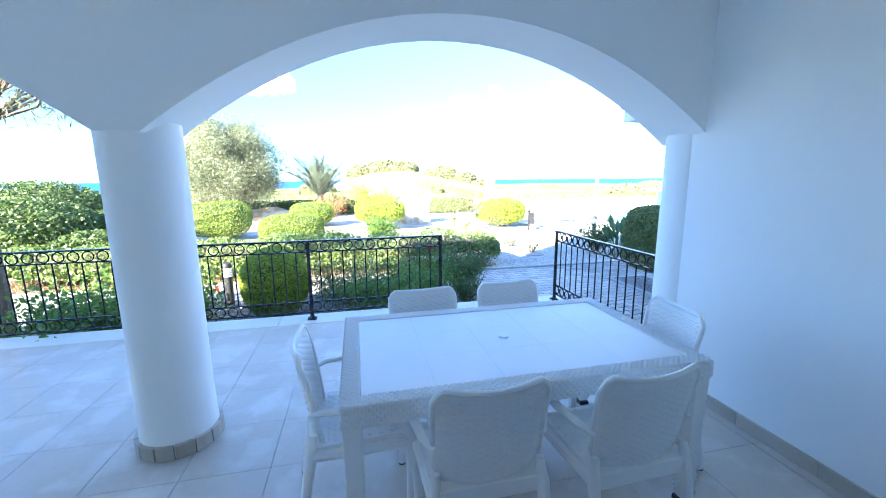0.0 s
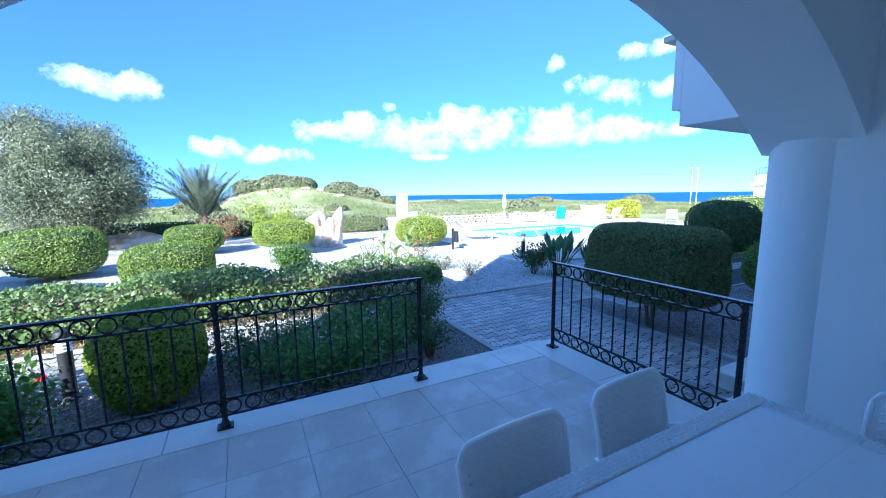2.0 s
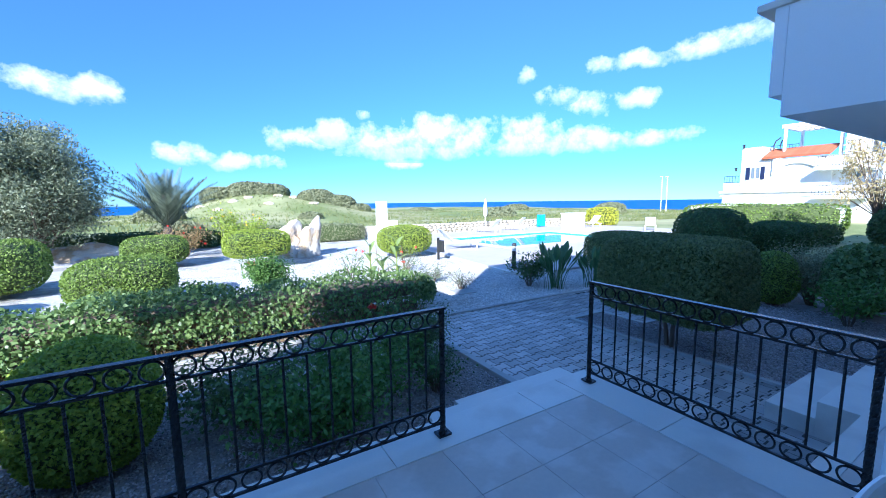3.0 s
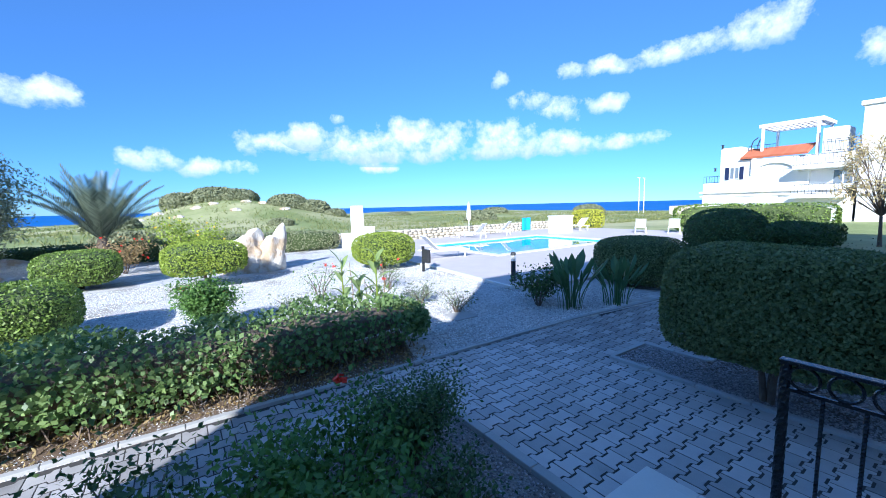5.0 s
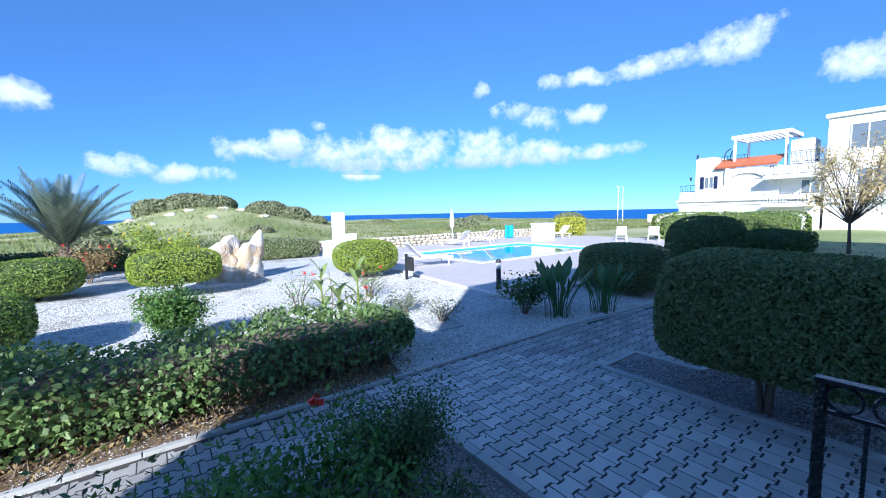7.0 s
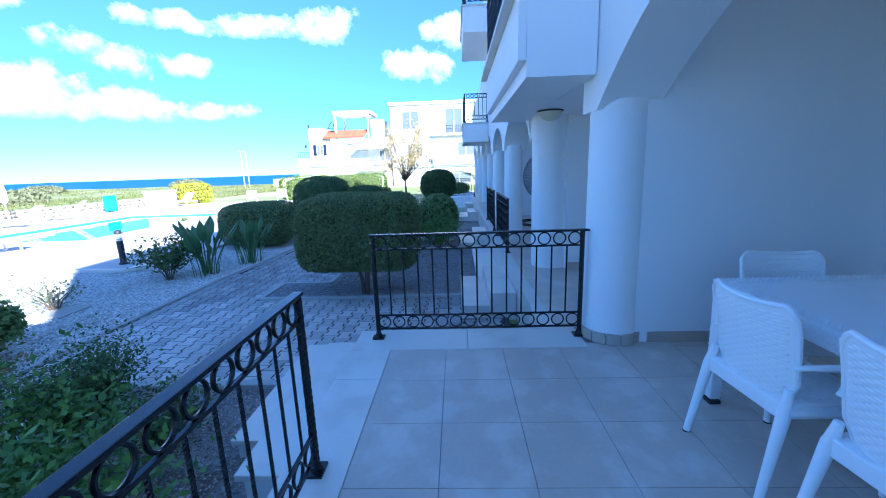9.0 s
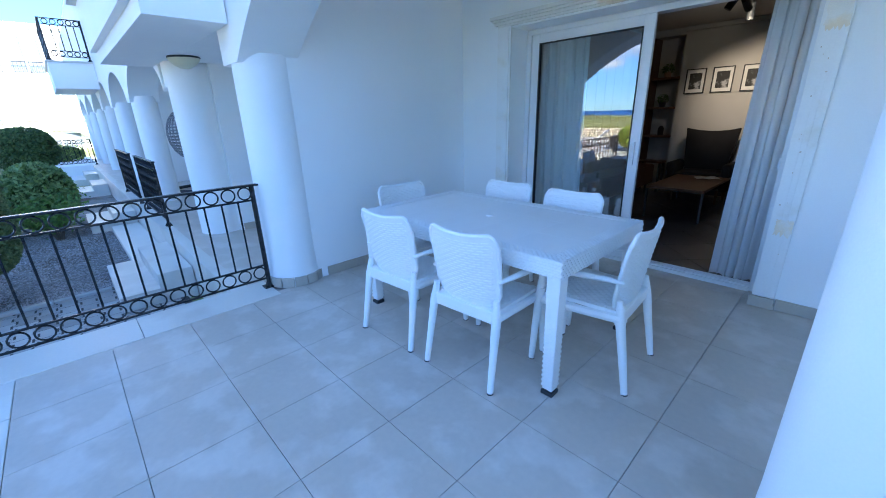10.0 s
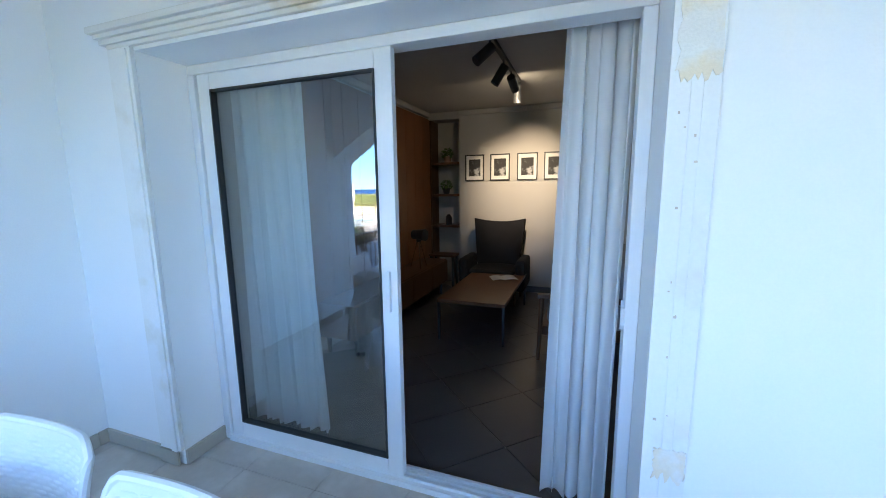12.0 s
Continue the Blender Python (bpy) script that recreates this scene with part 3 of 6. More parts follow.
part("tread", box(1.32, 2.95, 4.682, 5.05, -0.20, -0.16), MARBLE, steps, bevel=0.006)
part("step_core", box(1.36, 2.92, 4.682, 5.02, G - 0.1, -0.2), PLASTER_OLD, steps)
part("tread", box(1.80, 3.25, 5.02, 5.37, -0.36, -0.32), MARBLE, steps, bevel=0.006)
part("step_core", box(1.83, 3.22, 5.022, 5.34, G - 0.1, -0.36), PLASTER_OLD, steps)
part("tread", box(2.96, 3.25, 4.40, 5.018, -0.36, -0.32), MARBLE, steps, bevel=0.006)
part("step_core", box(2.84, 3.22, 4.42, 5.016, G - 0.1, -0.36), PLASTER_OLD, steps)

# ---- the room behind the door ----
RY = -3.8
bm = box(-1.37, -1.182, RY - 0.4, -0.37, -0.2, 2.75)
solid("wall_room_left", bm, ROOM_PAINT, "warm grey painted room wall", "wall", "structure")
solid("wall_room_right", box(2.10, 2.30, RY - 0.4, 0.06, -0.2, 2.75), ROOM_PAINT, "warm grey painted room wall", "wall", "structure")
bm = box(-1.18, 1.60, RY - 0.4, RY, -0.2, 2.75)
box(1.60, 2.10, RY - 0.4, RY - 0.3, -0.2, 2.75, bm)
box(1.60, 2.10, RY - 0.3, RY, 2.50, 2.75, bm)
solid("wall_room_back", bm, ROOM_PAINT, "warm grey painted wall with a shelf niche", "wall", "structure")
bm = box(DOOR[1], 2.10, 0.0, 0.058, 0, 2.6)
box(-1.17, DOOR[0], 0.0, 0.058, 0, 2.6, bm)
box(DOOR[0], DOOR[1], 0.0, 0.058, DOOR[2], 2.6, bm)
solid("wall_room_front", bm, ROOM_PAINT, "painted inner face of the front wall", "wall", "structure")
solid("ceiling_room", box(-1.18, 2.10, RY - 0.3, 0.06, 2.6, 2.75), ROOM_PAINT, "painted room ceiling", "ceiling", "structure")
bm = box(-1.18, 1.6, RY + 0.002, RY + 0.06, 2.53, 2.598)
box(2.03, 2.098, RY + 0.06, -0.02, 2.53, 2.598, bm)
solid("trim_coving", bm, ROOM_PAINT, "plaster coving round the ceiling", "trim", "structure", bevel=0.015)
solid("trim_skirting_room", box(-1.18, 1.6, RY + 0.002, RY + 0.016, 0.0, 0.085), TILE_DARK, "dark tile skirting", "trim", "structure")
room_floor = solid("floor_room", box(-1.18, 2.1, RY - 0.3, -0.28, -0.2, -0.006), GROUT, "dark grey tiled room floor", "floor", "structure")
part("threshold_tile", box(-1.18, 2.1, -0.278, 0.07, -0.2, -0.005), TILE_DARK, room_floor)

# ---- sliding door ----
door = thing("door_1", (0, 0, 0), 0, "white framed sliding glass door, half open", "sliding door", kind="structure")
d0, d1, dz = DOOR
bm = box(d0 + 0.002, d0 + 0.05, 0.08, 0.19, 0.002, dz - 0.052)
box(d1 - 0.05, d1 - 0.002, 0.08, 0.19, 0.002, dz - 0.052, bm)
box(d0 + 0.002, d1 - 0.002, 0.08, 0.19, dz - 0.05, dz - 0.002, bm)
part("door_frame", bm, FRAME, door, bevel=0.004)
bm = box(d0 + 0.05, d1 - 0.05, 0.07, 0.20, 0.0, 0.03)
for y in (0.10, 0.135, 0.17):
    box(d0 + 0.05, d1 - 0.05, y - 0.006, y + 0.006, 0.03, 0.045, bm)
part("threshold", bm, FRAME, door)


def sash(x0, x1, y, name):
    bm = box(x0, x0 + 0.085, y - 0.02, y + 0.02, 0.04, dz - 0.045)
    box(x1 - 0.085, x1, y - 0.02, y + 0.02, 0.04, dz - 0.045, bm)
    box(x0 + 0.085, x1 - 0.085, y - 0.02, y + 0.02, 0.04, 0.125, bm)
    box(x0 + 0.085, x1 - 0.085, y - 0.02, y + 0.02, dz - 0.13, dz - 0.045, bm)
    s = part(name, bm, FRAME, door, bevel=0.004)
    bm = box(x0 + 0.085, x0 + 0.094, y - 0.012, y + 0.024, 0.125, dz - 0.13)
    box(x1 - 0.094, x1 - 0.085, y - 0.012, y + 0.024, 0.125, dz - 0.13, bm)
    box(x0 + 0.094, x1 - 0.094, y - 0.012, y + 0.024, 0.125, 0.134, bm)
    box(x0 + 0.094, x1 - 0.094, y - 0.012, y + 0.024, dz - 0.139, dz - 0.13, bm)
    part("gasket", bm, RUBBER, s)
    g = part("pane", box(x0 + 0.09, x1 - 0.09, y - 0.004, y + 0.004, 0.13, dz - 0.135), GLASS, s, "clear window pane")
    g.visible_shadow = False
    return s


sash(0.655, d1 - 0.055, 0.155, "sliding_sash")
part("handle", box(0.688, 0.708, 0.176, 0.196, 0.92, 1.12), FRAME, door, bevel=0.004)
part("lock_plate", prism([(0.0, -0.06), (0.03, -0.035), (0.03, 0.035), (0.0, 0.06)], 0, 0.012), FRAME, door).matrix_basis = pose(d0 + 0.05, 0.15, 1.0, 90, 0, 90)

# ---- railings ----
SECTION = [(k * math.pi / 4, 1.22 if k % 2 else 1.12) for k in range(8)]


def twisted(a, b, half, turns, seg, bm):
    """A square bar with a twist, from a up to b."""
    a, b = Vector(a), Vector(b)
    rows = []
    for k in range(seg + 1):
        t = k / seg
        p, w = a.lerp(b, t), turns * 2 * math.pi * t
        rows.append([bm.verts.new(p + Vector((half * g * math.cos(w + q), half * g * math.sin(w + q), 0))) for q, g in SECTION])
    for r, s in zip(rows, rows[1:]):
        for j in range(8):
            bm.faces.new((r[j], r[(j + 1) % 8], s[(j + 1) % 8], s[j]))
    bm.faces.new(rows[0][::-1])
    bm.faces.new(rows[-1])
    return bm


def railing(a, b, posts, label, height=0.9, detail=True, extend=0.0, group="terrace railings"):
    """A wrought-iron railing from a to b with posts at the given lengths along it."""
    (ax, ay, az), (bx, by, bz) = a, b
    L = math.hypot(bx - ax, by - ay)
    ob = thing("iron_railing", a, math.degrees(math.atan2(by - ay, bx - ax)), label, "railing", group)
    part("top_rail", box(-0.02, L + 0.02 + extend, -0.024, 0.024, height - 0.012, height + 0.004), IRON, ob, bevel=0.003)
    for z in (height - 0.125, 0.205, 0.085):
        part("rail", box(0, L, -0.007, 0.007, z - 0.007, z + 0.007), IRON, ob)
    for s in posts:
        bm = twisted((s, 0, 0.02), (s, 0, height - 0.013), 0.0165, 9, 60 if detail else 8, bmesh.new())
        p = part("post", bm, IRON, ob)
        bm = box(s - 0.05, s + 0.05, -0.04, 0.04, 0.0, 0.014)
        lathe([(0.036, 0.014), (0.022, 0.05)], 4, bm, (s, 0, 0))
        part("foot_plate", bm, IRON, p)
    n = max(1, round(L / 0.125))
    bar = finish("baluster", twisted((0, 0, 0.21), (0, 0, height - 0.13), 0.0068 if detail else 0.0105, 7, 36 if detail else 4, bmesh.new()), IRON)
    hoop = finish("hoop", ring((0, 0, 0), (0, 1, 0), 0.0485, 0.006 if detail else 0.009, seg=20 if detail else 12, sides=6 if detail else 4), IRON, smooth=True)
    for k in range(n):
        x = (k + 0.5) * L / n
        for z in (height - 0.066, 0.145):
            h = part("hoop", hoop, None, ob)
            h.location = (x, 0, z)
        if k:
            h = part("baluster", bar, None, ob)
            h.location = (k * L / n, 0, 0)
    return ob


railing((-4.83, 4.52, 0.004), (1.165, 4.52, 0.004), [0, 1.5, 3.0, 4.5, 5.995], "black wrought-iron railing with a row of hoops along the terrace edge")
railing((2.67, 4.51, 0.004), (2.665, 2.81, 0.004), [0, 1.70], "black wrought-iron railing with hoops between step and column", extend=0.1)

# ---- table ----
TX0, TX1, TY0, TY1, TZ = 0.125, 1.745, 1.405, 2.36, 0.75
table = thing("dining_table", ((TX0 + TX1) / 2, (TY0 + TY1) / 2, 0), 0, "white plastic rattan-look dining table with a smooth top", "table")
hx, hy = (TX1 - TX0) / 2, (TY1 - TY0) / 2
bm = box(-hx, hx, -hy, -hy + 0.075, TZ - 0.09, TZ)
box(-hx, hx, hy - 0.075, hy, TZ - 0.09, TZ, bm)
box(-hx, -hx + 0.075, -hy + 0.075, hy - 0.075, TZ - 0.09, TZ, bm)
box(hx - 0.075, hx, -hy + 0.075, hy - 0.075, TZ - 0.09, TZ, bm)


def basket(parent, name, origin, u, v, n, nu, nv, lu, lv, lift, material):
    """Woven strands on a flat face: short cushions laid over and under in turns."""
    o, u, v, n = (np.array(q, float) for q in (origin, u, v, n))
    vs, fs = [], []
    prof = np.array([(-1, 0.0), (-0.62, 0.75), (0, 1.0), (0.62, 0.75), (1, 0.0)])
    for i in range(nu):
        for j in range(nv):
            if (i + j) % 2:
                continue
            k = len(vs)
            for t, h in prof:
                for w, q in ((-1, 0.35), (0, 1.0), (1, 0.35)):
                    a = min(nu * lu, max(0.0, (i + 0.5 + t * 0.98) * lu))
                    vs.append(o + u * a + v * (j + 0.5 + w * 0.43) * lv + n * lift * h * q)
            for a in range(4):
                for b in range(2):
                    fs.append((k + a * 3 + b, k + a * 3 + b + 1, k + a * 3 + b + 4, k + a * 3 + b + 3))
    return part(name, raw_mesh(name, vs, fs, material, True), None, parent)


rim = part("rim", bm, PLASTIC, table, bevel=0.006)
top = part("tabletop", box(-hx + 0.076, hx - 0.076, -hy + 0.076, hy - 0.076, TZ - 0.03, TZ - 0.006), PLASTIC, table)
pw, ph = (2 * hx - 0.154) / 5, (2 * hy - 0.154) / 3
panel_mesh = finish("top_panel", box(-pw / 2 + 0.0003, pw / 2 - 0.0003, -ph / 2 + 0.0003, ph / 2 - 0.0003, TZ - 0.0058, TZ - 0.003), PLASTIC)
for i in range(5):
    for j in range(3):
        part("top_panel", panel_mesh, None, top).location = (-hx + 0.077 + (i + 0.5) * pw, -hy + 0.077 + (j + 0.5) * ph, 0)
bm = lathe([(0.026, TZ - 0.0028), (0.026, TZ + 0.002), (0.022, TZ + 0.003), (0.0, TZ + 0.0032)], 24)
part("parasol_cap", bm, PLASTIC, table, smooth=True)
S = 0.0135
nx, ny = int(2 * hx / S), int(2 * hy / S)
for y, d in ((-hy, 1), (hy - 0.075, 1)):
    basket(rim, "woven_relief", (-hx, y + 0.002, TZ), (1, 0, 0), (0, 1, 0), (0, 0, 1), nx, 5, 2 * hx / nx, 0.0145, 0.0065, PLASTIC)
for x in (-hx, hx - 0.075):
    basket(rim, "woven_relief", (x + 0.002, -hy + 0.075, TZ), (1, 0, 0), (0, 1, 0), (0, 0, 1), 5, ny - 11, 0.0145, (2 * hy - 0.15) / (ny - 11), 0.0065, PLASTIC)
for y, s in ((-hy, -1), (hy, 1)):
    basket(rim, "woven_relief", (-hx, y, TZ - 0.088), (1, 0, 0), (0, 0, 1), (0, s, 0), nx, 6, 2 * hx / nx, 0.0145, 0.0065, PLASTIC)
for x, s in ((-hx, -1), (hx, 1)):
    basket(rim, "woven_relief", (x, -hy, TZ - 0.088), (0, 1, 0), (0, 0, 1), (s, 0, 0), ny, 6, 2 * hy / ny, 0.0145, 0.0065, PLASTIC)
for sx in (-1, 1):
    for sy in (-1, 1):
        x0, y0 = sx * (hx - 0.04), sy * (hy - 0.04)
        bm = bmesh.new()
        bmesh.ops.create_cone(bm, cap_ends=True, segments=4, radius1=0.040, radius2=0.052, depth=TZ - 0.11, matrix=Matrix.Translation((x0, y0, (TZ - 0.09) / 2 + 0.02)) @ Matrix.Rotation(math.pi / 4, 4, "Z"))
        leg = part("leg", bm, PLASTIC, table, bevel=0.004)
        w = 0.066
        for (ox, oy), uu, nn in (((x0 - w / 2, y0 - w / 2 + 0.001), (1, 0, 0), (0, -1, 0)), ((x0 - w / 2, y0 + w / 2 - 0.001), (1, 0, 0), (0, 1, 0)), ((x0 - w / 2 + 0.001, y0 - w / 2), (0, 1, 0), (-1, 0, 0)), ((x0 + w / 2 - 0.001, y0 - w / 2), (0, 1, 0), (1, 0, 0))):
            basket(leg, "woven_relief", (ox, oy, 0.05), uu, (0, 0, 1), nn, 5, 44, w / 5, 0.0138, 0.003, PLASTIC)
        part("foot_cap", box(x0 - 0.032, x0 + 0.032, y0 - 0.032, y0 + 0.032, 0.0, 0.022), DARK_GREY, leg)


# ---- chairs ----
def sheet(fn, nu, nv, thick):
    """A curved panel: fn(u, v) gives a point and its normal; u and v go from 0 to 1."""
    bm = bmesh.new()
    rows = [[], []]
    for i in range(nu + 1):
        a, b = [], []
        for j in range(nv + 1):
            p, n = fn(i / nu, j / nv)
            a.append(bm.verts.new(p + n * thick / 2)), b.append(bm.verts.new(p - n * thick / 2))
        rows[0].append(a), rows[1].append(b)
    for i in range(nu):
        for j in range(nv):
            for r in rows:
                bm.faces.new((r[i][j], r[i + 1][j], r[i + 1][j + 1], r[i][j + 1]))
    f, k = rows
    rim = [(i, 0) for i in range(nu)] + [(nu, j) for j in range(nv)] + [(i, nv) for i in range(nu, 0, -1)] + [(0, j) for j in range(nv, 0, -1)]
    for (i, j), (m, n) in zip(rim, rim[1:] + rim[:1]):
        bm.faces.new((f[i][j], f[m][n], k[m][n], k[i][j]))
    return bm


def back_point(u, v):
    """The chair's back: u across, v upwards; its top corners are rounded and drawn up a little."""
    s = 2 * u - 1
    w = 0.205 + 0.018 * v - 0.035 * max(0, 0.2 - v) / 0.2
    y = -0.205 - 0.05 * v - 0.012 * v * v + 0.04 * s * s
    z = 0.44 + 0.405 * v + (0.022 * s * s - 0.014) * v - 0.05 * max(0.0, abs(s) - 0.8) ** 2 / 0.04 * v ** 6
    return Vector((s * w * (1 - 0.03 * v ** 8), y, z)), Vector((-0.25 * s, 1, 0.3)).normalized()


def dining_chair():
    c = thing("dining_chair", (0, 0, 0), 0, "white plastic armchair with a woven-look back and seat", "chair", "chairs round the table")
    back = part("backrest", sheet(back_point, 20, 12, 0.013), PLASTIC, c, smooth=True)
    # strands of the weave, in front and behind
    vs, fs = [], []
    nu, nv = 15, 24
    for side in (1, -1):
        for i in range(nu):
            for j in range(nv):
                if (i + j) % 2:
                    continue
                k = len(vs)
                for t, h in ((-1, 0.0), (-0.6, 0.8), (0, 1.0), (0.6, 0.8), (1, 0.0)):
                    for w, q in ((-0.36, 0.1), (0, 1.0), (0.36, 0.1)):
                        p, n = back_point(0.06 + 0.88 * min(1, max(0, (i + 0.5 + t * 0.95) / nu)), 0.05 + 0.88 * (j + 0.5 + w) / nv)
                        vs.append(p + n * side * (0.0055 + 0.008 * h * q))
                for a in range(4):
                    for b in range(2):
                        fs.append((k + a * 3 + b, k + a * 3 + b + 1, k + a * 3 + b + 4, k + a * 3 + b + 3))
    part("woven_relief", raw_mesh("woven_relief", vs, fs, PLASTIC, True), None, back)
    pts = [back_point(0, v / 10)[0] for v in range(10)] + [back_point(u / 24, 1)[0] for u in range(25)] + [back_point(1, v / 10)[0] for v in range(9, -1, -1)]
    part("back_rim", tube(pts, 0.0125, 8), PLASTIC, back, smooth=True)

    def seat_point(u, v):
        s = 2 * u - 1
        return Vector((s * (0.215 + 0.02 * v), -0.22 + 0.45 * v, 0.435 - 0.012 * (1 - s * s) + 0.012 * v - 0.03 * max(0, v - 0.85) / 0.15)), Vector((0, 0, 1))

    seat = part("seat", sheet(seat_point, 8, 8, 0.02), PLASTIC, c, smooth=True)
    vs, fs = [], []
    for i in range(18):
        for j in range(16):
            if (i + j) % 2:
                continue
            k = len(vs)
            for t, h in ((-1, 0.0), (-0.6, 0.8), (0, 1.0), (0.6, 0.8), (1, 0.0)):
                for w, q in ((-0.42, 0.3), (0, 1.0), (0.42, 0.3)):
                    p, n = seat_point(0.05 + 0.9 * min(1, max(0, (i + 0.5 + t * 0.95) / 18)), 0.06 + 0.86 * (j + 0.5 + w) / 16)
                    vs.append(p + n * (0.0088 + 0.007 * h * q))
            for a in range(4):
                for b in range(2):
                    fs.append((k + a * 3 + b, k + a * 3 + b + 1, k + a * 3 + b + 4, k + a * 3 + b + 3))
    part("woven_relief", raw_mesh("woven_relief", vs, fs, PLASTIC, True), None, seat)
    part("seat_rail", box(-0.205, 0.205, 0.185, 0.21, 0.385, 0.425), PLASTIC, c, bevel=0.006)
    part("seat_rail", box(-0.205, 0.205, -0.225, -0.20, 0.37, 0.44), PLASTIC, c, bevel=0.006)
    for s in (-1, 1):
        part("side_rail", tube([(s * 0.215, -0.22, 0.41), (s * 0.222, 0.0, 0.40), (s * 0.228, 0.20, 0.40)], [0.026, 0.024, 0.028], 8), PLASTIC, c, smooth=True)
        front = part("leg", tube([(s * 0.232, 0.215, 0.47), (s * 0.236, 0.222, 0.40), (s * 0.243, 0.235, 0.2), (s * 0.247, 0.245, 0.0)], [0.026, 0.025, 0.021, 0.0175], 10), PLASTIC, c, smooth=True)
        part("foot", rod((s * 0.247, 0.245, -0.0002), (s * 0.247, 0.245, 0.008), 0.0178), RUBBER, front)
        rear = part("leg", tube([(s * 0.205, -0.20, 0.50), (s * 0.214, -0.215, 0.40), (s * 0.222, -0.25, 0.2), (s * 0.23, -0.285, 0.0)], [0.016, 0.026, 0.021, 0.0175], 10), PLASTIC, c, smooth=True)
        part("foot", rod((s * 0.23, -0.285, -0.0002), (s * 0.23, -0.285, 0.008), 0.0178), RUBBER, rear)
        part("armrest", tube([(s * 0.213, -0.205, 0.60), (s * 0.245, -0.14, 0.615), (s * 0.262, 0.02, 0.613), (s * 0.262, 0.15, 0.60), (s * 0.252, 0.20, 0.565), (s * 0.238, 0.215, 0.47)], [0.013, 0.018, 0.021, 0.021, 0.02, 0.022], 10, flat=0.75), PLASTIC, c, smooth=True)
    return c


chair = dining_chair()
CHAIRS = [((1.235, 2.315), 184), ((0.63, 2.275), 184), ((0.18, 1.86), -86), ((0.66, 1.51), 0), ((1.265, 1.46), 2), ((1.715, 1.87), 82)]
chair.matrix_basis = pose(*CHAIRS[0][0], 0, 0, 0, CHAIRS[0][1])
for (x, y), r in CHAIRS[1:]:
    copy_thing(chair, pose(x, y, 0, 0, 0, r))

# ---- land, sea, paths ----
def land(x, y):
    """The height of the open land."""
    z = G - 0.04
    far = max(0.0, y - 24.0)
    z += 0.35 * noise.noise(Vector((x * 0.05, y * 0.05, 1.0))) * min(1.0, far / 20)
    z += 3.0 * math.exp(-(((x - 4.5) / 9) ** 2 + ((y - 68) / 12) ** 2)) + 1.7 * math.exp(-(((x - 13) / 9) ** 2 + ((y - 62) / 12) ** 2))
    z += 0.7 * math.exp(-(((x + 8) / 12) ** 2 + ((y - 40) / 8) ** 2))
    if 11 < x < 19 and 15 < y < 21:
        z -= 1.8
    shore = 150 + 25 * noise.noise(Vector((x * 0.01, 3.3, 0))) + min(0.0, x * 1.1) + max(0.0, (x - 60) * 0.25)
    if y > shore - 12:
        z -= 10 * min(1.0, (y - shore + 12) / 14) ** 1.5
    if x > 88:
        z -= 10 * min(1.0, (x - 88) / 14) ** 1.5
    if x < -45:
        z -= 10 * min(1.0, (-45 - x) / 25) ** 1.5
    return z


gx = sorted({*np.linspace(-60, 120, 91).round(2).tolist(), *np.geomspace(121, 4500, 14).round(1).tolist(), *(-np.geomspace(61, 4500, 14)).round(1).tolist()})
gy = sorted({*np.linspace(-30, 200, 116).round(2).tolist(), *np.geomspace(201, 4500, 12).round(1).tolist(), *(-np.geomspace(31, 4500, 12)).round(1).tolist()})
gv = [(x, y, land(x, y)) for y in gy for x in gx]
nx = len(gx)
gf = [(j * nx + i, j * nx + i + 1, (j + 1) * nx + i + 1, (j + 1) * nx + i) for j in range(len(gy) - 1) for i in range(nx - 1)]
tagged(new("ground", raw_mesh("ground", gv, gf, MEADOW, True)), "rough coastal meadow of green and dry grass", "ground", kind="structure")
solid("water_sea", box(-4800, 4800, -4800, 4800, -9.0, -7.0), SEA, "deep blue open sea", "sea", "structure")


def flat(name, outline, z, material, label, category, thick=0.05):
    return solid(name, prism(outline, z - thick, z), material, label, category, "structure")


flat("gravel_garden", [(-14, 8.4), (3.0, 8.3), (6.2, 8.25), (12.5, 7.6), (14, 10), (7.6, 10.4), (7.2, 10.9), (7.9, 24.5), (-14, 25)], G, GRAVEL, "pale gravel garden", "gravel")
flat("gravel_front_bed", [(-6, 4.6), (2.72, 4.6), (2.72, 7.06), (-6, 7.06)], G + 0.004, GRAVEL_DARK, "dark gravel planting bed under the railing", "gravel")
flat("gravel_hedge_bed", [(5.2, 1.0), (14, 1.0), (14, 6.05), (6.02, 6.05), (6.02, 6.88), (5.2, 6.88)], G + 0.004, GRAVEL_DARK, "dark gravel bed under the clipped hedge", "gravel")
flat("soil_hedge_strip", [(-8, 8.46), (3.1, 8.36), (3.4, 9.6), (-8, 9.8)], G + 0.012, SOIL, "dry brown soil under the low hedge", "soil")
flat("path_bed", [(-8, 7.1), (2.72, 7.1), (2.72, 3.2), (5.2, 3.2), (5.2, 6.0), (14, 6.0), (16, 7.9), (6.2, 8.25), (-8, 8.42)], G - 0.0072, BED, "sand bed between the pavers", "path bed")

# kerbs
kerb = thing("path_kerb", (0, 0, 0), 0, "grey concrete kerb stones along the paths", "kerb", kind="structure")


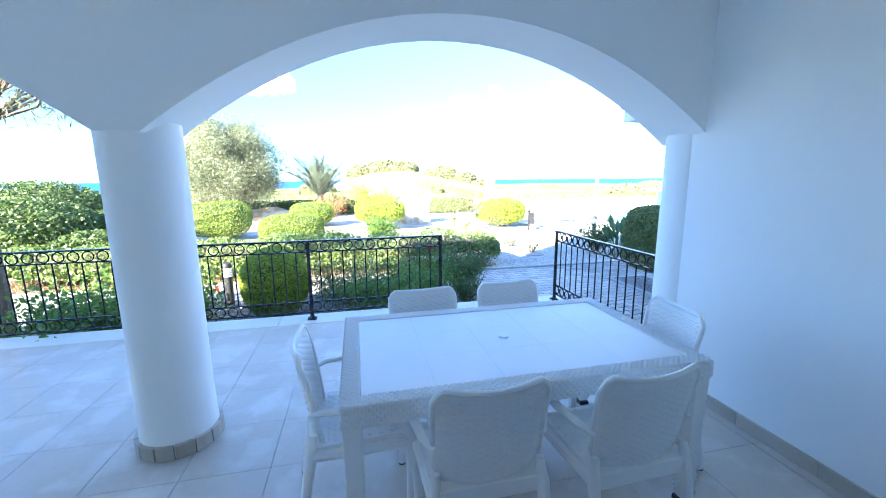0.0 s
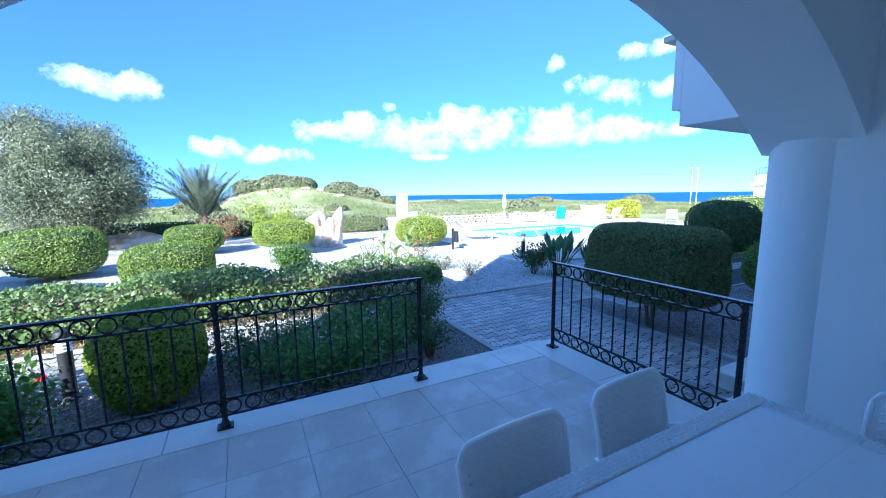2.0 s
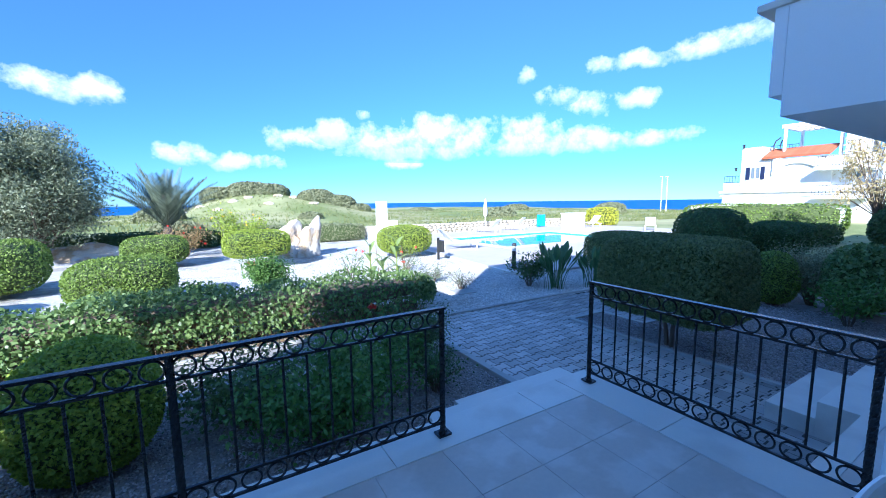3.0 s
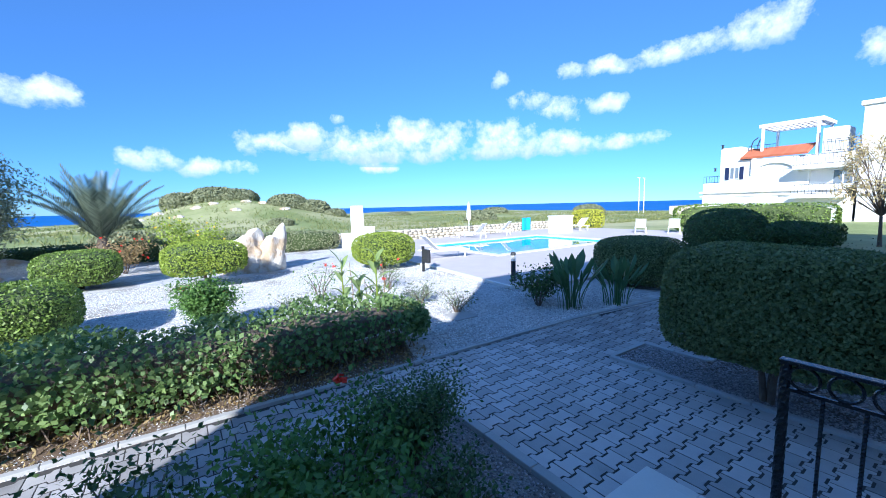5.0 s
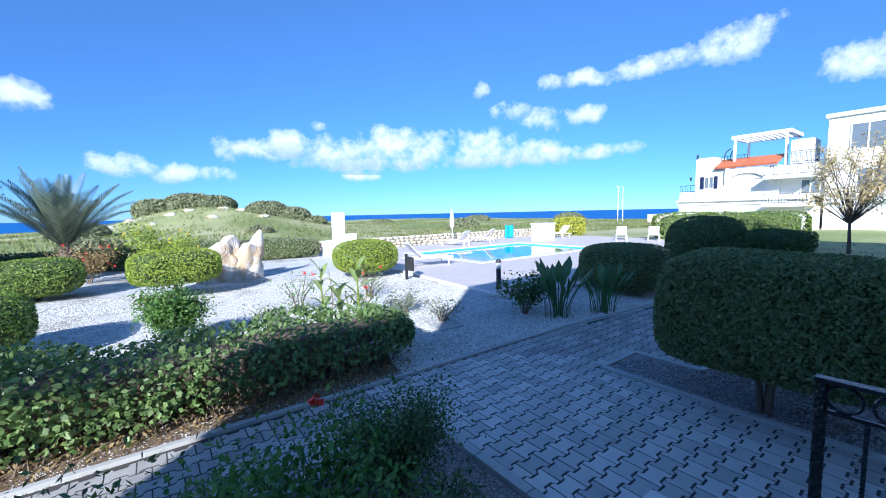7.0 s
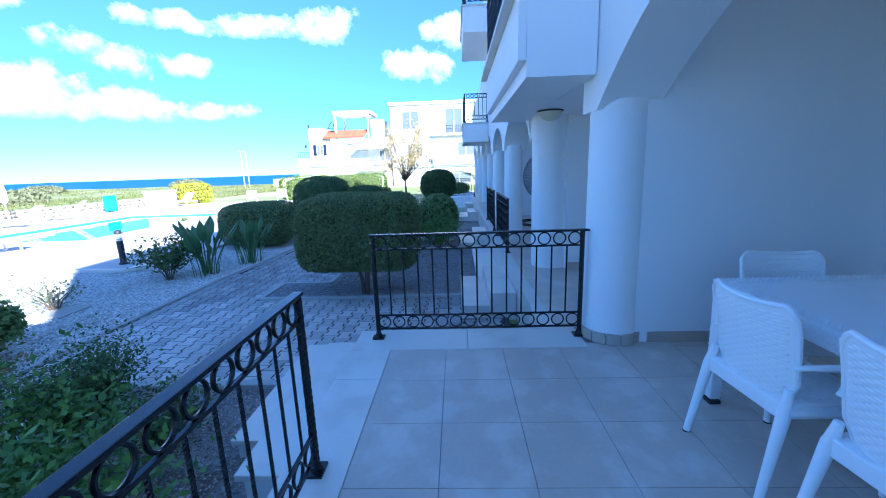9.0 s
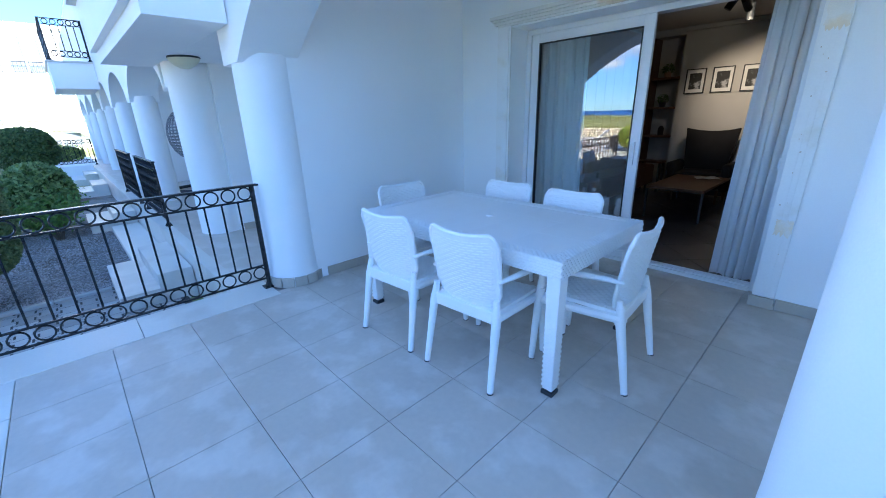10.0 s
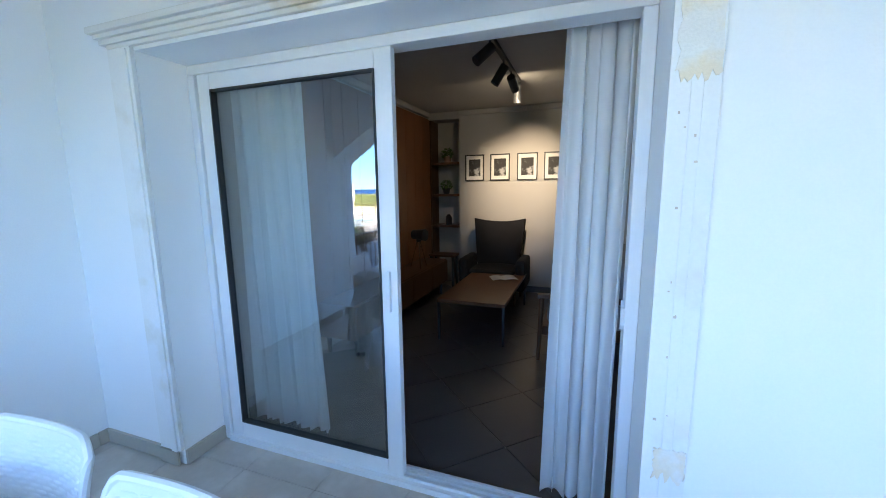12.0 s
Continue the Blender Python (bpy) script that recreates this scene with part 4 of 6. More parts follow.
def kerbs(points, w=0.07, h=0.03, length=0.5):
    for (ax, ay), (bx, by) in zip(points, points[1:]):
        L = math.hypot(bx - ax, by - ay)
        n = max(1, round(L / length))
        for k in range(n):
            t = (k + 0.5) / n
            o = part("kerb_stone", box(-L / n / 2 + 0.004, L / n / 2 - 0.004, -w / 2, w / 2, -0.1, h), KERB, kerb, bevel=0.006)
            o.matrix_basis = pose(ax + (bx - ax) * t, ay + (by - ay) * t, G + random.uniform(-0.004, 0.004), 0, 0, math.degrees(math.atan2(by - ay, bx - ax)) + random.uniform(-0.6, 0.6))


kerbs([(-6, 8.45), (3.0, 8.31), (6.2, 8.29), (10, 7.95)])
kerbs([(2.72, 5.4), (2.72, 7.06), (-6, 7.06)], 0.09, 0.05)
kerbs([(5.2, 3.8), (5.2, 6.88), (6.02, 6.88), (6.02, 6.05), (11, 6.05)], 0.07, 0.03)

# interlocking pavers
PW, W1, W2 = 0.205, 0.1005, 0.0655


def paver_outline(gap=0.0095):
    w, a, b = PW / 2 - 0.0055, W1 - gap, W2 - gap
    half = [(-w, -a), (-w * 0.62, -a), (-w * 0.44, -b), (w * 0.44, -b), (w * 0.62, -a), (w, -a)]
    return half + [(-x, -y) for x, y in half]


bm = prism(paver_outline(), -0.03, -0.005)
bmesh.ops.inset_region(bm, faces=[f for f in bm.faces if f.normal.z > 0.9 or f.calc_center_median().z > -0.006], thickness=0.007, depth=0.006)
paver_mesh = finish("paver", bm, PAVER)
pv = np.array([v.co[:] for v in paver_mesh.vertices])
pf = [tuple(p.vertices) for p in paver_mesh.polygons]


def on_path(x, y):
    top = 8.235 - max(0.0, x - 6.2) * 0.09 + max(0.0, 3.0 - x) * 0.0155
    if y > 6.93 and 5.2 < x < 6.06 or y > 7.05:
        return y < top and -6 < x < 13
    return (2.74 < x < 5.18 or 6.06 < x < 9.5 and y > 6.1) and y > 3.2 and not (4.3 < y < 5.45 and x < 3.33) and (y > 4.3 or x > 2.95)


paving = thing("pavement", (0, 0, 0), 0, "grey interlocking concrete pavers with wavy joints", "pavement", kind="structure")
spots = []
prng = random.Random(5)
for r in range(-10, 90):
    for q in range(-40, 70):
        x, y = 2.0 + q * PW + (PW / 2 if r % 2 else 0), 3.2 + r * (W1 + W2)
        if on_path(x, y):
            spots.append((x, y))
spots.sort(key=lambda s: math.hypot(s[0] - 3.4, s[1] - 6.2))
many_v, many_f = [], []
for k, (x, y) in enumerate(spots):
    m = pose(x, y, G + prng.uniform(-0.0008, 0.0008), prng.uniform(-0.2, 0.2), prng.uniform(-0.2, 0.2), prng.uniform(-0.8, 0.8))
    if k < 290:
        ob = part("paver", paver_mesh, None, paving)
        ob.matrix_basis = m
    else:
        o = len(many_v)
        many_v += [m @ Vector(p) for p in pv]
        many_f += [tuple(i + o for i in f) for f in pf]
me = bpy.data.meshes.new("pavers_beyond")
me.from_pydata([tuple(p) for p in many_v], [], many_f)
me.materials.append(PAVER)
tagged(part("pavers_beyond", me, None, paving), kind="stuff")

# gravel stones
def stones(name, n, where, size, material, label, seed, z):
    rng = np.random.default_rng(seed)
    p = where(rng, n)
    n = len(p)
    base = np.array([(1, 0, 0), (-0.5, 0.87, 0), (-0.5, -0.87, 0), (0.2, 0.1, 0.62), (-0.15, 0.0, -0.4)])
    tri = np.array([(0, 1, 3), (1, 2, 3), (2, 0, 3), (1, 0, 4), (2, 1, 4), (0, 2, 4)])
    s = rng.uniform(0.6, 1.4, (n, 1, 1)) * size
    v = base[None] * s * rng.uniform(0.7, 1.3, (n, 5, 3))
    a = rng.uniform(0, 6.28, n)
    c, si = np.cos(a)[:, None], np.sin(a)[:, None]
    v = np.stack([v[..., 0] * c - v[..., 1] * si, v[..., 0] * si + v[..., 1] * c, v[..., 2]], -1)
    v += np.concatenate([p, np.full((n, 1), z)], 1)[:, None]
    f = (np.arange(n)[:, None, None] * 5 + tri[None]).reshape(-1, 3)
    tagged(new(name, raw_mesh(name, v.reshape(-1, 3), f, material)), label, "gravel", kind="stuff")


def pale(rng, n):
    y = 8.4 + 9.0 * rng.uniform(0, 1, n) ** 1.7
    x = rng.uniform(-2.0, 9.0, n)
    return np.stack([x, y], 1)[(x < 7.15 + (y - 10.8) * 0.05) | (y < 10.2) & (x < 10)][:]


stones("gravel_stones", 60000, pale, 0.017, PEBBLE, "loose white and grey gravel stones", 3, G + 0.003)
stones("gravel_stones", 22000, lambda g, n: np.stack([g.uniform(-3, 2.66, n), g.uniform(4.72, 7.0, n)], 1), 0.014, PEBBLE_DARK, "loose grey gravel stones in the front bed", 4, G + 0.008)
stones("gravel_stones", 26000, lambda g, n: (lambda q: q[(q[:, 1] < 6.0) | (q[:, 0] < 5.97)])(np.stack([5.26 + 4.0 * g.uniform(0, 1, n) ** 1.5, g.uniform(3.3, 6.82, n)], 1)), 0.014, PEBBLE_DARK, "loose grey gravel stones under the hedge", 6, G + 0.008)

# ---- clipped bushes ----
B = "clipped garden bushes"
clipped_bush("clipped_hedge", (5.38, 5.27, G), (0.62, 0.84, 0.54), 0.48, 6.0, 44000, 0.037, L_HEDGE, "large dense clipped hedge on a short trunk in gravel", B, seed=2, category="hedge", rough=0.05)
clipped_bush("clipped_hedge", (10.0, 9.2, G), (0.86, 0.9, 0.54), 0.08, 4.4, 13000, 0.045, L_HEDGE, "square clipped dark green hedge beside the pool deck", B, seed=3, category="hedge")
clipped_bush("clipped_bush", (-1.75, 18.4, G), (0.92, 0.9, 0.46), 0.15, 3.4, 5000, 0.06, L_CLIP, "flat-topped clipped green bush on pale gravel", B, seed=4)
clipped_bush("clipped_bush", (-1.68, 12.3, G), (0.88, 0.85, 0.46), 0.12, 3.4, 7500, 0.05, L_CLIP, "broad flat-topped clipped bush on pale gravel", B, seed=5)
clipped_bush("clipped_bush", (1.15, 16.4, G), (0.98, 0.9, 0.42), 0.38, 3.6, 6000, 0.055, L_YELLOW, "yellow-green box-shaped clipped bush on pale gravel", B, seed=6)
clipped_bush("clipped_bush", (6.25, 15.9, G), (0.98, 0.9, 0.52), 0.15, 2.8, 6500, 0.055, L_YELLOW, "rounded yellow-green clipped bush at the pool deck", B, seed=7)
clipped_bush("clipped_bush", (-4.5, 15.2, G), (0.95, 0.95, 0.6), 0.12, 3.4, 6500, 0.055, L_CLIP, "large flat-topped clipped bush on pale gravel", B, seed=8)
clipped_bush("globe_bush", (-1.05, 6.25, G), (0.48, 0.48, 0.51), 0.02, 2.3, 12000, 0.035, L_YELLOW, "golden-green globe bush behind the railing", B, seed=9)
clipped_bush("clipped_bush", (14.3, 8.9, G), (1.0, 1.0, 0.85), 0.05, 2.8, 5000, 0.08, L_DARK, "tall rounded dark green bush", B, seed=10)
clipped_bush("clipped_bush", (16.6, 7.9, G), (0.85, 0.85, 0.62), 0.02, 3.2, 4000, 0.08, L_DARK, "low rounded dark green bush", B, seed=11)
clipped_bush("clipped_bush", (13.5, 4.45, G), (0.6, 0.6, 0.5), 0.85, 2.6, 4000, 0.07, L_DARK, "round dark bush on a tall stem", B, seed=12)
clipped_bush("shrub", (9.6, 4.3, G), (0.55, 0.5, 0.6), 0.05, 2.2, 3500, 0.08, L_IVY, "loose green shrub in the hedge bed", B, seed=13)
clipped_bush("clipped_bush", (-6.6, 13.2, G), (0.9, 0.8, 0.5), 0.15, 3.2, 4500, 0.055, L_CLIP, "clipped green bush at the edge of the garden", B, seed=14)

# ---- loose plants ----
def loose_shrub(name, loc, radius, height, count, leaf, material, label, seed, flowers=0, petal=None, stems=9, category="shrub", group="garden shrubs", airy=0.4, bark=None):
    """An open shrub: stems that fan out from the foot, leaves along their upper parts, and a few flowers."""
    rng = np.random.default_rng(seed)
    ob = thing(name, loc, 0, label, category, group)
    bm, pts, dirs, tips = bmesh.new(), [], [], []
    for k in range(stems):
        a = 6.283 * (k + rng.uniform(-0.3, 0.3)) / stems
        r, h = radius * rng.uniform(0.45, 1.0), height * rng.uniform(0.7, 1.05)
        line = [Vector((0.03 * math.cos(a), 0.03 * math.sin(a), -0.03)), Vector((r * 0.35 * math.cos(a), r * 0.35 * math.sin(a), h * 0.5)), Vector((r * 0.8 * math.cos(a + 0.2), r * 0.8 * math.sin(a + 0.2), h * 0.85)), Vector((r * math.cos(a + 0.3), r * math.sin(a + 0.3), h))]
        tube(line, [0.012, 0.009, 0.006, 0.003], 5, bm)
        tips.append(line[-1])
        t = rng.uniform(0.2, 1.0, max(4, count // stems)) ** 0.8
        seg = np.minimum((t * 3).astype(int), 2)
        la = np.array([tuple(q) for q in line])
        f = (t * 3 - seg)[:, None]
        base = la[seg] * (1 - f) + la[seg + 1] * f
        off = rng.normal(size=(len(t), 3)) * radius * airy * (0.25 + 0.35 * t[:, None])
        pts.append(base + off), dirs.append(unit(off + np.array([0, 0, 0.12])))
    part("branch", bm, bark or BARK, ob)
    p, d = np.concatenate(pts), np.concatenate(dirs)
    keep = p[:, 2] > 0.02
    v, f = leaves(rng, p[keep], d[keep], leaf, leaf * 0.55)
    part("foliage", raw_mesh("foliage", v, f, material), None, ob)
    for k in range(flowers):
        c = Vector(tips[k % len(tips)]) + Vector(rng.normal(size=3) * radius * 0.25)
        c.z = max(c.z, height * 0.5)
        q = np.repeat(np.array([tuple(c)]), 14, 0) + rng.normal(size=(14, 3)) * 0.016
        v, f = leaves(rng, q, unit(rng.normal(size=(14, 3)) + np.array([0, 0, 1.0])), 0.05, 0.04)
        part("flower", raw_mesh("flower", v, f, petal), None, ob, "small bright flower head")
    return ob


S_ = "garden shrubs"
loose_shrub("rose_bush", (1.2, 6.25, G), 0.62, 0.62, 5200, 0.05, L_ROSE, "leafy green rose bush with red flowers behind the railing", 21, 1, FLOWER)
loose_shrub("rose_bush", (0.6, 5.6, G), 0.62, 0.62, 4600, 0.05, L_ROSE, "leafy green rose bush in the front bed", 22, 2, FLOWER)
loose_shrub("dark_shrub", (2.02, 6.6, G), 0.42, 0.62, 9000, 0.03, L_DARK, "dense dark fine-leaved shrub with dry brown base", 23, airy=0.42, stems=18)
loose_shrub("dark_shrub", (1.9, 5.9, G), 0.3, 0.45, 1500, 0.035, L_DARK, "dark leggy shrub beside the steps", 24)
loose_shrub("dark_shrub", (0.1, 6.35, G), 0.65, 0.55, 4500, 0.045, L_DARK, "dark green spreading shrub in the front bed", 25)
loose_shrub("rose_bush", (-2.2, 5.7, G), 0.7, 0.6, 3600, 0.065, L_ROSE, "low leafy bush with broad leaves behind the railing", 26, 1, FLOWER)
loose_shrub("rose_bush", (-3.1, 5.5, G), 0.75, 0.62, 3800, 0.07, L_ROSE, "low leafy bush with red flowers behind the railing", 27, 2, FLOWER)
loose_shrub("rose_bush", (-2.9, 6.6, G), 0.6, 0.5, 1500, 0.08, L_ROSE, "low leafy bush in the front bed", 28)
loose_shrub("lantana_bush", (0.88, 11.5, G), 0.40, 0.86, 8500, 0.05, L_ROSE, "bright green bush with orange-red flowers on gravel", 29, 6, FLOWER, airy=0.5, stems=14)
loose_shrub("rose_twigs", (3.1, 12.6, G), 0.5, 0.75, 260, 0.05, L_ROSE, "thin leggy rose bush on gravel", 30, 2, FLOWER)
loose_shrub("rose_twigs", (4.9, 12.9, G), 0.55, 0.6, 420, 0.05, L_OLIVE, "thin dry bush with pink flowers on gravel", 31, 2, FLOWER)
loose_shrub("rose_twigs", (4.0, 11.4, G), 0.4, 0.5, 200, 0.05, L_ROSE, "small thin rose on gravel", 32, 1, FLOWER)
loose_shrub("weed_tuft", (4.75, 11.0, G), 0.45, 0.35, 700, 0.05, L_OLIVE, "low straggly weeds on gravel", 38)
loose_shrub("weed_tuft", (2.3, 11.6, G), 0.4, 0.42, 330, 0.05, L_OLIVE, "low straggly weeds on gravel", 39)
loose_shrub("weed_tuft", (4.9, 9.9, G), 0.35, 0.4, 500, 0.045, L_OLIVE, "straggly weeds at the end of the low hedge", 41)
loose_shrub("oleander_bush", (6.5, 9.3, G), 0.5, 0.72, 1500, 0.07, L_DARK, "dark bush with pink flowers beside the deck", 33, 3, FLOWER)
loose_shrub("yellow_bush", (0.9, 21.2, G), 1.0, 1.6, 2600, 0.09, L_YELLOW, "tall loose bush with yellow flowers", 34, 12, YELLOW_FLOWER)
loose_shrub("red_bush", (-1.0, 21.0, G), 0.9, 1.0, 1500, 0.08, L_DRY, "low bush with reddish leaves", 35, 10, FLOWER)
loose_shrub("rosemary_shrub", (9.75, 5.0, G), 0.6, 0.95, 14000, 0.035, L_SCRUB, "dense blue-green feathery shrub in the hedge bed", 36, stems=22, airy=0.45)
clipped_bush("globe_bush", (9.2, 5.42, G), (0.38, 0.38, 0.5), 0.05, 2.4, 5000, 0.04, L_CLIP, "small green globe bush in the hedge bed", B, seed=15)
loose_shrub("dark_shrub", (8.6, 4.2, G), 0.5, 0.7, 1500, 0.06, L_ROSE, "green spreading shrub in the hedge bed", 37)
for k, (x, y, r, h) in enumerate(((-7.0, 10.6, 1.25, 1.6), (-5.7, 11.9, 1.0, 1.3), (-8.4, 13.0, 1.6, 2.0), (-5.4, 9.9, 0.8, 0.9))):
    clipped_bush("conifer_bush", (x, y, G), (r, r * 0.9, h / 2), 0.02, 2.2, 9000, 0.09, L_DARK, "large dark feathery evergreen bush", "evergreen bushes", rough=0.22, seed=40 + k)


def broad_plant(loc, n, height, seed, material, label, width=0.15):
    """Upright plant with long paddle leaves on stalks."""
    rng = random.Random(seed)
    ob = thing("strelitzia_plant", loc, 0, label, "plant", "paddle-leaved plants")
    for k in range(n):
        a, lean, h = rng.uniform(0, 6.28), rng.uniform(0.05, 0.55), height * rng.uniform(0.4, 1.05)
        r0 = rng.uniform(0.02, 0.24)
        out = Vector((math.cos(a), math.sin(a), 0))
        side = Vector((-math.sin(a), math.cos(a), 0))
        bm, rows = bmesh.new(), []
        for i in range(8):
            t = i / 7
            p = out * (r0 + lean * h * (t ** 1.7)) + Vector((0, 0, h * (t - 0.16 * lean * t ** 3)))
            u = (t - 0.6) / 0.4
            w = 0.011 if u < 0 else width * h * 0.5 * math.sin(math.pi * min(1, u * 0.93 + 0.07)) ** 0.75 + 0.003
            rows.append([bm.verts.new(p - side * w + out * w * 0.35), bm.verts.new(p - out * 0.006), bm.verts.new(p + side * w + out * w * 0.35)])
        for r, s in zip(rows, rows[1:]):
            for j in range(2):
                bm.faces.new((r[j], r[j + 1], s[j + 1], s[j]))
        part("leaf", bm, material, ob, smooth=True)
    return ob


broad_plant((6.8, 8.75, G), 30, 1.15, 1, L_STREL, "tall grey-green paddle-leaved plant at the path")
broad_plant((7.75, 8.4, G), 28, 1.05, 2, L_STREL, "grey-green paddle-leaved plant on gravel")


def canna(loc, height, seed, label):
    """A single upright stalk with broad pointed leaves set round it and a withered stem beside it."""
    rng = random.Random(seed)
    ob = thing("canna_plant", loc, 0, label, "plant", "tall leafy stalks")
    lean = Vector((rng.uniform(-0.06, 0.06), rng.uniform(-0.06, 0.06), 1))
    part("stalk", tube([lean * height * t for t in (0, 0.35, 0.7, 1)], [0.02, 0.017, 0.012, 0.005], 7), L_YELLOW, ob)
    part("withered_stem", tube([(0.12, 0.05, 0), (0.16, 0.02, height * 0.5), (0.13, 0.06, height * 0.95)], [0.012, 0.009, 0.004], 6), L_DRY, ob, "brown withered stem")
    for k in range(10):
        t = 0.12 + 0.8 * k / 9
        a = k * 2.4 + rng.uniform(-0.4, 0.4)
        L, up = rng.uniform(0.32, 0.5) * (1.1 - 0.35 * t), rng.uniform(0.9, 1.7) * (0.55 + 0.7 * t)
        out, side = Vector((math.cos(a), math.sin(a), 0)), Vector((-math.sin(a), math.cos(a), 0))
        p, bm, rows = lean * height * t, bmesh.new(), []
        for i in range(8):
            w = 0.15 * L * math.sin(math.pi * (0.06 + 0.93 * i / 7)) ** 0.8
            rows.append([bm.verts.new(p - side * w + Vector((0, 0, 0.35 * w))), bm.verts.new(p), bm.verts.new(p + side * w + Vector((0, 0, 0.35 * w)))])
            p = p + (out + Vector((0, 0, up))).normalized() * L / 7
            up -= 0.19
        for r, s in zip(rows, rows[1:]):
            for j in range(2):
                bm.faces.new((r[j], r[j + 1], s[j + 1], s[j]))
        part("leaf", bm, L_DRY if k == 0 else L_CANNA, ob, smooth=True)


canna((2.85, 10.35, G), 1.22, 3, "pale green broad-leaved stalk behind the low hedge")
canna((3.5, 10.45, G), 1.3, 4, "yellow-green broad-leaved stalk behind the low hedge")
canna((3.25, 10.7, G), 0.8, 6, "half-withered broad-leaved stalk behind the low hedge")

# the low broad-leaved hedge along the side path
hedge = thing("low_hedge", (-1.6, 9.1, G), -0.8, "low broad-leaved hedge with bare dry twigs below", "hedge")
hr = np.random.default_rng(77)
p, nrm = shell_points(hr, 44000, (5.0, 0.55, 0.33), 5.0, 0.14)
p[:, 2] += 0.42 + 0.06 * np.sin(p[:, 0] * 2.1) + 0.05 * np.sin(p[:, 0] * 5.3 + 1)
keep = hr.uniform(size=len(p)) < np.clip((p[:, 2] - 0.08) * 3.6, 0.10, 1) * np.clip(1.0 - (p[:, 0] - 2.4) * 0.22, 0.35, 1)
v, f = leaves(hr, p[keep], nrm[keep], 0.062, 0.044)
part("foliage", raw_mesh("foliage", v, f, L_IVY), None, hedge)
bm = bmesh.new()
for k in range(420):
    x, y, a = hr.uniform(-4.9, 4.95), hr.uniform(-0.5, 0.5), hr.uniform(0, 6.28)
    tube([(x, y, 0.0), (x + 0.12 * math.cos(a), y + 0.1 * math.sin(a), 0.3), (x + 0.25 * math.cos(a), y + 0.2 * math.sin(a), 0.62)], [0.008, 0.006, 0.003], 4, bm)
tagged(part("branch", bm, BARK, hedge), kind="stuff")
q = np.stack([hr.uniform(-5, 5, 5200), hr.uniform(-0.66, 0.5, 5200), hr.uniform(0.015, 0.06, 5200)], 1)
v, f = leaves(hr, q, np.tile([0, 0, 1.0], (5200, 1)), 0.055, 0.022)
part("dry_litter", raw_mesh("dry_litter", v, f, L_DRY), None, hedge, "dry fallen leaves")

# added solid core in bark brown, fills the hedge behind its leaves
core = part("inner_growth", blob((4.8, 0.34, 0.19), 5.0, 1.0, BARK, "inner_growth", 24), None, hedge, "dark solid core behind the leaves")
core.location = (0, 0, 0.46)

# ---- palm ----
palm = thing("palm_tree", (-1.65, 22.2, G), 0, "young grey-green date palm behind the hedge", "palm tree")
part("trunk", lathe([(0.22, -0.05), (0.26, 0.3), (0.2, 0.9), (0.12, 1.2)], 12), BARK, palm)
pr = random.Random(8)
for k in range(40):
    a, el, L = k * 2.39996, math.radians(pr.uniform(42, 88)), pr.uniform(2.1, 2.8)
    pts, p, d = [], Vector((0, 0, 1.1)), Vector((math.cos(a) * math.cos(el), math.sin(a) * math.cos(el), math.sin(el)))
    for i in range(9):
        pts.append(p.copy())
        p += d * L / 8
        d = (d + Vector((0, 0, -0.03 - 0.02 * i * math.cos(el)))).normalized()
    fr = part("frond", tube(pts, [0.016 - 0.0016 * i for i in range(9)], 5), L_PALM, palm)
    vs, fs = [], []
    for i in range(3, 34):
        t = i / 34 * 7.99
        j = int(t)
        q, dd = pts[j].lerp(pts[j + 1], t - j), (pts[j + 1] - pts[j]).normalized()
        sd = dd.cross(Vector((0, 0, 1))).normalized()
        up = sd.cross(dd)
        ll = 0.42 * math.sin(math.pi * min(1.0, 0.15 + 0.8 * i / 34)) + 0.06
        for s in (-1, 1):
            w = (dd * 0.75 + sd * s * 0.75 + up * 0.35).normalized()
            n = len(vs)
            vs += [tuple(q - dd * 0.012), tuple(q + w * ll * 0.45 + dd * 0.027), tuple(q + w * ll), tuple(q + w * ll * 0.45 - dd * 0.027)]
            fs.append((n, n + 1, n + 2, n + 3))
    tagged(part("leaflet", raw_mesh("leaflet", vs, fs, L_PALM), None, fr), kind="stuff")


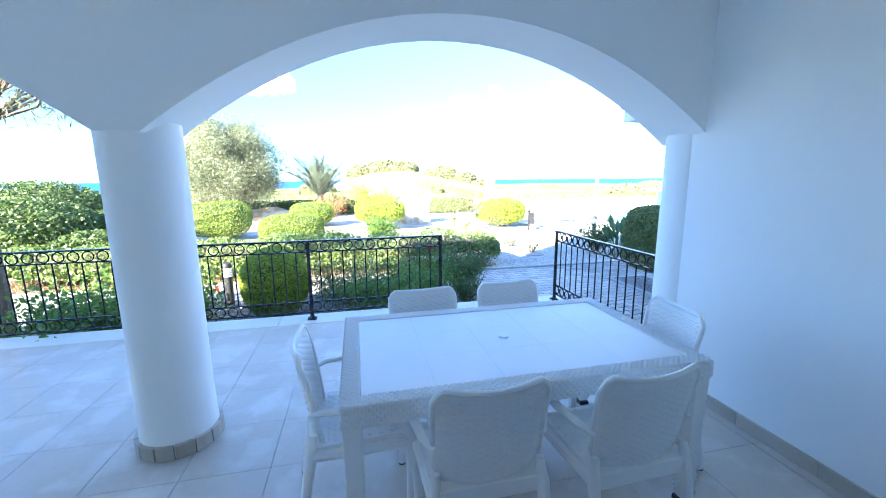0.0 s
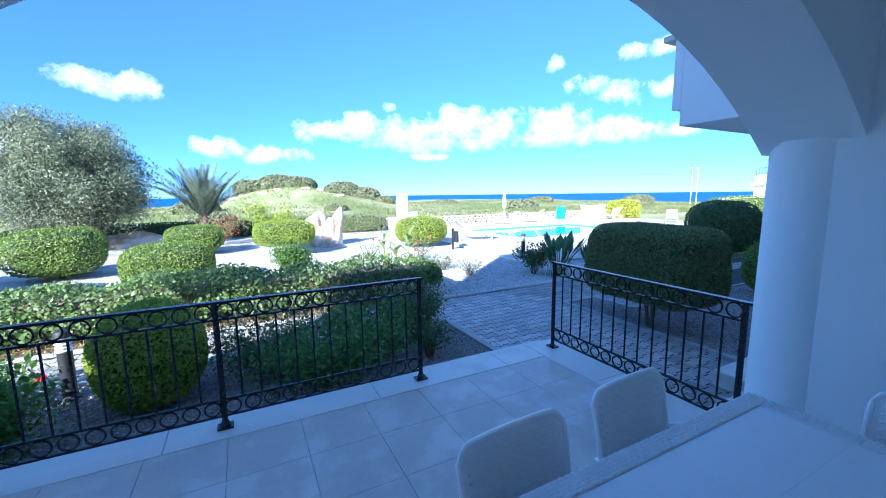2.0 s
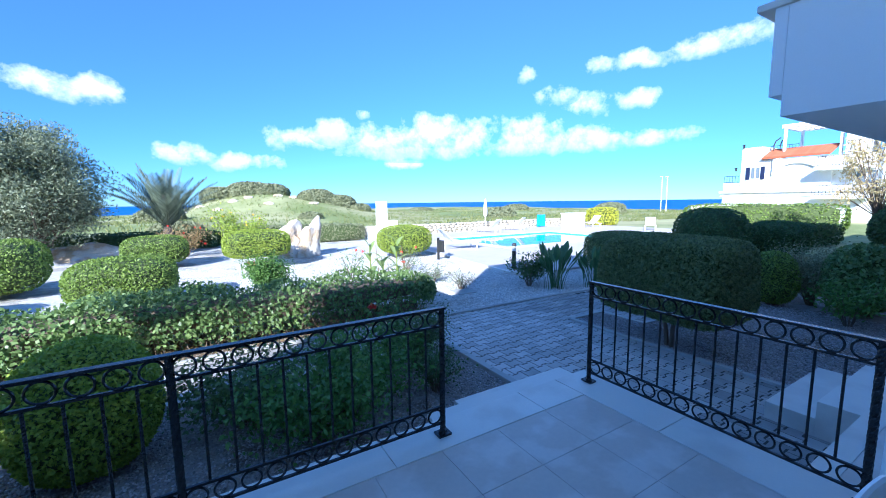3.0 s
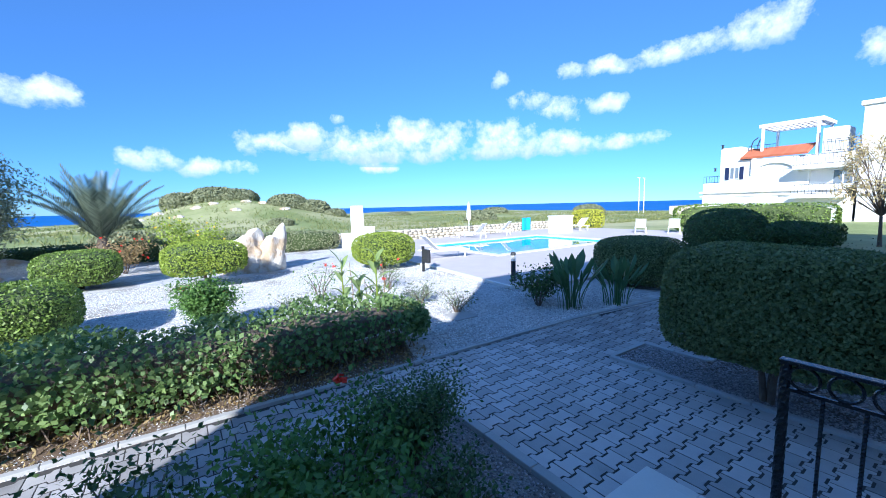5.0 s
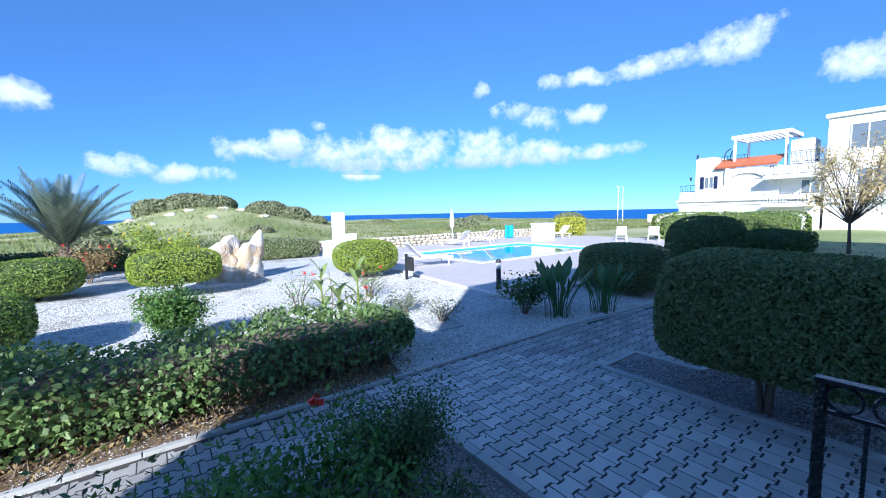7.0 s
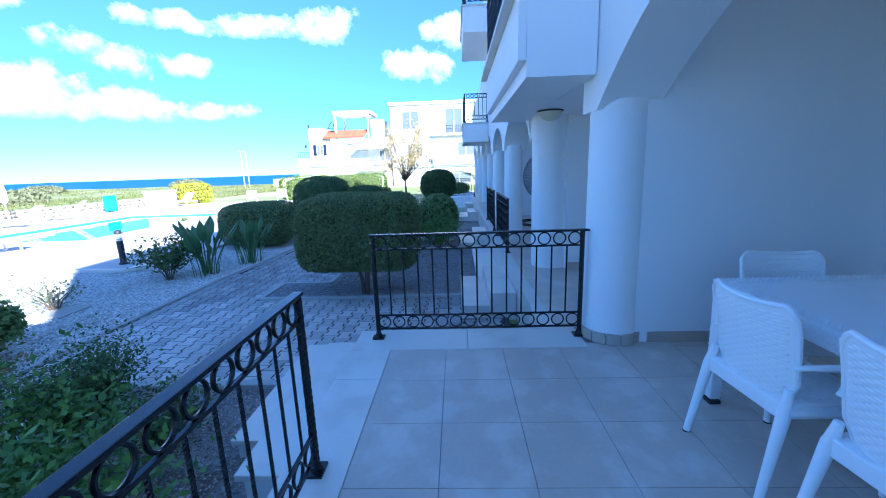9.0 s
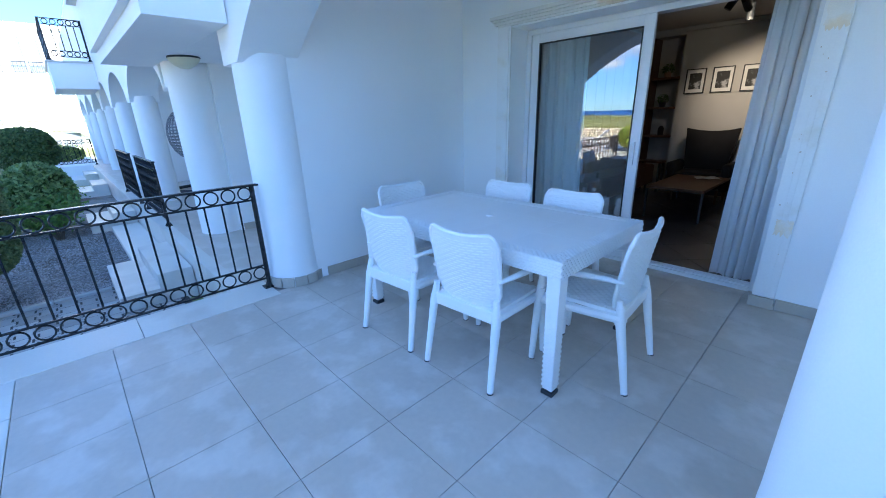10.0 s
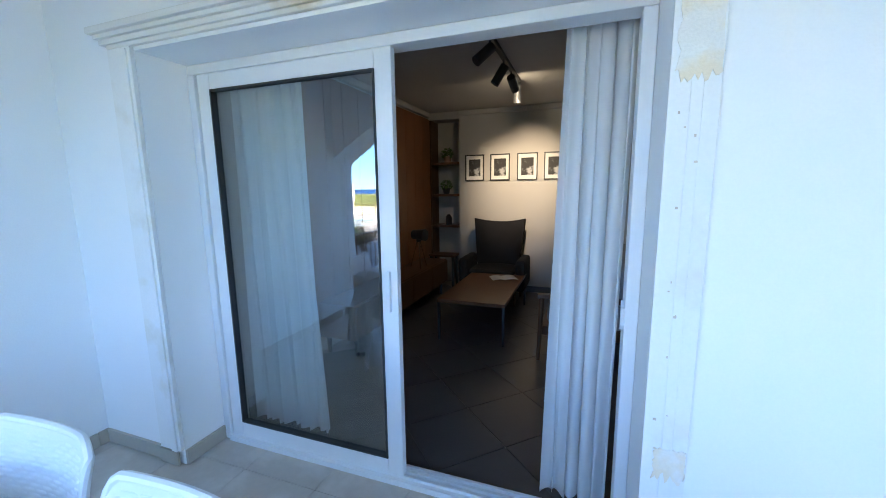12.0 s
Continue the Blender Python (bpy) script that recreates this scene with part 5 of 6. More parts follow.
# ---- trees ----
def tree(name, loc, trunk_h, crown_c, crown_r, clumps, per, leaf, material, label, seed, trunk_r=0.16, narrow=0.4, droop=0.0, spread=0.5, category="tree"):
    """A trunk that forks into limbs, each ending in clumps of leaves."""
    rng = np.random.default_rng(seed)
    ob = thing(name, loc, 0, label, category)
    bm = bmesh.new()
    c, r = np.array(crown_c, float), np.array(crown_r, float)
    fork = Vector((0.1, 0.05, trunk_h))
    tube([(0, 0, -0.1), (0.03, 0.02, trunk_h * 0.5), fork], [trunk_r * 1.35, trunk_r, trunk_r * 0.85], 10, bm)
    P, D = [], []
    for k in range(clumps):
        d = unit(rng.normal(size=3))
        d[2] = max(d[2], -0.62)
        e = c + d * r * rng.uniform(0.45, 1.0) * (0.9 + 0.2 * rng.uniform())
        m = Vector(0.5 * (np.array(fork) + e) + rng.normal(size=3) * r * 0.10)
        tube([fork, m, Vector(e)], [trunk_r * 0.4, trunk_r * 0.2, 0.012], 6, bm)
        s = r * rng.uniform(0.22, 0.38) * spread * 2
        q = unit(rng.normal(size=(per, 3))) * rng.uniform(0, 1, (per, 1)) ** 0.45
        P.append(e + q * s - np.array([0, 0, droop]) * rng.uniform(0, 1, (per, 1)) ** 2), D.append(unit(q + 0.3 * d))
    part("trunk", bm, BARK, ob)
    v, f = leaves(rng, np.concatenate(P), np.concatenate(D), leaf, leaf * narrow, 1.0, droop)
    part("crown", raw_mesh("crown", v, f, material), None, ob)
    return ob


tree("olive_tree", (-6.1, 21.7, G), 0.6, (0.1, 0, 2.75), (2.35, 2.2, 2.35), 210, 640, 0.10, L_OLIVE, "broad silvery grey-green olive tree", 51, 0.2)
tree("pepper_tree", (-4.12, 5.75, G), 2.7, (0.4, 0.15, 3.7), (1.3, 1.2, 0.65), 30, 210, 0.10, L_OLIVE, "tree with brown trunk and thin drooping twigs", 52, 0.065, 0.14, 0.6)
tree("bare_tree", (24.0, 6.95, G), 1.2, (0, 0, 3.2), (2.1, 2.0, 1.7), 60, 60, 0.17, L_TAN, "half-bare tree with dry yellow-brown drooping leaves", 53, 0.06, 0.25, 0.6, 0.35)

# hedges round the garden
def long_hedge(a, b, depth, height, count, leaf, material, label, seed):
    L = math.hypot(b[0] - a[0], b[1] - a[1])
    return clipped_bush("boundary_hedge", ((a[0] + b[0]) / 2, (a[1] + b[1]) / 2, G), (L / 2, depth / 2, height / 2), 0.0, 6.0, count, leaf, material, label, "garden hedges", math.degrees(math.atan2(b[1] - a[1], b[0] - a[0])), 0.10, seed, "hedge")


long_hedge((-9, 24.6), (0.3, 24.4), 0.9, 0.85, 6500, 0.09, L_DARK, "dark green hedge behind the gravel garden", 61)
long_hedge((0.5, 24.2), (7.4, 23.4), 0.9, 0.95, 5500, 0.09, L_SCRUB, "dry green hedge behind the gravel garden", 62)
long_hedge((26.5, 16), (31, 9.5), 1.0, 1.7, 3500, 0.12, L_CLIP, "green hedge at the far side of the pool", 63)
long_hedge((20, 9.0), (24, 8.4), 1.2, 0.9, 3000, 0.12, L_DARK, "long low dark hedge", 64)
clipped_bush("yellow_bush", (27.5, 23.0, G), (1.05, 0.9, 0.72), 0.0, 6.0, 2500, 0.12, L_GOLD, "bright yellow-green round bush", S_, seed=65)
for k, (x, y, r, h) in enumerate(((1.5, 68, 2.6, 1.5), (5.2, 67, 3.0, 1.6), (8.0, 66, 2.6, 1.3), (13.5, 61, 2.6, 1.4), (16.5, 60, 2.4, 1.3), (19.0, 58, 1.5, 0.8), (-4.5, 52, 2.2, 1.2), (9.5, 47, 1.2, 0.6), (34, 44, 2.2, 1.2), (60, 70, 3, 1.2), (-2, 33, 1.5, 0.7), (80, 60, 3.5, 1.3), (52, 40, 2.5, 1.2), (45, 88, 3, 0.8))):
    clipped_bush("scrub_bush", (x, y, land(x, y) - 0.15), (r, r * 0.8, h), -h * 0.75, 2.3, 3200, 0.34, L_SCRUB, "wild grey-green coastal scrub bush", "coastal scrub", seed=70 + k, rough=0.25, category="scrub", core=CORE_PALE)

gr = np.random.default_rng(99)
gxy = np.stack([gr.uniform(-25, 75, 42000), 25.2 + 75 * gr.uniform(0, 1, 42000) ** 1.8], 1)
clump = np.array([noise.noise(Vector((x * 0.25, y * 0.25, 7.0))) for x, y in gxy])
gxy = gxy[clump > -0.12]
gz = np.array([land(x, y) for x, y in gxy])
p = np.concatenate([gxy, gz[:, None] + 0.1], 1)
v, f = leaves(gr, p, np.tile([0.0, -0.6, 0.4], (len(p), 1)), 0.38, 0.07, 0.7, -1.2)
tagged(new("meadow_grass", raw_mesh("meadow_grass", v, f, L_GRASS)), "tufts of green and dry meadow grass", "grass", kind="stuff")

# ---- rocks ----
def boulder(loc, size, seed, label, tilt=0.0):
    bm = bmesh.new()
    bmesh.ops.create_icosphere(bm, subdivisions=4, radius=1)
    for v in bm.verts:
        d = v.co.copy()
        k = 1 + 0.35 * noise.noise(d * 1.3 + Vector((seed, 0, 0))) + 0.16 * noise.noise(d * 3.1 + Vector((0, seed, 0))) + 0.06 * noise.noise(d * 8)
        v.co = Vector((d.x * size[0], d.y * size[1], max(-0.3, d.z) * size[2])) * k
        v.co.x += tilt * v.co.z
    ob = solid("boulder", bm, STONE, label, "rock", smooth=True, group="garden boulders")
    ob.location = loc
    return ob


boulder((2.45, 18.4, G + 0.1), (0.82, 0.5, 1.3), 3.0, "pale ochre weathered boulder on gravel", 0.1)
boulder((3.05, 18.3, G + 0.1), (0.56, 0.42, 1.22), 7.0, "tall white and ochre pointed boulder on gravel", 0.3)
boulder((-4.6, 22.6, G), (1.9, 0.7, 0.55), 11.0, "low ochre rubble rock bank")
for k in range(9):
    boulder((-3 + k * 1.9, 60 + 3 * math.sin(k * 2.2), land(-3 + k * 1.9, 60 + 3 * math.sin(k * 2.2))), (0.6, 0.4, 0.3), 20 + k, "pale stone in the meadow")

# ---- pool ----
DZ = G + 0.06
PX0, PX1, PY0, PY1 = 11.0, 19.0, 15.4, 20.6
deck = thing("pool_deck", (0, 0, 0), 0, "pinkish-grey tiled pool deck with white coping", "pool deck", kind="structure")
bm = prism([(7.25, 10.85), (8.4, 10.3), (27, 9.6), (27, PY0), (7.6, PY0)], DZ - 0.12, DZ)
part("deck_slab", bm, DECK, deck)
part("deck_slab", box(7.6, PX0, PY0 + 0.002, 24.3, DZ - 0.12, DZ), DECK, deck)
part("deck_slab", box(PX1, 27, PY0 + 0.002, 24.3, DZ - 0.12, DZ), DECK, deck)
part("deck_slab", box(PX0 + 0.002, PX1 - 0.002, PY1, 24.3, DZ - 0.12, DZ), DECK, deck)
part("deck_edge", prism([(7.17, 10.80), (8.38, 10.22), (8.44, 10.30), (7.27, 10.88)], DZ - 0.14, DZ + 0.006), MARBLE, deck)
part("deck_edge", prism([(7.17, 10.80), (7.25, 10.85), (7.62, 15.4), (7.62, 24.3), (7.52, 24.3), (7.52, 15.4)], DZ - 0.14, DZ + 0.006), MARBLE, deck)
pool = thing("swimming_pool", (0, 0, 0), 0, "bright blue swimming pool with white coping", "pool", kind="structure")
bm = box(PX0, PX1, PY0, PY1, -1.9, -1.8)
for b in ((PX0, PX0 + 0.05, PY0, PY1), (PX1 - 0.05, PX1, PY0, PY1), (PX0 + 0.05, PX1 - 0.05, PY0, PY0 + 0.05), (PX0 + 0.05, PX1 - 0.05, PY1 - 0.05, PY1)):
    box(*b, -1.8, DZ - 0.02, bm)
part("basin", bm, POOL_TILE, pool)
part("water_surface", box(PX0 + 0.05, PX1 - 0.05, PY0 + 0.05, PY1 - 0.05, DZ - 0.075, DZ - 0.07), WATER, pool).visible_shadow = False
for b in ((PX0 - 0.3, PX1 + 0.3, PY0 - 0.3, PY0 + 0.06), (PX0 - 0.3, PX1 + 0.3, PY1 - 0.06, PY1 + 0.3), (PX0 - 0.3, PX0 + 0.06, PY0 + 0.06, PY1 - 0.06), (PX1 - 0.06, PX1 + 0.3, PY0 + 0.06, PY1 - 0.06)):
    part("coping", box(*b, DZ - 0.02, DZ + 0.03), MARBLE, pool, bevel=0.008)

wall_far = thing("garden_wall", (0, 0, 0), 0, "low pale rubble stone wall behind the pool", "stone wall", kind="structure")
part("wall_core", box(7.8, 28, 24.55, 24.85, G - 0.2, 0.12), WALL_STONE, wall_far)
wr = random.Random(31)
vs, fs, x = [], [], 7.8
for row in range(4):
    x = 7.8 - wr.uniform(0, 0.3)
    while x < 28:
        w, h = wr.uniform(0.22, 0.5), 0.165
        m = Matrix.Translation((x + w / 2, 24.5 + wr.uniform(-0.03, 0.02), G + 0.08 + row * 0.17)) @ Matrix.Rotation(wr.uniform(-0.06, 0.06), 4, "Y") @ Matrix.Diagonal((w * 0.94, 0.16, h * wr.uniform(0.92, 1.03), 1))
        n = len(vs)
        vs += [tuple(m @ Vector(c)) for c in ((-0.5, -0.35, -0.5), (0.5, -0.35, -0.5), (0.5, 0.5, -0.5), (-0.5, 0.5, -0.5), (-0.44, -0.5, 0.42), (0.42, -0.5, 0.44), (0.5, 0.5, 0.5), (-0.5, 0.5, 0.5))]
        fs += [(n, n + 3, n + 2, n + 1), (n + 4, n + 5, n + 6, n + 7), (n, n + 1, n + 5, n + 4), (n + 1, n + 2, n + 6, n + 5), (n + 2, n + 3, n + 7, n + 6), (n + 3, n, n + 4, n + 7)]
        x += w
tagged(part("rubble_face", raw_mesh("rubble_face", vs, fs, WALL_STONE), None, wall_far), kind="stuff")

shower = thing("pool_shower", (8.35, 23.3, G), 0, "white plastered outdoor shower pillar with low side walls", "shower")
part("pillar", box(-0.28, 0.28, -0.2, 0.2, 0, 2.15), PLASTER, shower, bevel=0.02)
part("side_wall", box(-0.85, -0.285, -0.2, 0.2, 0, 0.75), PLASTER, shower, bevel=0.02)
part("side_wall", box(0.285, 0.9, -0.2, 0.2, 0, 1.05), PLASTER, shower, bevel=0.02)
part("pipe", tube([(0, -0.22, 0.6), (0, -0.22, 1.9), (0, -0.4, 2.0)], 0.015, 6), FRAME, shower)

umbrella = thing("folded_parasol", (16.3, 24.0, DZ), 0, "closed white parasol on a pole", "parasol")
part("pole", rod((0, 0, 0), (0, 0, 2.2), 0.025), FRAME, umbrella)
part("canopy", lathe([(0.05, 0.95), (0.14, 1.1), (0.15, 1.4), (0.1, 1.9), (0.03, 2.18)], 10), PLASTIC, umbrella)
part("base", lathe([(0.28, 0.0), (0.26, 0.08), (0.05, 0.12)], 16), PLASTIC, umbrella)


def lounger():
    ob = thing("sun_lounger", (0, 0, 0), 0, "white plastic sun lounger with raised back", "sun lounger", "pool sun loungers")
    for s in (-1, 1):
        part("side_rail", tube([(s * 0.3, -0.95, 0.3), (s * 0.31, 0.0, 0.31), (s * 0.3, 0.95, 0.3)], 0.035, 6), PLASTIC, ob)
        for y in (-0.75, 0.75):
            part("leg", tube([(s * 0.29, y, 0.3), (s * 0.31, y, 0.0)], [0.035, 0.03], 6), PLASTIC, ob)
    for k in range(9):
        part("slat", box(-0.28, 0.28, -0.92 + k * 0.13, -0.82 + k * 0.13, 0.3, 0.325), PLASTIC, ob)
    back = sheet(lambda u, v: (Vector(((2 * u - 1) * 0.29, 0.28 + 0.58 * v, 0.33 + 0.55 * v)), Vector((0, -0.7, 0.7))), 2, 4, 0.03)
    part("backrest", back, PLASTIC, ob)
    return ob


lg = lounger()
LOUNGERS = [(15.3, 22.4, 200), (17.9, 23.0, 205), (9.0, 16.3, 80), (24.6, 21.8, 160), (24.7, 17.2, 120), (25.6, 15.6, 115)]
lg.matrix_basis = pose(LOUNGERS[0][0], LOUNGERS[0][1], DZ, 0, 0, LOUNGERS[0][2])
for x, y, r in LOUNGERS[1:]:
    copy_thing(lg, pose(x, y, DZ, 0, 0, r))
ob = thing("pool_cover", (21.8, 24.3, DZ), 0, "blue folded pool cover hung over the wall", "pool cover")
part("fabric", sheet(lambda u, v: (Vector(((u - 0.5) * 0.85, -0.12 - 0.03 * math.sin(u * 9), 0.05 + 0.9 * v)), Vector((0, 1, 0))), 10, 4, 0.03), POOL_COVER, ob, smooth=True)
ob = thing("pump_box", (21.6, 20.9, DZ), 0, "white plastic storage box beside the pool", "storage box")
part("body", box(-0.8, 0.8, -0.35, 0.35, 0, 1.05), PLASTIC, ob, bevel=0.03)
part("lid", box(-0.85, 0.85, -0.4, 0.4, 1.052, 1.15), PLASTIC, ob, bevel=0.03)
ob = thing("waste_bin", (6.9, 14.2, G), 0, "dark grey slatted waste bin on a post", "bin")
part("body", box(-0.05, 0.05, -0.17, 0.17, 0.3, 0.72), DARK_GREY, ob, bevel=0.02)
part("post", box(-0.04, 0.04, 0.175, 0.22, 0, 0.8), DARK_GREY, ob)


def bollard(x, y, z, label):
    ob = thing("bollard_lamp", (x, y, z), 0, label, "bollard lamp", "garden bollard lamps")
    part("post", lathe([(0.085, 0.0), (0.085, 0.03), (0.062, 0.05), (0.062, 0.52)], 20), DARK_GREY, ob, smooth=True)
    for k in range(4):
        part("louvre", lathe([(0.064, 0.53 + k * 0.035), (0.072, 0.545 + k * 0.035), (0.05, 0.553 + k * 0.035)], 20), FRAME, ob)
    part("glass", rod((0, 0, 0.52), (0, 0, 0.68), 0.045, seg=16), LAMP_GLASS, ob)
    part("cap", lathe([(0.074, 0.68), (0.074, 0.70), (0.06, 0.745), (0.02, 0.765)], 20), DARK_GREY, ob, smooth=True)


bollard(7.72, 11.25, DZ, "dark grey bollard lamp on the pool deck corner")
bollard(-1.85, 6.75, G, "dark grey bollard lamp in the planted bed")
ob = solid("manhole_cover", box(5.45, 5.95, 3.45, 3.75, G, G + 0.035), KERB, "square concrete manhole cover in dark gravel", "manhole cover", bevel=0.01)
ob = solid("manhole_cover", box(4.55, 5.05, 9.45, 9.9, G, G + 0.03), KERB, "flat concrete manhole cover in pale gravel", "manhole cover", bevel=0.01)
for x in (62.0, 63.5):
    ob = thing("street_lamp", (x, 38.0, G), 0, "tall thin grey street lamp", "street lamp", "far street lamps")
    part("pole", rod((0, 0, -0.3), (0, 0, 5.6), 0.07, 0.05, 8), FRAME, ob)
    part("lamp_head", box(-0.5, 0.1, -0.08, 0.08, 5.6, 5.7), FRAME, ob)

# ---- the row of neighbouring terraces ----
row = thing("neighbour_building", (0, 0, 0), 0, "white plastered holiday building with arches, columns and balconies", "building")
bm = box(2.722, 4.85, 0.0, 0.44, G, CEIL)
part("wall", bm, PLASTER, row)
part("wall", box(4.86, 5.06, 0.0, 2.34, G, CEIL), PLASTER, row)
part("wall", box(5.06, 24, 0.0, 0.44, G, CEIL), PLASTER, row)
part("upper_wall", box(2.602, 14, -6, 2.76, 2.952, 7.0), PLASTER, row)
part("upper_wall", box(14.002, 24, -6, 2.76, 2.952, 4.6), PLASTER, row)
part("soffit", box(2.74, 4.855, 0.45, 2.778, 2.045, CEIL), PLASTER, row)
part("soffit", box(2.902, 24, -0.5, 2.76, CEIL + 0.002, 2.95), PLASTER, row)
COLS = [5.08, 8.3, 11.0, 13.2, 16.0, 19.0, 22.0]
part("arch", box(5.14, 5.3, 2.332, 2.74, 1.80, CEIL), PLASTER, row)
for a, b in zip(COLS, COLS[1:]):
    bm = arch_wall(a + 0.22, b - 0.1, 2.332, 2.765, 1.75, 0.6, CEIL, n=20)
    box(b - 0.1, b + 0.22, 2.332, 2.765, 1.75, CEIL, bm)
    part("arch", bm, PLASTER, row, smooth=True)
part("column", lathe([(0.25, 0.0), (0.25, 1.0), (0.25, 2.1), (0.25, CEIL)], 40, None, (5.11, 2.5, 0)), PLASTER, row, smooth=True)
for x in COLS[1:]:
    part("column", lathe([(0.2, 0.0), (0.197, 1.0), (0.193, 1.85)], 32, None, (x, 2.55, 0)), PLASTER, row, smooth=True)
for x in COLS[2:]:
    part("partition", box(x - 0.1, x + 0.1, 0.44, 2.33, G, CEIL), PLASTER, row)
bm = box(2.835, 24, 0.0, 2.95, G - 0.1, -0.002)
part("terrace_floor", bm, TILE, row)
part("terrace_floor_edge", box(2.835, 24, 2.952, 3.08, G - 0.1, 0.0), MARBLE, row)
part("skirting", box(4.83, 4.858, 0.45, 2.3, 0.0, 0.085), SKIRT, row)
for k, (x0, x1) in enumerate(((4.3, 5.7), (8.6, 10.0), (13.6, 15.0), (17.0, 18.6))):
    part("step", box(x0, x1, 3.09, 3.42, G - 0.1, -0.16), MARBLE, row)
    part("step", box(x0, x1, 3.422, 3.78, G - 0.1, -0.32), MARBLE, row)
part("edge_slab", box(5.72, 8.55, 3.09, 3.5, G - 0.1, G + 0.1), MARBLE, row)

balcony = thing("balcony", (0, 0, 0), 0, "white plastered balcony with stepped edge and iron railing", "balcony", "balconies")
part("slab", box(2.60, 5.5, 2.78, 3.28, 2.045, 2.62), PLASTER, balcony)
part("parapet", box(2.60, 5.5, 3.282, 3.34, 2.16, 2.62), PLASTER, balcony)
part("side_wall", box(2.60, 2.70, 2.78, 3.22, 2.622, 4.4), PLASTER, balcony)
part("coping", box(2.58, 5.55, 3.20, 3.42, 2.622, 2.66), MARBLE, balcony, bevel=0.005)
railing((2.78, 3.31, 2.66), (5.45, 3.31, 2.66), [0, 1.3, 2.66], "black iron balcony railing", 0.9, False, group="balcony railings")
lamp = thing("ceiling_lamp", (4.42, 2.68, 2.045), 0, "round cream glass ceiling lamp under the balcony", "lamp")
part("base_ring", lathe([(0.15, -0.02), (0.155, -0.012), (0.15, -0.001)], 28), DARK_GREY, lamp, smooth=True)
part("shade", lathe([(0.012, -0.12), (0.05, -0.112), (0.1, -0.085), (0.138, -0.045), (0.15, -0.02)], 28), LAMP_GLASS, lamp, smooth=True)


def balcony_box(x0, x1, y1, z0, label):
    ob = thing("balcony", (0, 0, 0), 0, label, "balcony", "balconies")
    part("slab", box(x0, x1, 2.77, y1, z0, z0 + 0.55), PLASTER, ob)
    part("coping", box(x0 - 0.03, x1 + 0.03, 2.77, y1 + 0.04, z0 + 0.552, z0 + 0.59), MARBLE, ob)
    railing((x0 + 0.05, y1 - 0.06, z0 + 0.59), (x1 - 0.05, y1 - 0.06, z0 + 0.59), [0, x1 - x0 - 0.1], "black iron balcony railing", 0.85, False, group="balcony railings")
    railing((x0 + 0.05, 2.8, z0 + 0.59), (x0 + 0.05, y1 - 0.1, z0 + 0.59), [0], "black iron balcony side railing", 0.85, False, group="balcony railings")


balcony_box(12.2, 14.6, 3.55, 2.2, "white balcony with black iron railing")
balcony_box(9.6, 12.2, 3.55, 4.55, "upper white balcony with black iron railing")
railing((5.95, 2.98, 0.0), (7.6, 2.98, 0.0), [0, 1.65], "black iron railing of a neighbouring terrace", detail=False, group="neighbour railings")
railing((8.3, 2.98, 0.0), (10.2, 2.98, 0.0), [0, 1.9], "black iron railing of a neighbouring terrace", detail=False, group="neighbour railings")
railing((5.4, 0.9, 0.0), (5.4, 2.3, 0.0), [0, 1.4], "black iron railing beside a column", detail=False, group="neighbour railings")
plinth = thing("far_terrace", (0, 0, 0), 0, "white walled terrace at the end of the path", "terrace", kind="structure")
part("wall", box(18.6, 24, 2.9, 4.75, G, 0.02), PLASTER, plinth)
railing((18.65, 2.95, 0.02), (18.65, 4.7, 0.02), [0, 1.75], "black iron railing round the far terrace", detail=False, group="neighbour railings")
railing((18.7, 4.7, 0.02), (23.9, 4.7, 0.02), [0, 2.6, 5.2], "black iron railing round the far terrace", detail=False, group="neighbour railings")
clipped_bush("clipped_hedge", (21.5, 4.0, 0.02), (0.35, 0.9, 0.3), 0.02, 4.0, 900, 0.08, L_CLIP, "small clipped hedge on the far terrace", "clipped garden bushes", seed=91, category="hedge")

egg = thing("hanging_chair", (9.2, 1.78, 0), 20, "grey wicker hanging egg chair on a dark stand", "hanging chair")
part("stand", tube([(0.0, -0.5, 0.03), (0, -0.55, 1.0), (0, -0.45, 1.75), (0, -0.15, 1.95), (0, 0.0, 1.85)], 0.03, 8), DARK_GREY, egg)
part("foot_ring", ring((0, 0, 0.03), (0, 0, 1), 0.5, 0.025, seg=28), DARK_GREY, egg)
for k in range(14):
    a = math.pi * k / 14
    pts = [(0.4 * math.sin(t) * math.cos(a), 0.4 * math.sin(t) * math.sin(a), 1.15 + 0.52 * math.cos(t)) for t in (2 * math.pi * j / 20 for j in range(21))]
    part("wicker_hoop", tube(pts, 0.008, 4), FABRIC_GREY, egg)
for k in range(16):
    z = -0.9 + 1.8 * k / 15
    part("wicker_hoop", ring((0, 0, 1.15 + 0.52 * z), (0, 0, 1), 0.4 * math.sqrt(1 - z * z), 0.007, seg=20, sides=4), FABRIC_GREY, egg)

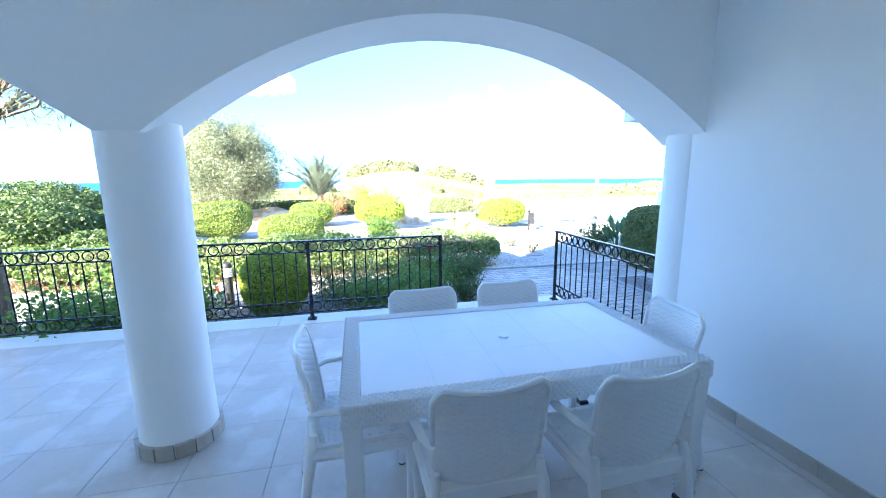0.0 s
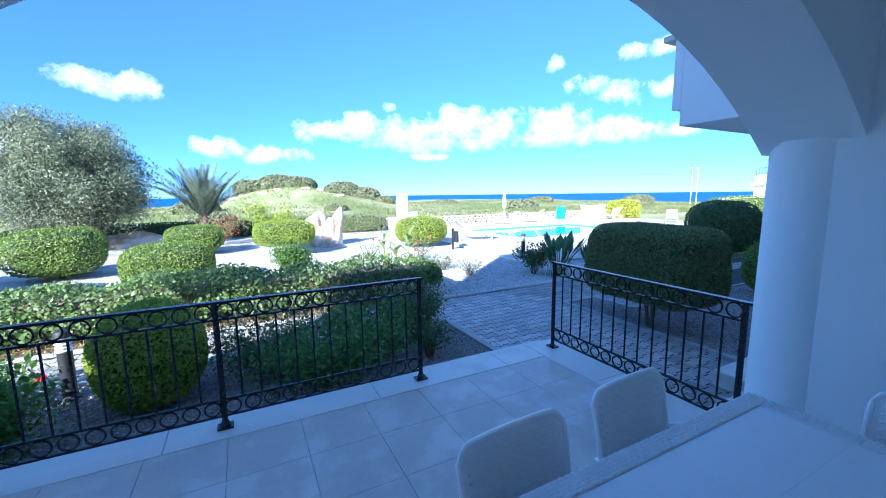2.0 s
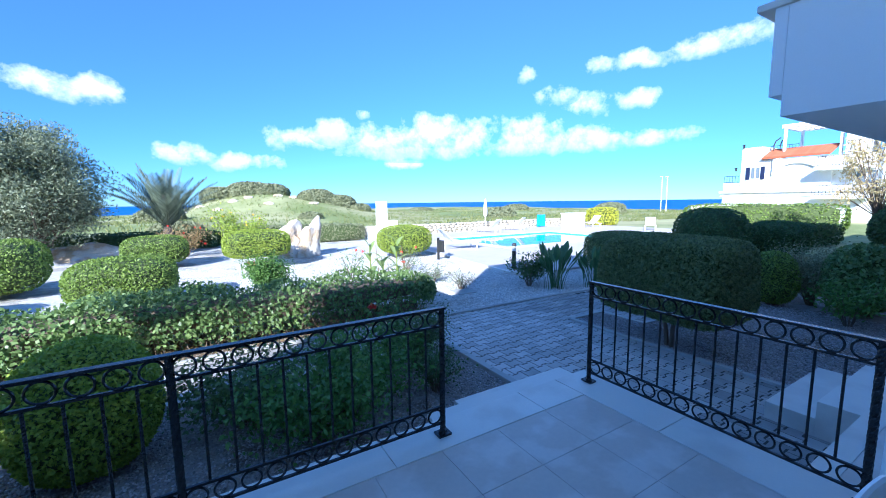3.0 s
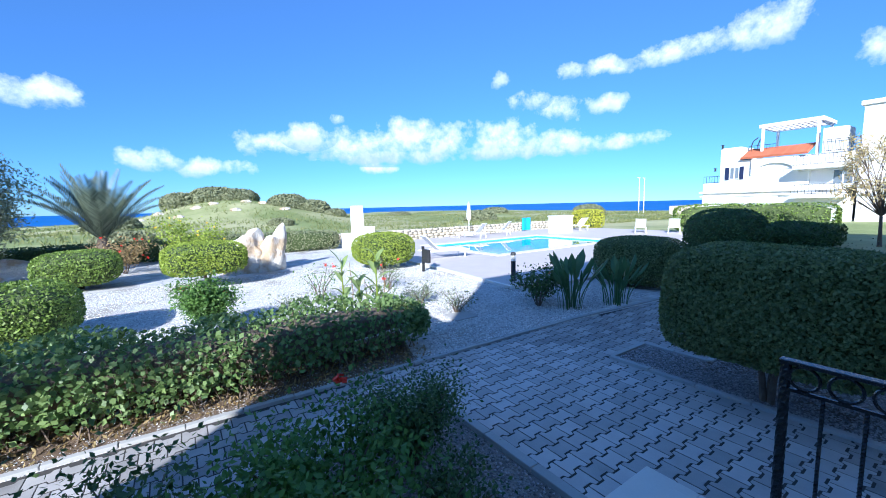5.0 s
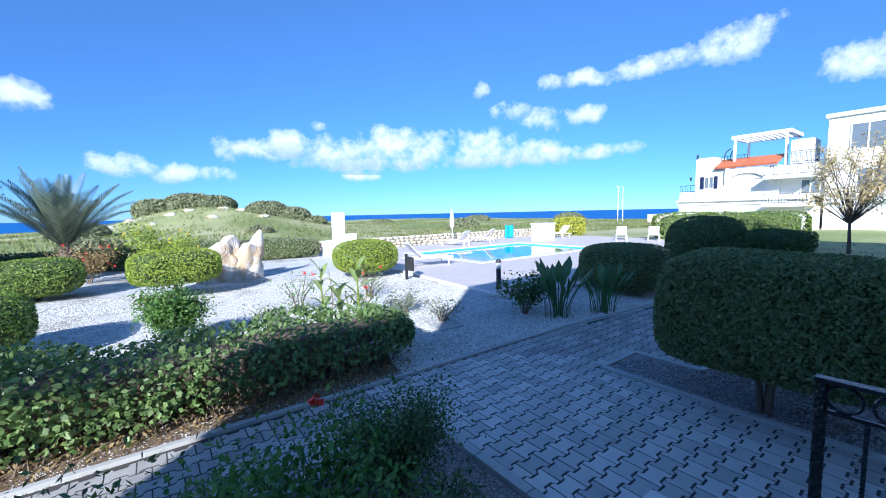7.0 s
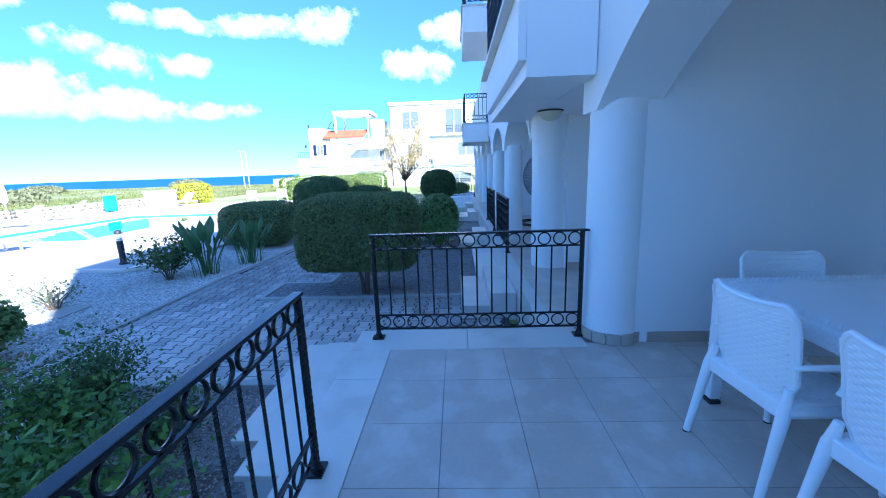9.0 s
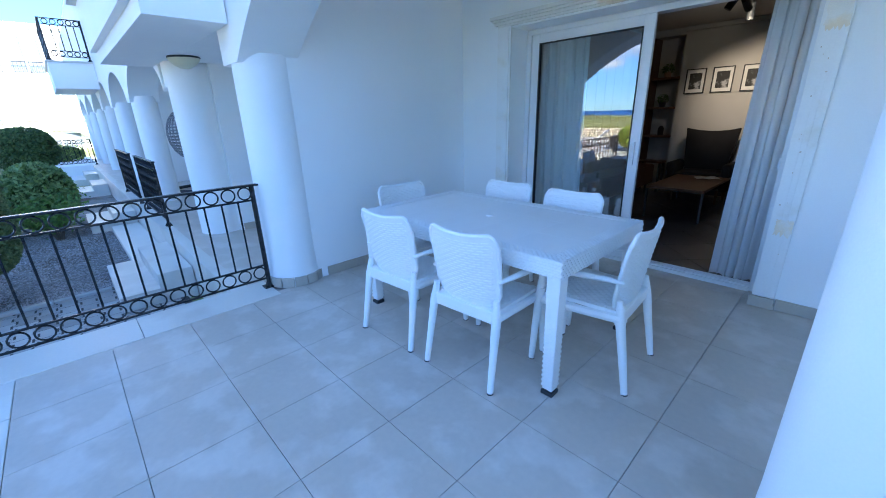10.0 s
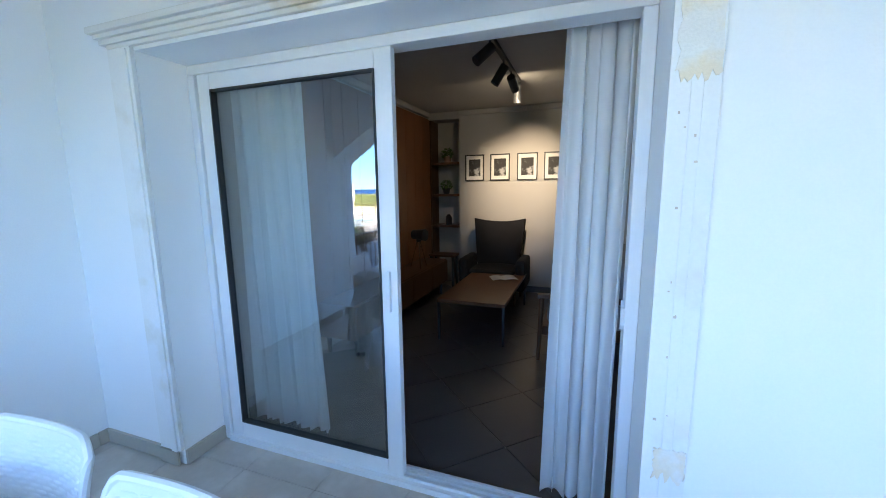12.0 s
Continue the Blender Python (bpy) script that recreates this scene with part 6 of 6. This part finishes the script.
# ---- far houses ----
def window(parent, x, y0, y1, z0, z1, name="window", shutters=False):
    """A window in a wall that faces -x."""
    bm = box(x - 0.06, x + 0.02, y0, y0 + 0.08, z0, z1)
    box(x - 0.06, x + 0.02, y1 - 0.08, y1, z0, z1, bm)
    box(x - 0.06, x + 0.02, y0 + 0.08, y1 - 0.08, z0, z0 + 0.08, bm)
    box(x - 0.06, x + 0.02, y0 + 0.08, y1 - 0.08, z1 - 0.08, z1, bm)
    box(x - 0.06, x + 0.02, (y0 + y1) / 2 - 0.05, (y0 + y1) / 2 + 0.05, z0 + 0.08, z1 - 0.08, bm)
    w = part(name, bm, FRAME, parent)
    part("pane", box(x - 0.02, x - 0.005, y0 + 0.08, y1 - 0.08, z0 + 0.08, z1 - 0.08), FAR_GLASS, w)
    if shutters:
        for a, b in ((y0 - 0.02 - (y1 - y0) * 0.36, y0 - 0.02), (y1 + 0.02, y1 + 0.02 + (y1 - y0) * 0.36)):
            part("shutter", box(x - 0.1, x - 0.002, a, b, z0, z1), BLUE, w)
    return w


FAR_GLASS = shade("far_window_glass", (0.16, 0.19, 0.22), 0.12, 0.1, 1.5)
HX = 46.0


def far_rail(parent, y0, y1, z, x=HX, h=0.85):
    bm = box(x - 0.03, x, y0, y1, z + h - 0.04, z + h)
    box(x - 0.03, x, y0, y1, z + 0.05, z + 0.09, bm)
    n = int((y1 - y0) / 0.22)
    for k in range(n + 1):
        y = y0 + (y1 - y0) * k / n
        box(x - 0.025, x - 0.005, y - 0.012, y + 0.012, z, z + h, bm)
    part("railing", bm, IRON, parent)


def side_arch(y0, y1, x, spring, rise, top, depth=0.35):
    """A wall that faces -x over a blind arch."""
    bm = arch_wall(y0, y1, 0, depth, spring, rise, top, n=16)
    bmesh.ops.transform(bm, matrix=Matrix(((0, 1, 0, x), (1, 0, 0, 0), (0, 0, 1, 0), (0, 0, 0, 1))), verts=bm.verts[:])
    return bm


h1 = thing("far_house", (0, 0, 0), 0, "white holiday house with arches, red roof and roof pergola", "house", "far houses")
part("wall", box(HX + 0.36, HX + 9, 11.9, 22.4, G - 0.3, 2.1), WALL_PAINT, h1)
for y0, y1 in ((18.1, 21.6), (14.4, 17.7)):
    part("arch", side_arch(y0, y1, HX, 0.1, 0.95, 2.1), WALL_PAINT, h1)
for y0, y1 in ((21.602, 22.4), (17.702, 18.098), (13.6, 14.398)):
    part("pier", box(HX, HX + 0.358, y0, y1, G - 0.3, 2.1), WALL_PAINT, h1)
part("ledge", box(HX - 0.25, HX + 9, 12.0, 22.65, 2.102, 2.3), WALL_PAINT, h1, bevel=0.03)
part("wall", box(HX, HX + 8, 14.2, 20.9, 2.302, 5.2), WALL_PAINT, h1)
part("wall", box(HX + 0.4, HX + 8, 11.0, 14.19, 2.302, 5.2), WALL_PAINT, h1)
part("parapet", box(HX + 0.1, HX + 6, 20.92, 22.4, 2.302, 3.15), WALL_PAINT, h1)
far_rail(h1, 20.92, 22.4, 3.15, HX + 0.2, 0.7)
part("parapet", box(HX, HX + 5, 19.2, 20.9, 5.202, 6.5), WALL_PAINT, h1)
far_rail(h1, 17.0, 19.1, 5.8, HX + 1.5, 0.8)
window(h1, HX, 19.25, 20.1, 3.4, 4.6, shutters=True)
part("arch", side_arch(14.9, 18.3, HX - 0.22, 3.7, 1.0, 5.2, 0.215), WALL_PAINT, h1)
roof = part("roof", prism([(0, 14.3), (0, 19.15), (2.4, 19.15), (2.4, 14.3)], 0, 0.1), ROOF, h1, "red clay tile roof")
roof.matrix_basis = pose(HX - 0.35, 0, 5.25, 0, -22, 0)
tile_mesh = finish("roof_tile", rod((0, 0, 0), (2.45, 0, 0), 0.085, seg=8), ROOF)
for k in range(27):
    t = part("roof_tile", tile_mesh, None, h1)
    t.matrix_basis = pose(HX - 0.37, 14.4 + k * 0.178, 5.36, 0, -22, 0)
perg = thing("pergola", (0, 0, 0), 0, "white roof pergola with open slats", "pergola")
for x in (HX + 0.9, HX + 5.0):
    part("beam", box(x, x + 0.2, 13.7, 18.2, 8.1, 8.42), WALL_PAINT, perg)
    for y in (14.0, 17.9):
        part("post", box(x, x + 0.2, y - 0.1, y + 0.1, 5.2, 8.098), WALL_PAINT, perg)
for y in (13.7, 17.98):
    part("beam", box(HX + 1.102, HX + 4.998, y, y + 0.22, 8.1, 8.42), WALL_PAINT, perg)
for k in range(9):
    part("slat", box(HX + 1.102, HX + 4.998, 14.12 + k * 0.43, 14.26 + k * 0.43, 8.14, 8.36), WALL_PAINT, perg)
for k in range(2):
    y = 18.3 + k * 0.5
    part("pole", tube([(HX + 1.2, y, 5.2), (HX + 1.2, y, 6.6), (HX + 1.2, y - 0.12, 7.0), (HX + 1.2, y - 0.5, 7.3)], 0.05, 6), DARK_GREY, perg, "dark curved roof pole")
part("tank_wall", box(HX + 0.5, HX + 3, 12.1, 13.6, 5.202, 7.3), WALL_PAINT, h1)
for z in (3.9, 1.45):
    part("balcony", box(HX - 1.4, HX + 0.35, 11.6, 15.0, z, z + 0.3), WALL_PAINT, h1)
    far_rail(h1, 11.6, 15.0, z + 0.3, HX - 1.3)
part("stair_wall", box(HX - 0.3, HX + 0.3, 11.4, 13.58, G - 0.3, 1.44), WALL_PAINT, h1)
window(h1, HX + 0.4, 11.5, 12.8, 2.5, 3.8)
far_rail(h1, 11.3, 13.5, 5.3, HX + 0.3, 1.0)
for y, z in ((20.75, 6.5), (21.3, 4.3), (16.4, 4.9)):
    lan = part("wall_lantern", box(HX - 0.16, HX - 0.002, y - 0.06, y + 0.06, z, z + 0.28), DARK_GREY, h1, "small dark wall lantern")
    part("cap", box(HX - 0.2, HX - 0.003, y - 0.1, y + 0.1, z + 0.282, z + 0.33), DARK_GREY, lan)
part("string_course", box(HX - 0.08, HX - 0.004, 12.0, 22.6, 1.75, 1.9), WALL_PAINT, h1)

h2 = thing("far_house", (0, 0, 0), 0, "white three-storey flat-roofed holiday building", "house", "far houses")
part("wall", box(HX, HX + 10, 0.5, 11.2, 1.6, 8.6), WALL_PAINT, h2)
part("wall", box(HX + 0.36, HX + 10, 0.5, 11.2, G - 0.5, 1.598), WALL_PAINT, h2)
part("cornice", box(HX - 0.2, HX + 10, 0.3, 11.4, 8.602, 8.95), WALL_PAINT, h2, bevel=0.05)
part("arch", side_arch(1.2, 5.6, HX, -0.1, 1.2, 1.598), WALL_PAINT, h2)
part("pier", box(HX, HX + 0.358, 5.602, 11.2, G - 0.5, 1.598), WALL_PAINT, h2)
part("ledge", box(HX - 0.25, HX - 0.002, 0.5, 11.2, 1.65, 1.85), WALL_PAINT, h2)
part("ledge", box(HX - 0.5, HX - 0.002, 0.8, 6.4, 5.15, 5.35), WALL_PAINT, h2)
part("parapet", box(HX - 0.5, HX - 0.002, 0.8, 6.4, 1.852, 2.7), WALL_PAINT, h2)
far_rail(h2, 0.9, 6.3, 5.35, HX - 0.4)
window(h2, HX, 7.9, 9.9, 5.9, 7.95)
window(h2, HX, 2.9, 4.95, 5.36, 8.1)
window(h2, HX, 1.6, 3.6, 2.8, 4.4)
window(h2, HX, 7.6, 9.4, 2.8, 4.4)
window(h2, HX + 0.36, 2.0, 4.8, -0.4, 0.9)
low = thing("boundary_wall", (0, 0, 0), 0, "pale wall in the distance", "wall", kind="structure")
part("wall", box(56, 70, 30, 30.4, G - 0.3, 0.75), WALL_STONE, low)

# ---- things on the terrace ----
vent = thing("wall_vent", (-0.93, YB, 0.49), 0, "round white slatted vent in the wall", "vent")
bm = ring((0, 0.006, 0), (0, 1, 0), 0.082, 0.007, seg=36)
part("frame", bm, FRAME, vent, smooth=True)
part("backing", rod((0, 0.001, 0), (0, 0.004, 0), 0.08, seg=36), SKIRT, vent)
for k in range(11):
    z = -0.068 + k * 0.0136
    w = math.sqrt(0.08 ** 2 - z * z)
    part("slat", box(-w, w, 0.004, 0.011, z - 0.0035, z + 0.0035), FRAME, vent)

gas = thing("gas_bottle", (-1.64, -0.16, 0.02), 0, "worn blue gas bottle with regulator on marble ledge", "gas bottle")
part("body", lathe([(0.10, 0.03), (0.138, 0.05), (0.15, 0.09), (0.152, 0.20), (0.15, 0.34), (0.135, 0.40), (0.10, 0.435), (0.03, 0.45)], 36), GAS_BLUE, gas, smooth=True)
part("foot_ring", lathe([(0.128, 0.0), (0.135, 0.005), (0.132, 0.055), (0.125, 0.055), (0.12, 0.0)], 36), GAS_BLUE, gas, smooth=True)
part("weld_seam", ring((0, 0, 0.21), (0, 0, 1), 0.152, 0.003, seg=36, sides=5), GAS_BLUE, gas)
for a in (0.5, 2.6, 4.7):
    bm = bmesh.new()
    pts = [(0.115 * math.cos(a + t), 0.115 * math.sin(a + t)) for t in (-0.45, -0.22, 0, 0.22, 0.45)]
    prism(pts + [(x * 0.95, y * 0.95) for x, y in pts[::-1]], 0.40, 0.535, bm)
    part("collar_plate", bm, GAS_BLUE, gas)
part("collar_ring", ring((0, 0, 0.535), (0, 0, 1), 0.112, 0.011, seg=32), GAS_BLUE, gas, smooth=True)
part("valve", lathe([(0.02, 0.44), (0.02, 0.49), (0.03, 0.495), (0.03, 0.51)], 14), BRASS, gas)
part("regulator", lathe([(0.03, 0.51), (0.058, 0.525), (0.058, 0.54), (0.03, 0.56), (0.018, 0.575)], 20), DARK_GREY, gas, smooth=True)
hose = [Vector(q) for q in ((-0.03, 0.04, 0.53), (-0.07, 0.11, 0.52), (-0.09, 0.165, 0.42), (-0.085, 0.175, 0.22), (-0.09, 0.18, 0.06), (-0.12, 0.185, 0.02), (-0.17, 0.16, 0.035), (-0.2, 0.10, 0.10), (-0.205, 0.0, 0.17), (-0.2, -0.18, 0.19))]
line = []
for k in range(len(hose) - 1):
    a, b, c, d = hose[max(k - 1, 0)], hose[k], hose[k + 1], hose[min(k + 2, len(hose) - 1)]
    for j in range(6):
        t = j / 6
        line.append(0.5 * (2 * b + (c - a) * t + (2 * a - 5 * b + 4 * c - d) * t * t + (3 * b - a - 3 * c + d) * t ** 3))
part("hose", tube(line, 0.0105, 8), HOSE, gas, smooth=True)

# curtains
def curtain(x0, x1, y, z0, z1, folds, amp, label, lean=0.0):
    ob = thing("curtain", ((x0 + x1) / 2, y, 0), 0, label, "curtain", "door curtains")
    w = x1 - x0
    bm, rows = bmesh.new(), []
    n = folds * 10
    for k in range(n + 1):
        u = k / n
        col = []
        for j in range(9):
            v = j / 8
            x = (u - 0.5) * w * (1 + 0.05 * v) + 0.012 * math.sin(u * 31 + v * 2) + lean * v
            yy = amp * math.sin(u * folds * 6.283 + 0.7 * math.sin(u * 9) + 0.35 * v) * (0.6 + 0.4 * v) + 0.012 * math.sin(u * 17 + v * 3)
            col.append(bm.verts.new((x, yy, z1 + (z0 - z1) * v)))
        rows.append(col)
    for a, b in zip(rows, rows[1:]):
        for j in range(8):
            bm.faces.new((a[j], b[j], b[j + 1], a[j + 1]))
    part("fabric", bm, CURTAIN, ob, smooth=True)
    return ob


curtain(-0.34, -0.06, 0.0, 0.02, 2.15, 6, 0.02, "sheer white curtain drawn to the side in folds", 0.03)
curtain(1.30, 1.82, -0.03, 0.03, 2.13, 9, 0.022, "sheer white curtain hanging behind the glass", -0.04)

# ---- furniture of the room ----
for k, x in enumerate((1.363, 0.991, 0.607, 0.24)):
    pf_ = thing("framed_picture", (x, RY, 1.79), 0, "black framed black-and-white picture with pale mount", "picture", "pictures in a row")
    w, h = 0.14, 0.185
    bm = box(-w, -w + 0.014, 0.003, 0.025, -h, h)
    box(w - 0.014, w, 0.003, 0.025, -h, h, bm)
    box(-w + 0.014, w - 0.014, 0.003, 0.025, -h, -h + 0.014, bm)
    box(-w + 0.014, w - 0.014, 0.003, 0.025, h - 0.014, h, bm)
    part("frame", bm, DARK_GREY, pf_)
    part("mount", box(-w + 0.014, w - 0.014, 0.003, 0.010, -h + 0.014, h - 0.014), PAPER, pf_)
    part("print", box(-0.085, 0.085, 0.0102, 0.013, -0.12, 0.12), PRINT, pf_)

shelf = thing("wall_shelves", (1.82, RY - 0.15, 0), 0, "dark wooden shelves in a wall niche", "shelves")
for z in (1.87, 1.40, 0.93):
    part("shelf", box(-0.218, 0.218, -0.145, 0.148, z - 0.02, z + 0.015), WOOD, shelf)
part("side_panel", box(0.221, 0.277, -0.145, 0.152, 0.0, 2.498), WOOD, shelf)
panel = thing("wood_wall_panel", (2.09, -2.1, 0), 0, "tall warm wood wall panel", "wall panel")
for k in range(11):
    part("slat", box(-0.045, 0.005, -1.65 + k * 0.28, -1.65 + k * 0.28 + 0.274, 0.4, 2.5), WOOD_WARM, panel)
bench = thing("media_cabinet", (1.88, -2.2, 0), 0, "low walnut media cabinet along the wall", "cabinet")
part("body", box(-0.2, 0.2, -1.2, 1.2, 0.18, 0.5), WOOD, bench, bevel=0.006)
for k in range(4):
    part("door", box(-0.222, -0.202, -1.19 + k * 0.6, -0.60 + k * 0.6, 0.19, 0.49), WOOD, bench)
for y in (-1.1, 1.1):
    for x in (-0.15, 0.15):
        part("leg", rod((x, y, 0), (x, y, 0.18), 0.018, 0.025, 8), DARK_GREY, bench)
tl = thing("tripod_lamp", (1.82, -2.75, 0.5), 0, "small black spotlight lamp on a wooden tripod", "lamp")
part("head", rod((-0.10, 0.02, 0.42), (0.08, -0.02, 0.42), 0.075, 0.06, 18), DARK_GREY, tl)
for k in range(3):
    a = k * 2.094
    part("leg", rod((0.02 * math.cos(a), 0.02 * math.sin(a), 0.34), (0.12 * math.cos(a), 0.12 * math.sin(a), 0.0), 0.008, 0.006, 6), WOOD, tl)
part("bracket", rod((0, 0, 0.33), (0, 0, 0.37), 0.03, seg=12), DARK_GREY, tl)
for k, (z, x, kind_) in enumerate(((1.885, 1.82, 0), (1.415, 1.84, 1))):
    pot = thing("potted_plant", (x, RY - 0.1, z), 0, "small plant in a clay pot on a shelf", "potted plant")
    part("pot", lathe([(0.045, 0), (0.06, 0.09), (0.055, 0.09), (0.05, 0.08)], 16), TERRACOTTA if k == 0 else DARK_GREY, pot)
    rg = np.random.default_rng(k + 5)
    q, nn = shell_points(rg, 180, (0.08, 0.08, 0.07), 2.2, 0.02)
    v, f = leaves(rg, q + np.array([0, 0, 0.13]), nn, 0.04, 0.02)
    part("foliage", raw_mesh("foliage", v, f, L_DARK), None, pot)
ln = thing("small_lantern", (1.80, RY - 0.08, 0.945), 0, "small black lantern on a shelf", "lantern")
part("body", lathe([(0.05, 0), (0.05, 0.12), (0.02, 0.16)], 6), DARK_GREY, ln)
st = thing("side_table", (1.80, RY + 0.15, 0), 0, "small dark side table under the shelves", "side table")
part("tabletop", box(-0.2, 0.2, -0.13, 0.13, 0.5, 0.53), WOOD, st)
for sx in (-0.17, 0.17):
    for sy in (-0.1, 0.1):
        part("leg", box(sx - 0.015, sx + 0.015, sy - 0.015, sy + 0.015, 0, 0.5), DARK_GREY, st)

coffee = thing("coffee_table", (0.84, -2.42, 0), 0, "walnut coffee table with thin black metal legs", "coffee table")
part("tabletop", box(-0.34, 0.34, -0.72, 0.72, 0.385, 0.42), WOOD_TABLE, coffee, bevel=0.003)
for sx in (-0.325, 0.325):
    for sy in (-0.70, 0.70):
        part("leg", box(sx - 0.012, sx + 0.012, sy - 0.012, sy + 0.012, 0, 0.384), DARK_GREY, coffee)
mag = thing("magazine", (0.72, -2.75, 0.421), 25, "open magazine on the coffee table", "magazine")
part("page", sheet(lambda u, v: (Vector(((u - 0.5) * 0.3, (v - 0.5) * 0.22, 0.006 + 0.012 * abs(math.sin(u * 6.28)))), Vector((0, 0, 1))), 10, 2, 0.003), PAPER, mag)

arm = thing("wing_armchair", (0.93, -3.3, 0), 0, "black fabric wing armchair in the corner", "armchair")
part("seat", box(-0.3, 0.3, -0.25, 0.33, 0.22, 0.46), FABRIC_DARK, arm, bevel=0.04)
part("backrest", sheet(lambda u, v: (Vector(((2 * u - 1) * (0.27 + 0.08 * v), -0.24 - 0.10 * v + 0.10 * (2 * u - 1) ** 2, 0.3 + 0.78 * v - 0.05 * (1 - (2 * u - 1) ** 2) * v)), Vector((0, 1, 0.15)).normalized()), 10, 8, 0.12), FABRIC_DARK, arm, smooth=True)
for s in (-1, 1):
    part("armrest", box(s * 0.37 - 0.06, s * 0.37 + 0.06, -0.22, 0.33, 0.2, 0.6), FABRIC_DARK, arm, bevel=0.04)
    for y in (-0.2, 0.28):
        part("leg", rod((s * 0.3, y, 0), (s * 0.3, y, 0.21), 0.015, 0.025, 8), WOOD, arm)
sofa = thing("sofa", (-0.25, -2.32, 0), 0, "grey fabric sofa with a wooden frame", "sofa")
part("seat_cushion", box(-0.45, 0.36, -0.78, 0.72, 0.30, 0.50), FABRIC_GREY, sofa, bevel=0.05)
part("back_cushion", box(-0.55, -0.2, -0.78, 0.72, 0.5, 0.85), FABRIC_GREY, sofa, bevel=0.05)
for y in (-0.85, 0.78):
    part("armrest", box(-0.5, 0.44, y - 0.03, y + 0.03, 0.56, 0.60), WOOD, sofa, bevel=0.01)
    for x in (-0.45, 0.42):
        part("leg", rod((x, y, 0.0), (x - 0.02, y, 0.56), 0.016, 0.024, 10), WOOD, sofa)
part("frame", box(-0.5, 0.4, -0.80, 0.74, 0.22, 0.298), WOOD, sofa)

track = thing("track_light", (0.525, -1.7, 2.598), 0, "black ceiling track with four spot heads", "track light")
part("rail", box(-0.018, 0.018, -0.75, 0.72, -0.035, -0.001), DARK_GREY, track)
HEADS = [(0.55, (0.45, 0.35, -0.5)), (0.05, (0.35, 0.1, -0.6)), (-0.3, (-0.1, -0.75, -0.42)), (-0.65, (0.0, -0.05, -1.0))]
for y, d in HEADS:
    d = Vector(d).normalized()
    p0 = Vector((0, y, -0.10))
    h = part("spot_head", rod(p0 - d * 0.02, p0 + d * 0.15, 0.038, seg=18), DARK_GREY, track, smooth=True)
    part("stem", rod((0, y, -0.035), (0, y, -0.11), 0.008, seg=8), DARK_GREY, h)
    if y == -0.3:
        part("lit_lens", rod(p0 + d * 0.1505, p0 + d * 0.152, 0.03, seg=18), glow("lamp_lens", (1.0, 0.85, 0.6), 30.0), h)
sp = new("spot_beam", bpy.data.lights.new("spot_beam", "SPOT"))
sp.data.energy, sp.data.color, sp.data.spot_size, sp.data.spot_blend, sp.data.shadow_soft_size = 17.0, (1.0, 0.80, 0.55), radians(56), 1.0, 0.03
sp.matrix_world = look((0.45, -2.14, 2.36), (0.66, RY, 1.55))

# ---- floor tiles, one by one ----
floor = thing("floor", (0, 0, 0), 0, "large beige-grey porcelain terrace tiles", "floor", kind="structure")
TX, TY, X0, Y0 = 0.4585, 0.4455, 0.6065, 3.035


def tile_mesh_of(w, h):
    return finish("floor_tile", box(-w / 2 + 0.0016, w / 2 - 0.0016, -h / 2 + 0.0016, h / 2 - 0.0016, -0.011, 0.0), TILE)


tile_cache = {}
for i in range(-12, 5):
    for j in range(-7, 4):
        x0, x1, y0, y1 = X0 + i * TX, X0 + (i + 1) * TX, Y0 + j * TY, Y0 + (j + 1) * TY
        x0, x1, y0, y1 = max(x0, -4.6), min(x1, 2.44 if y0 > 2.7 else XW), max(y0, 0.08), min(y1, 4.371)
        if x1 - x0 < 0.03 or y1 - y0 < 0.03:
            continue
        key = (round(x1 - x0, 3), round(y1 - y0, 3))
        if key not in tile_cache:
            tile_cache[key] = tile_mesh_of(*key)
        t = part("floor_tile", tile_cache[key], None, floor)
        t.location = ((x0 + x1) / 2, (y0 + y1) / 2, 0)
side = 0.46
rt = finish("floor_tile", box(-side / 2 + 0.003, side / 2 - 0.003, -side / 2 + 0.003, side / 2 - 0.003, -0.011, 0.0), TILE_DARK)
c45 = math.sqrt(0.5)
for i in range(-14, 15):
    for j in range(-14, 15):
        x, y = 0.54 + (i - j) * side * c45, -0.93 + (i + j) * side * c45
        if -0.8 < x < 2.0 and RY < y < -0.27:
            t = part("floor_tile", rt, None, room_floor)
            t.matrix_basis = pose(x, y, 0, 0, 0, 45)
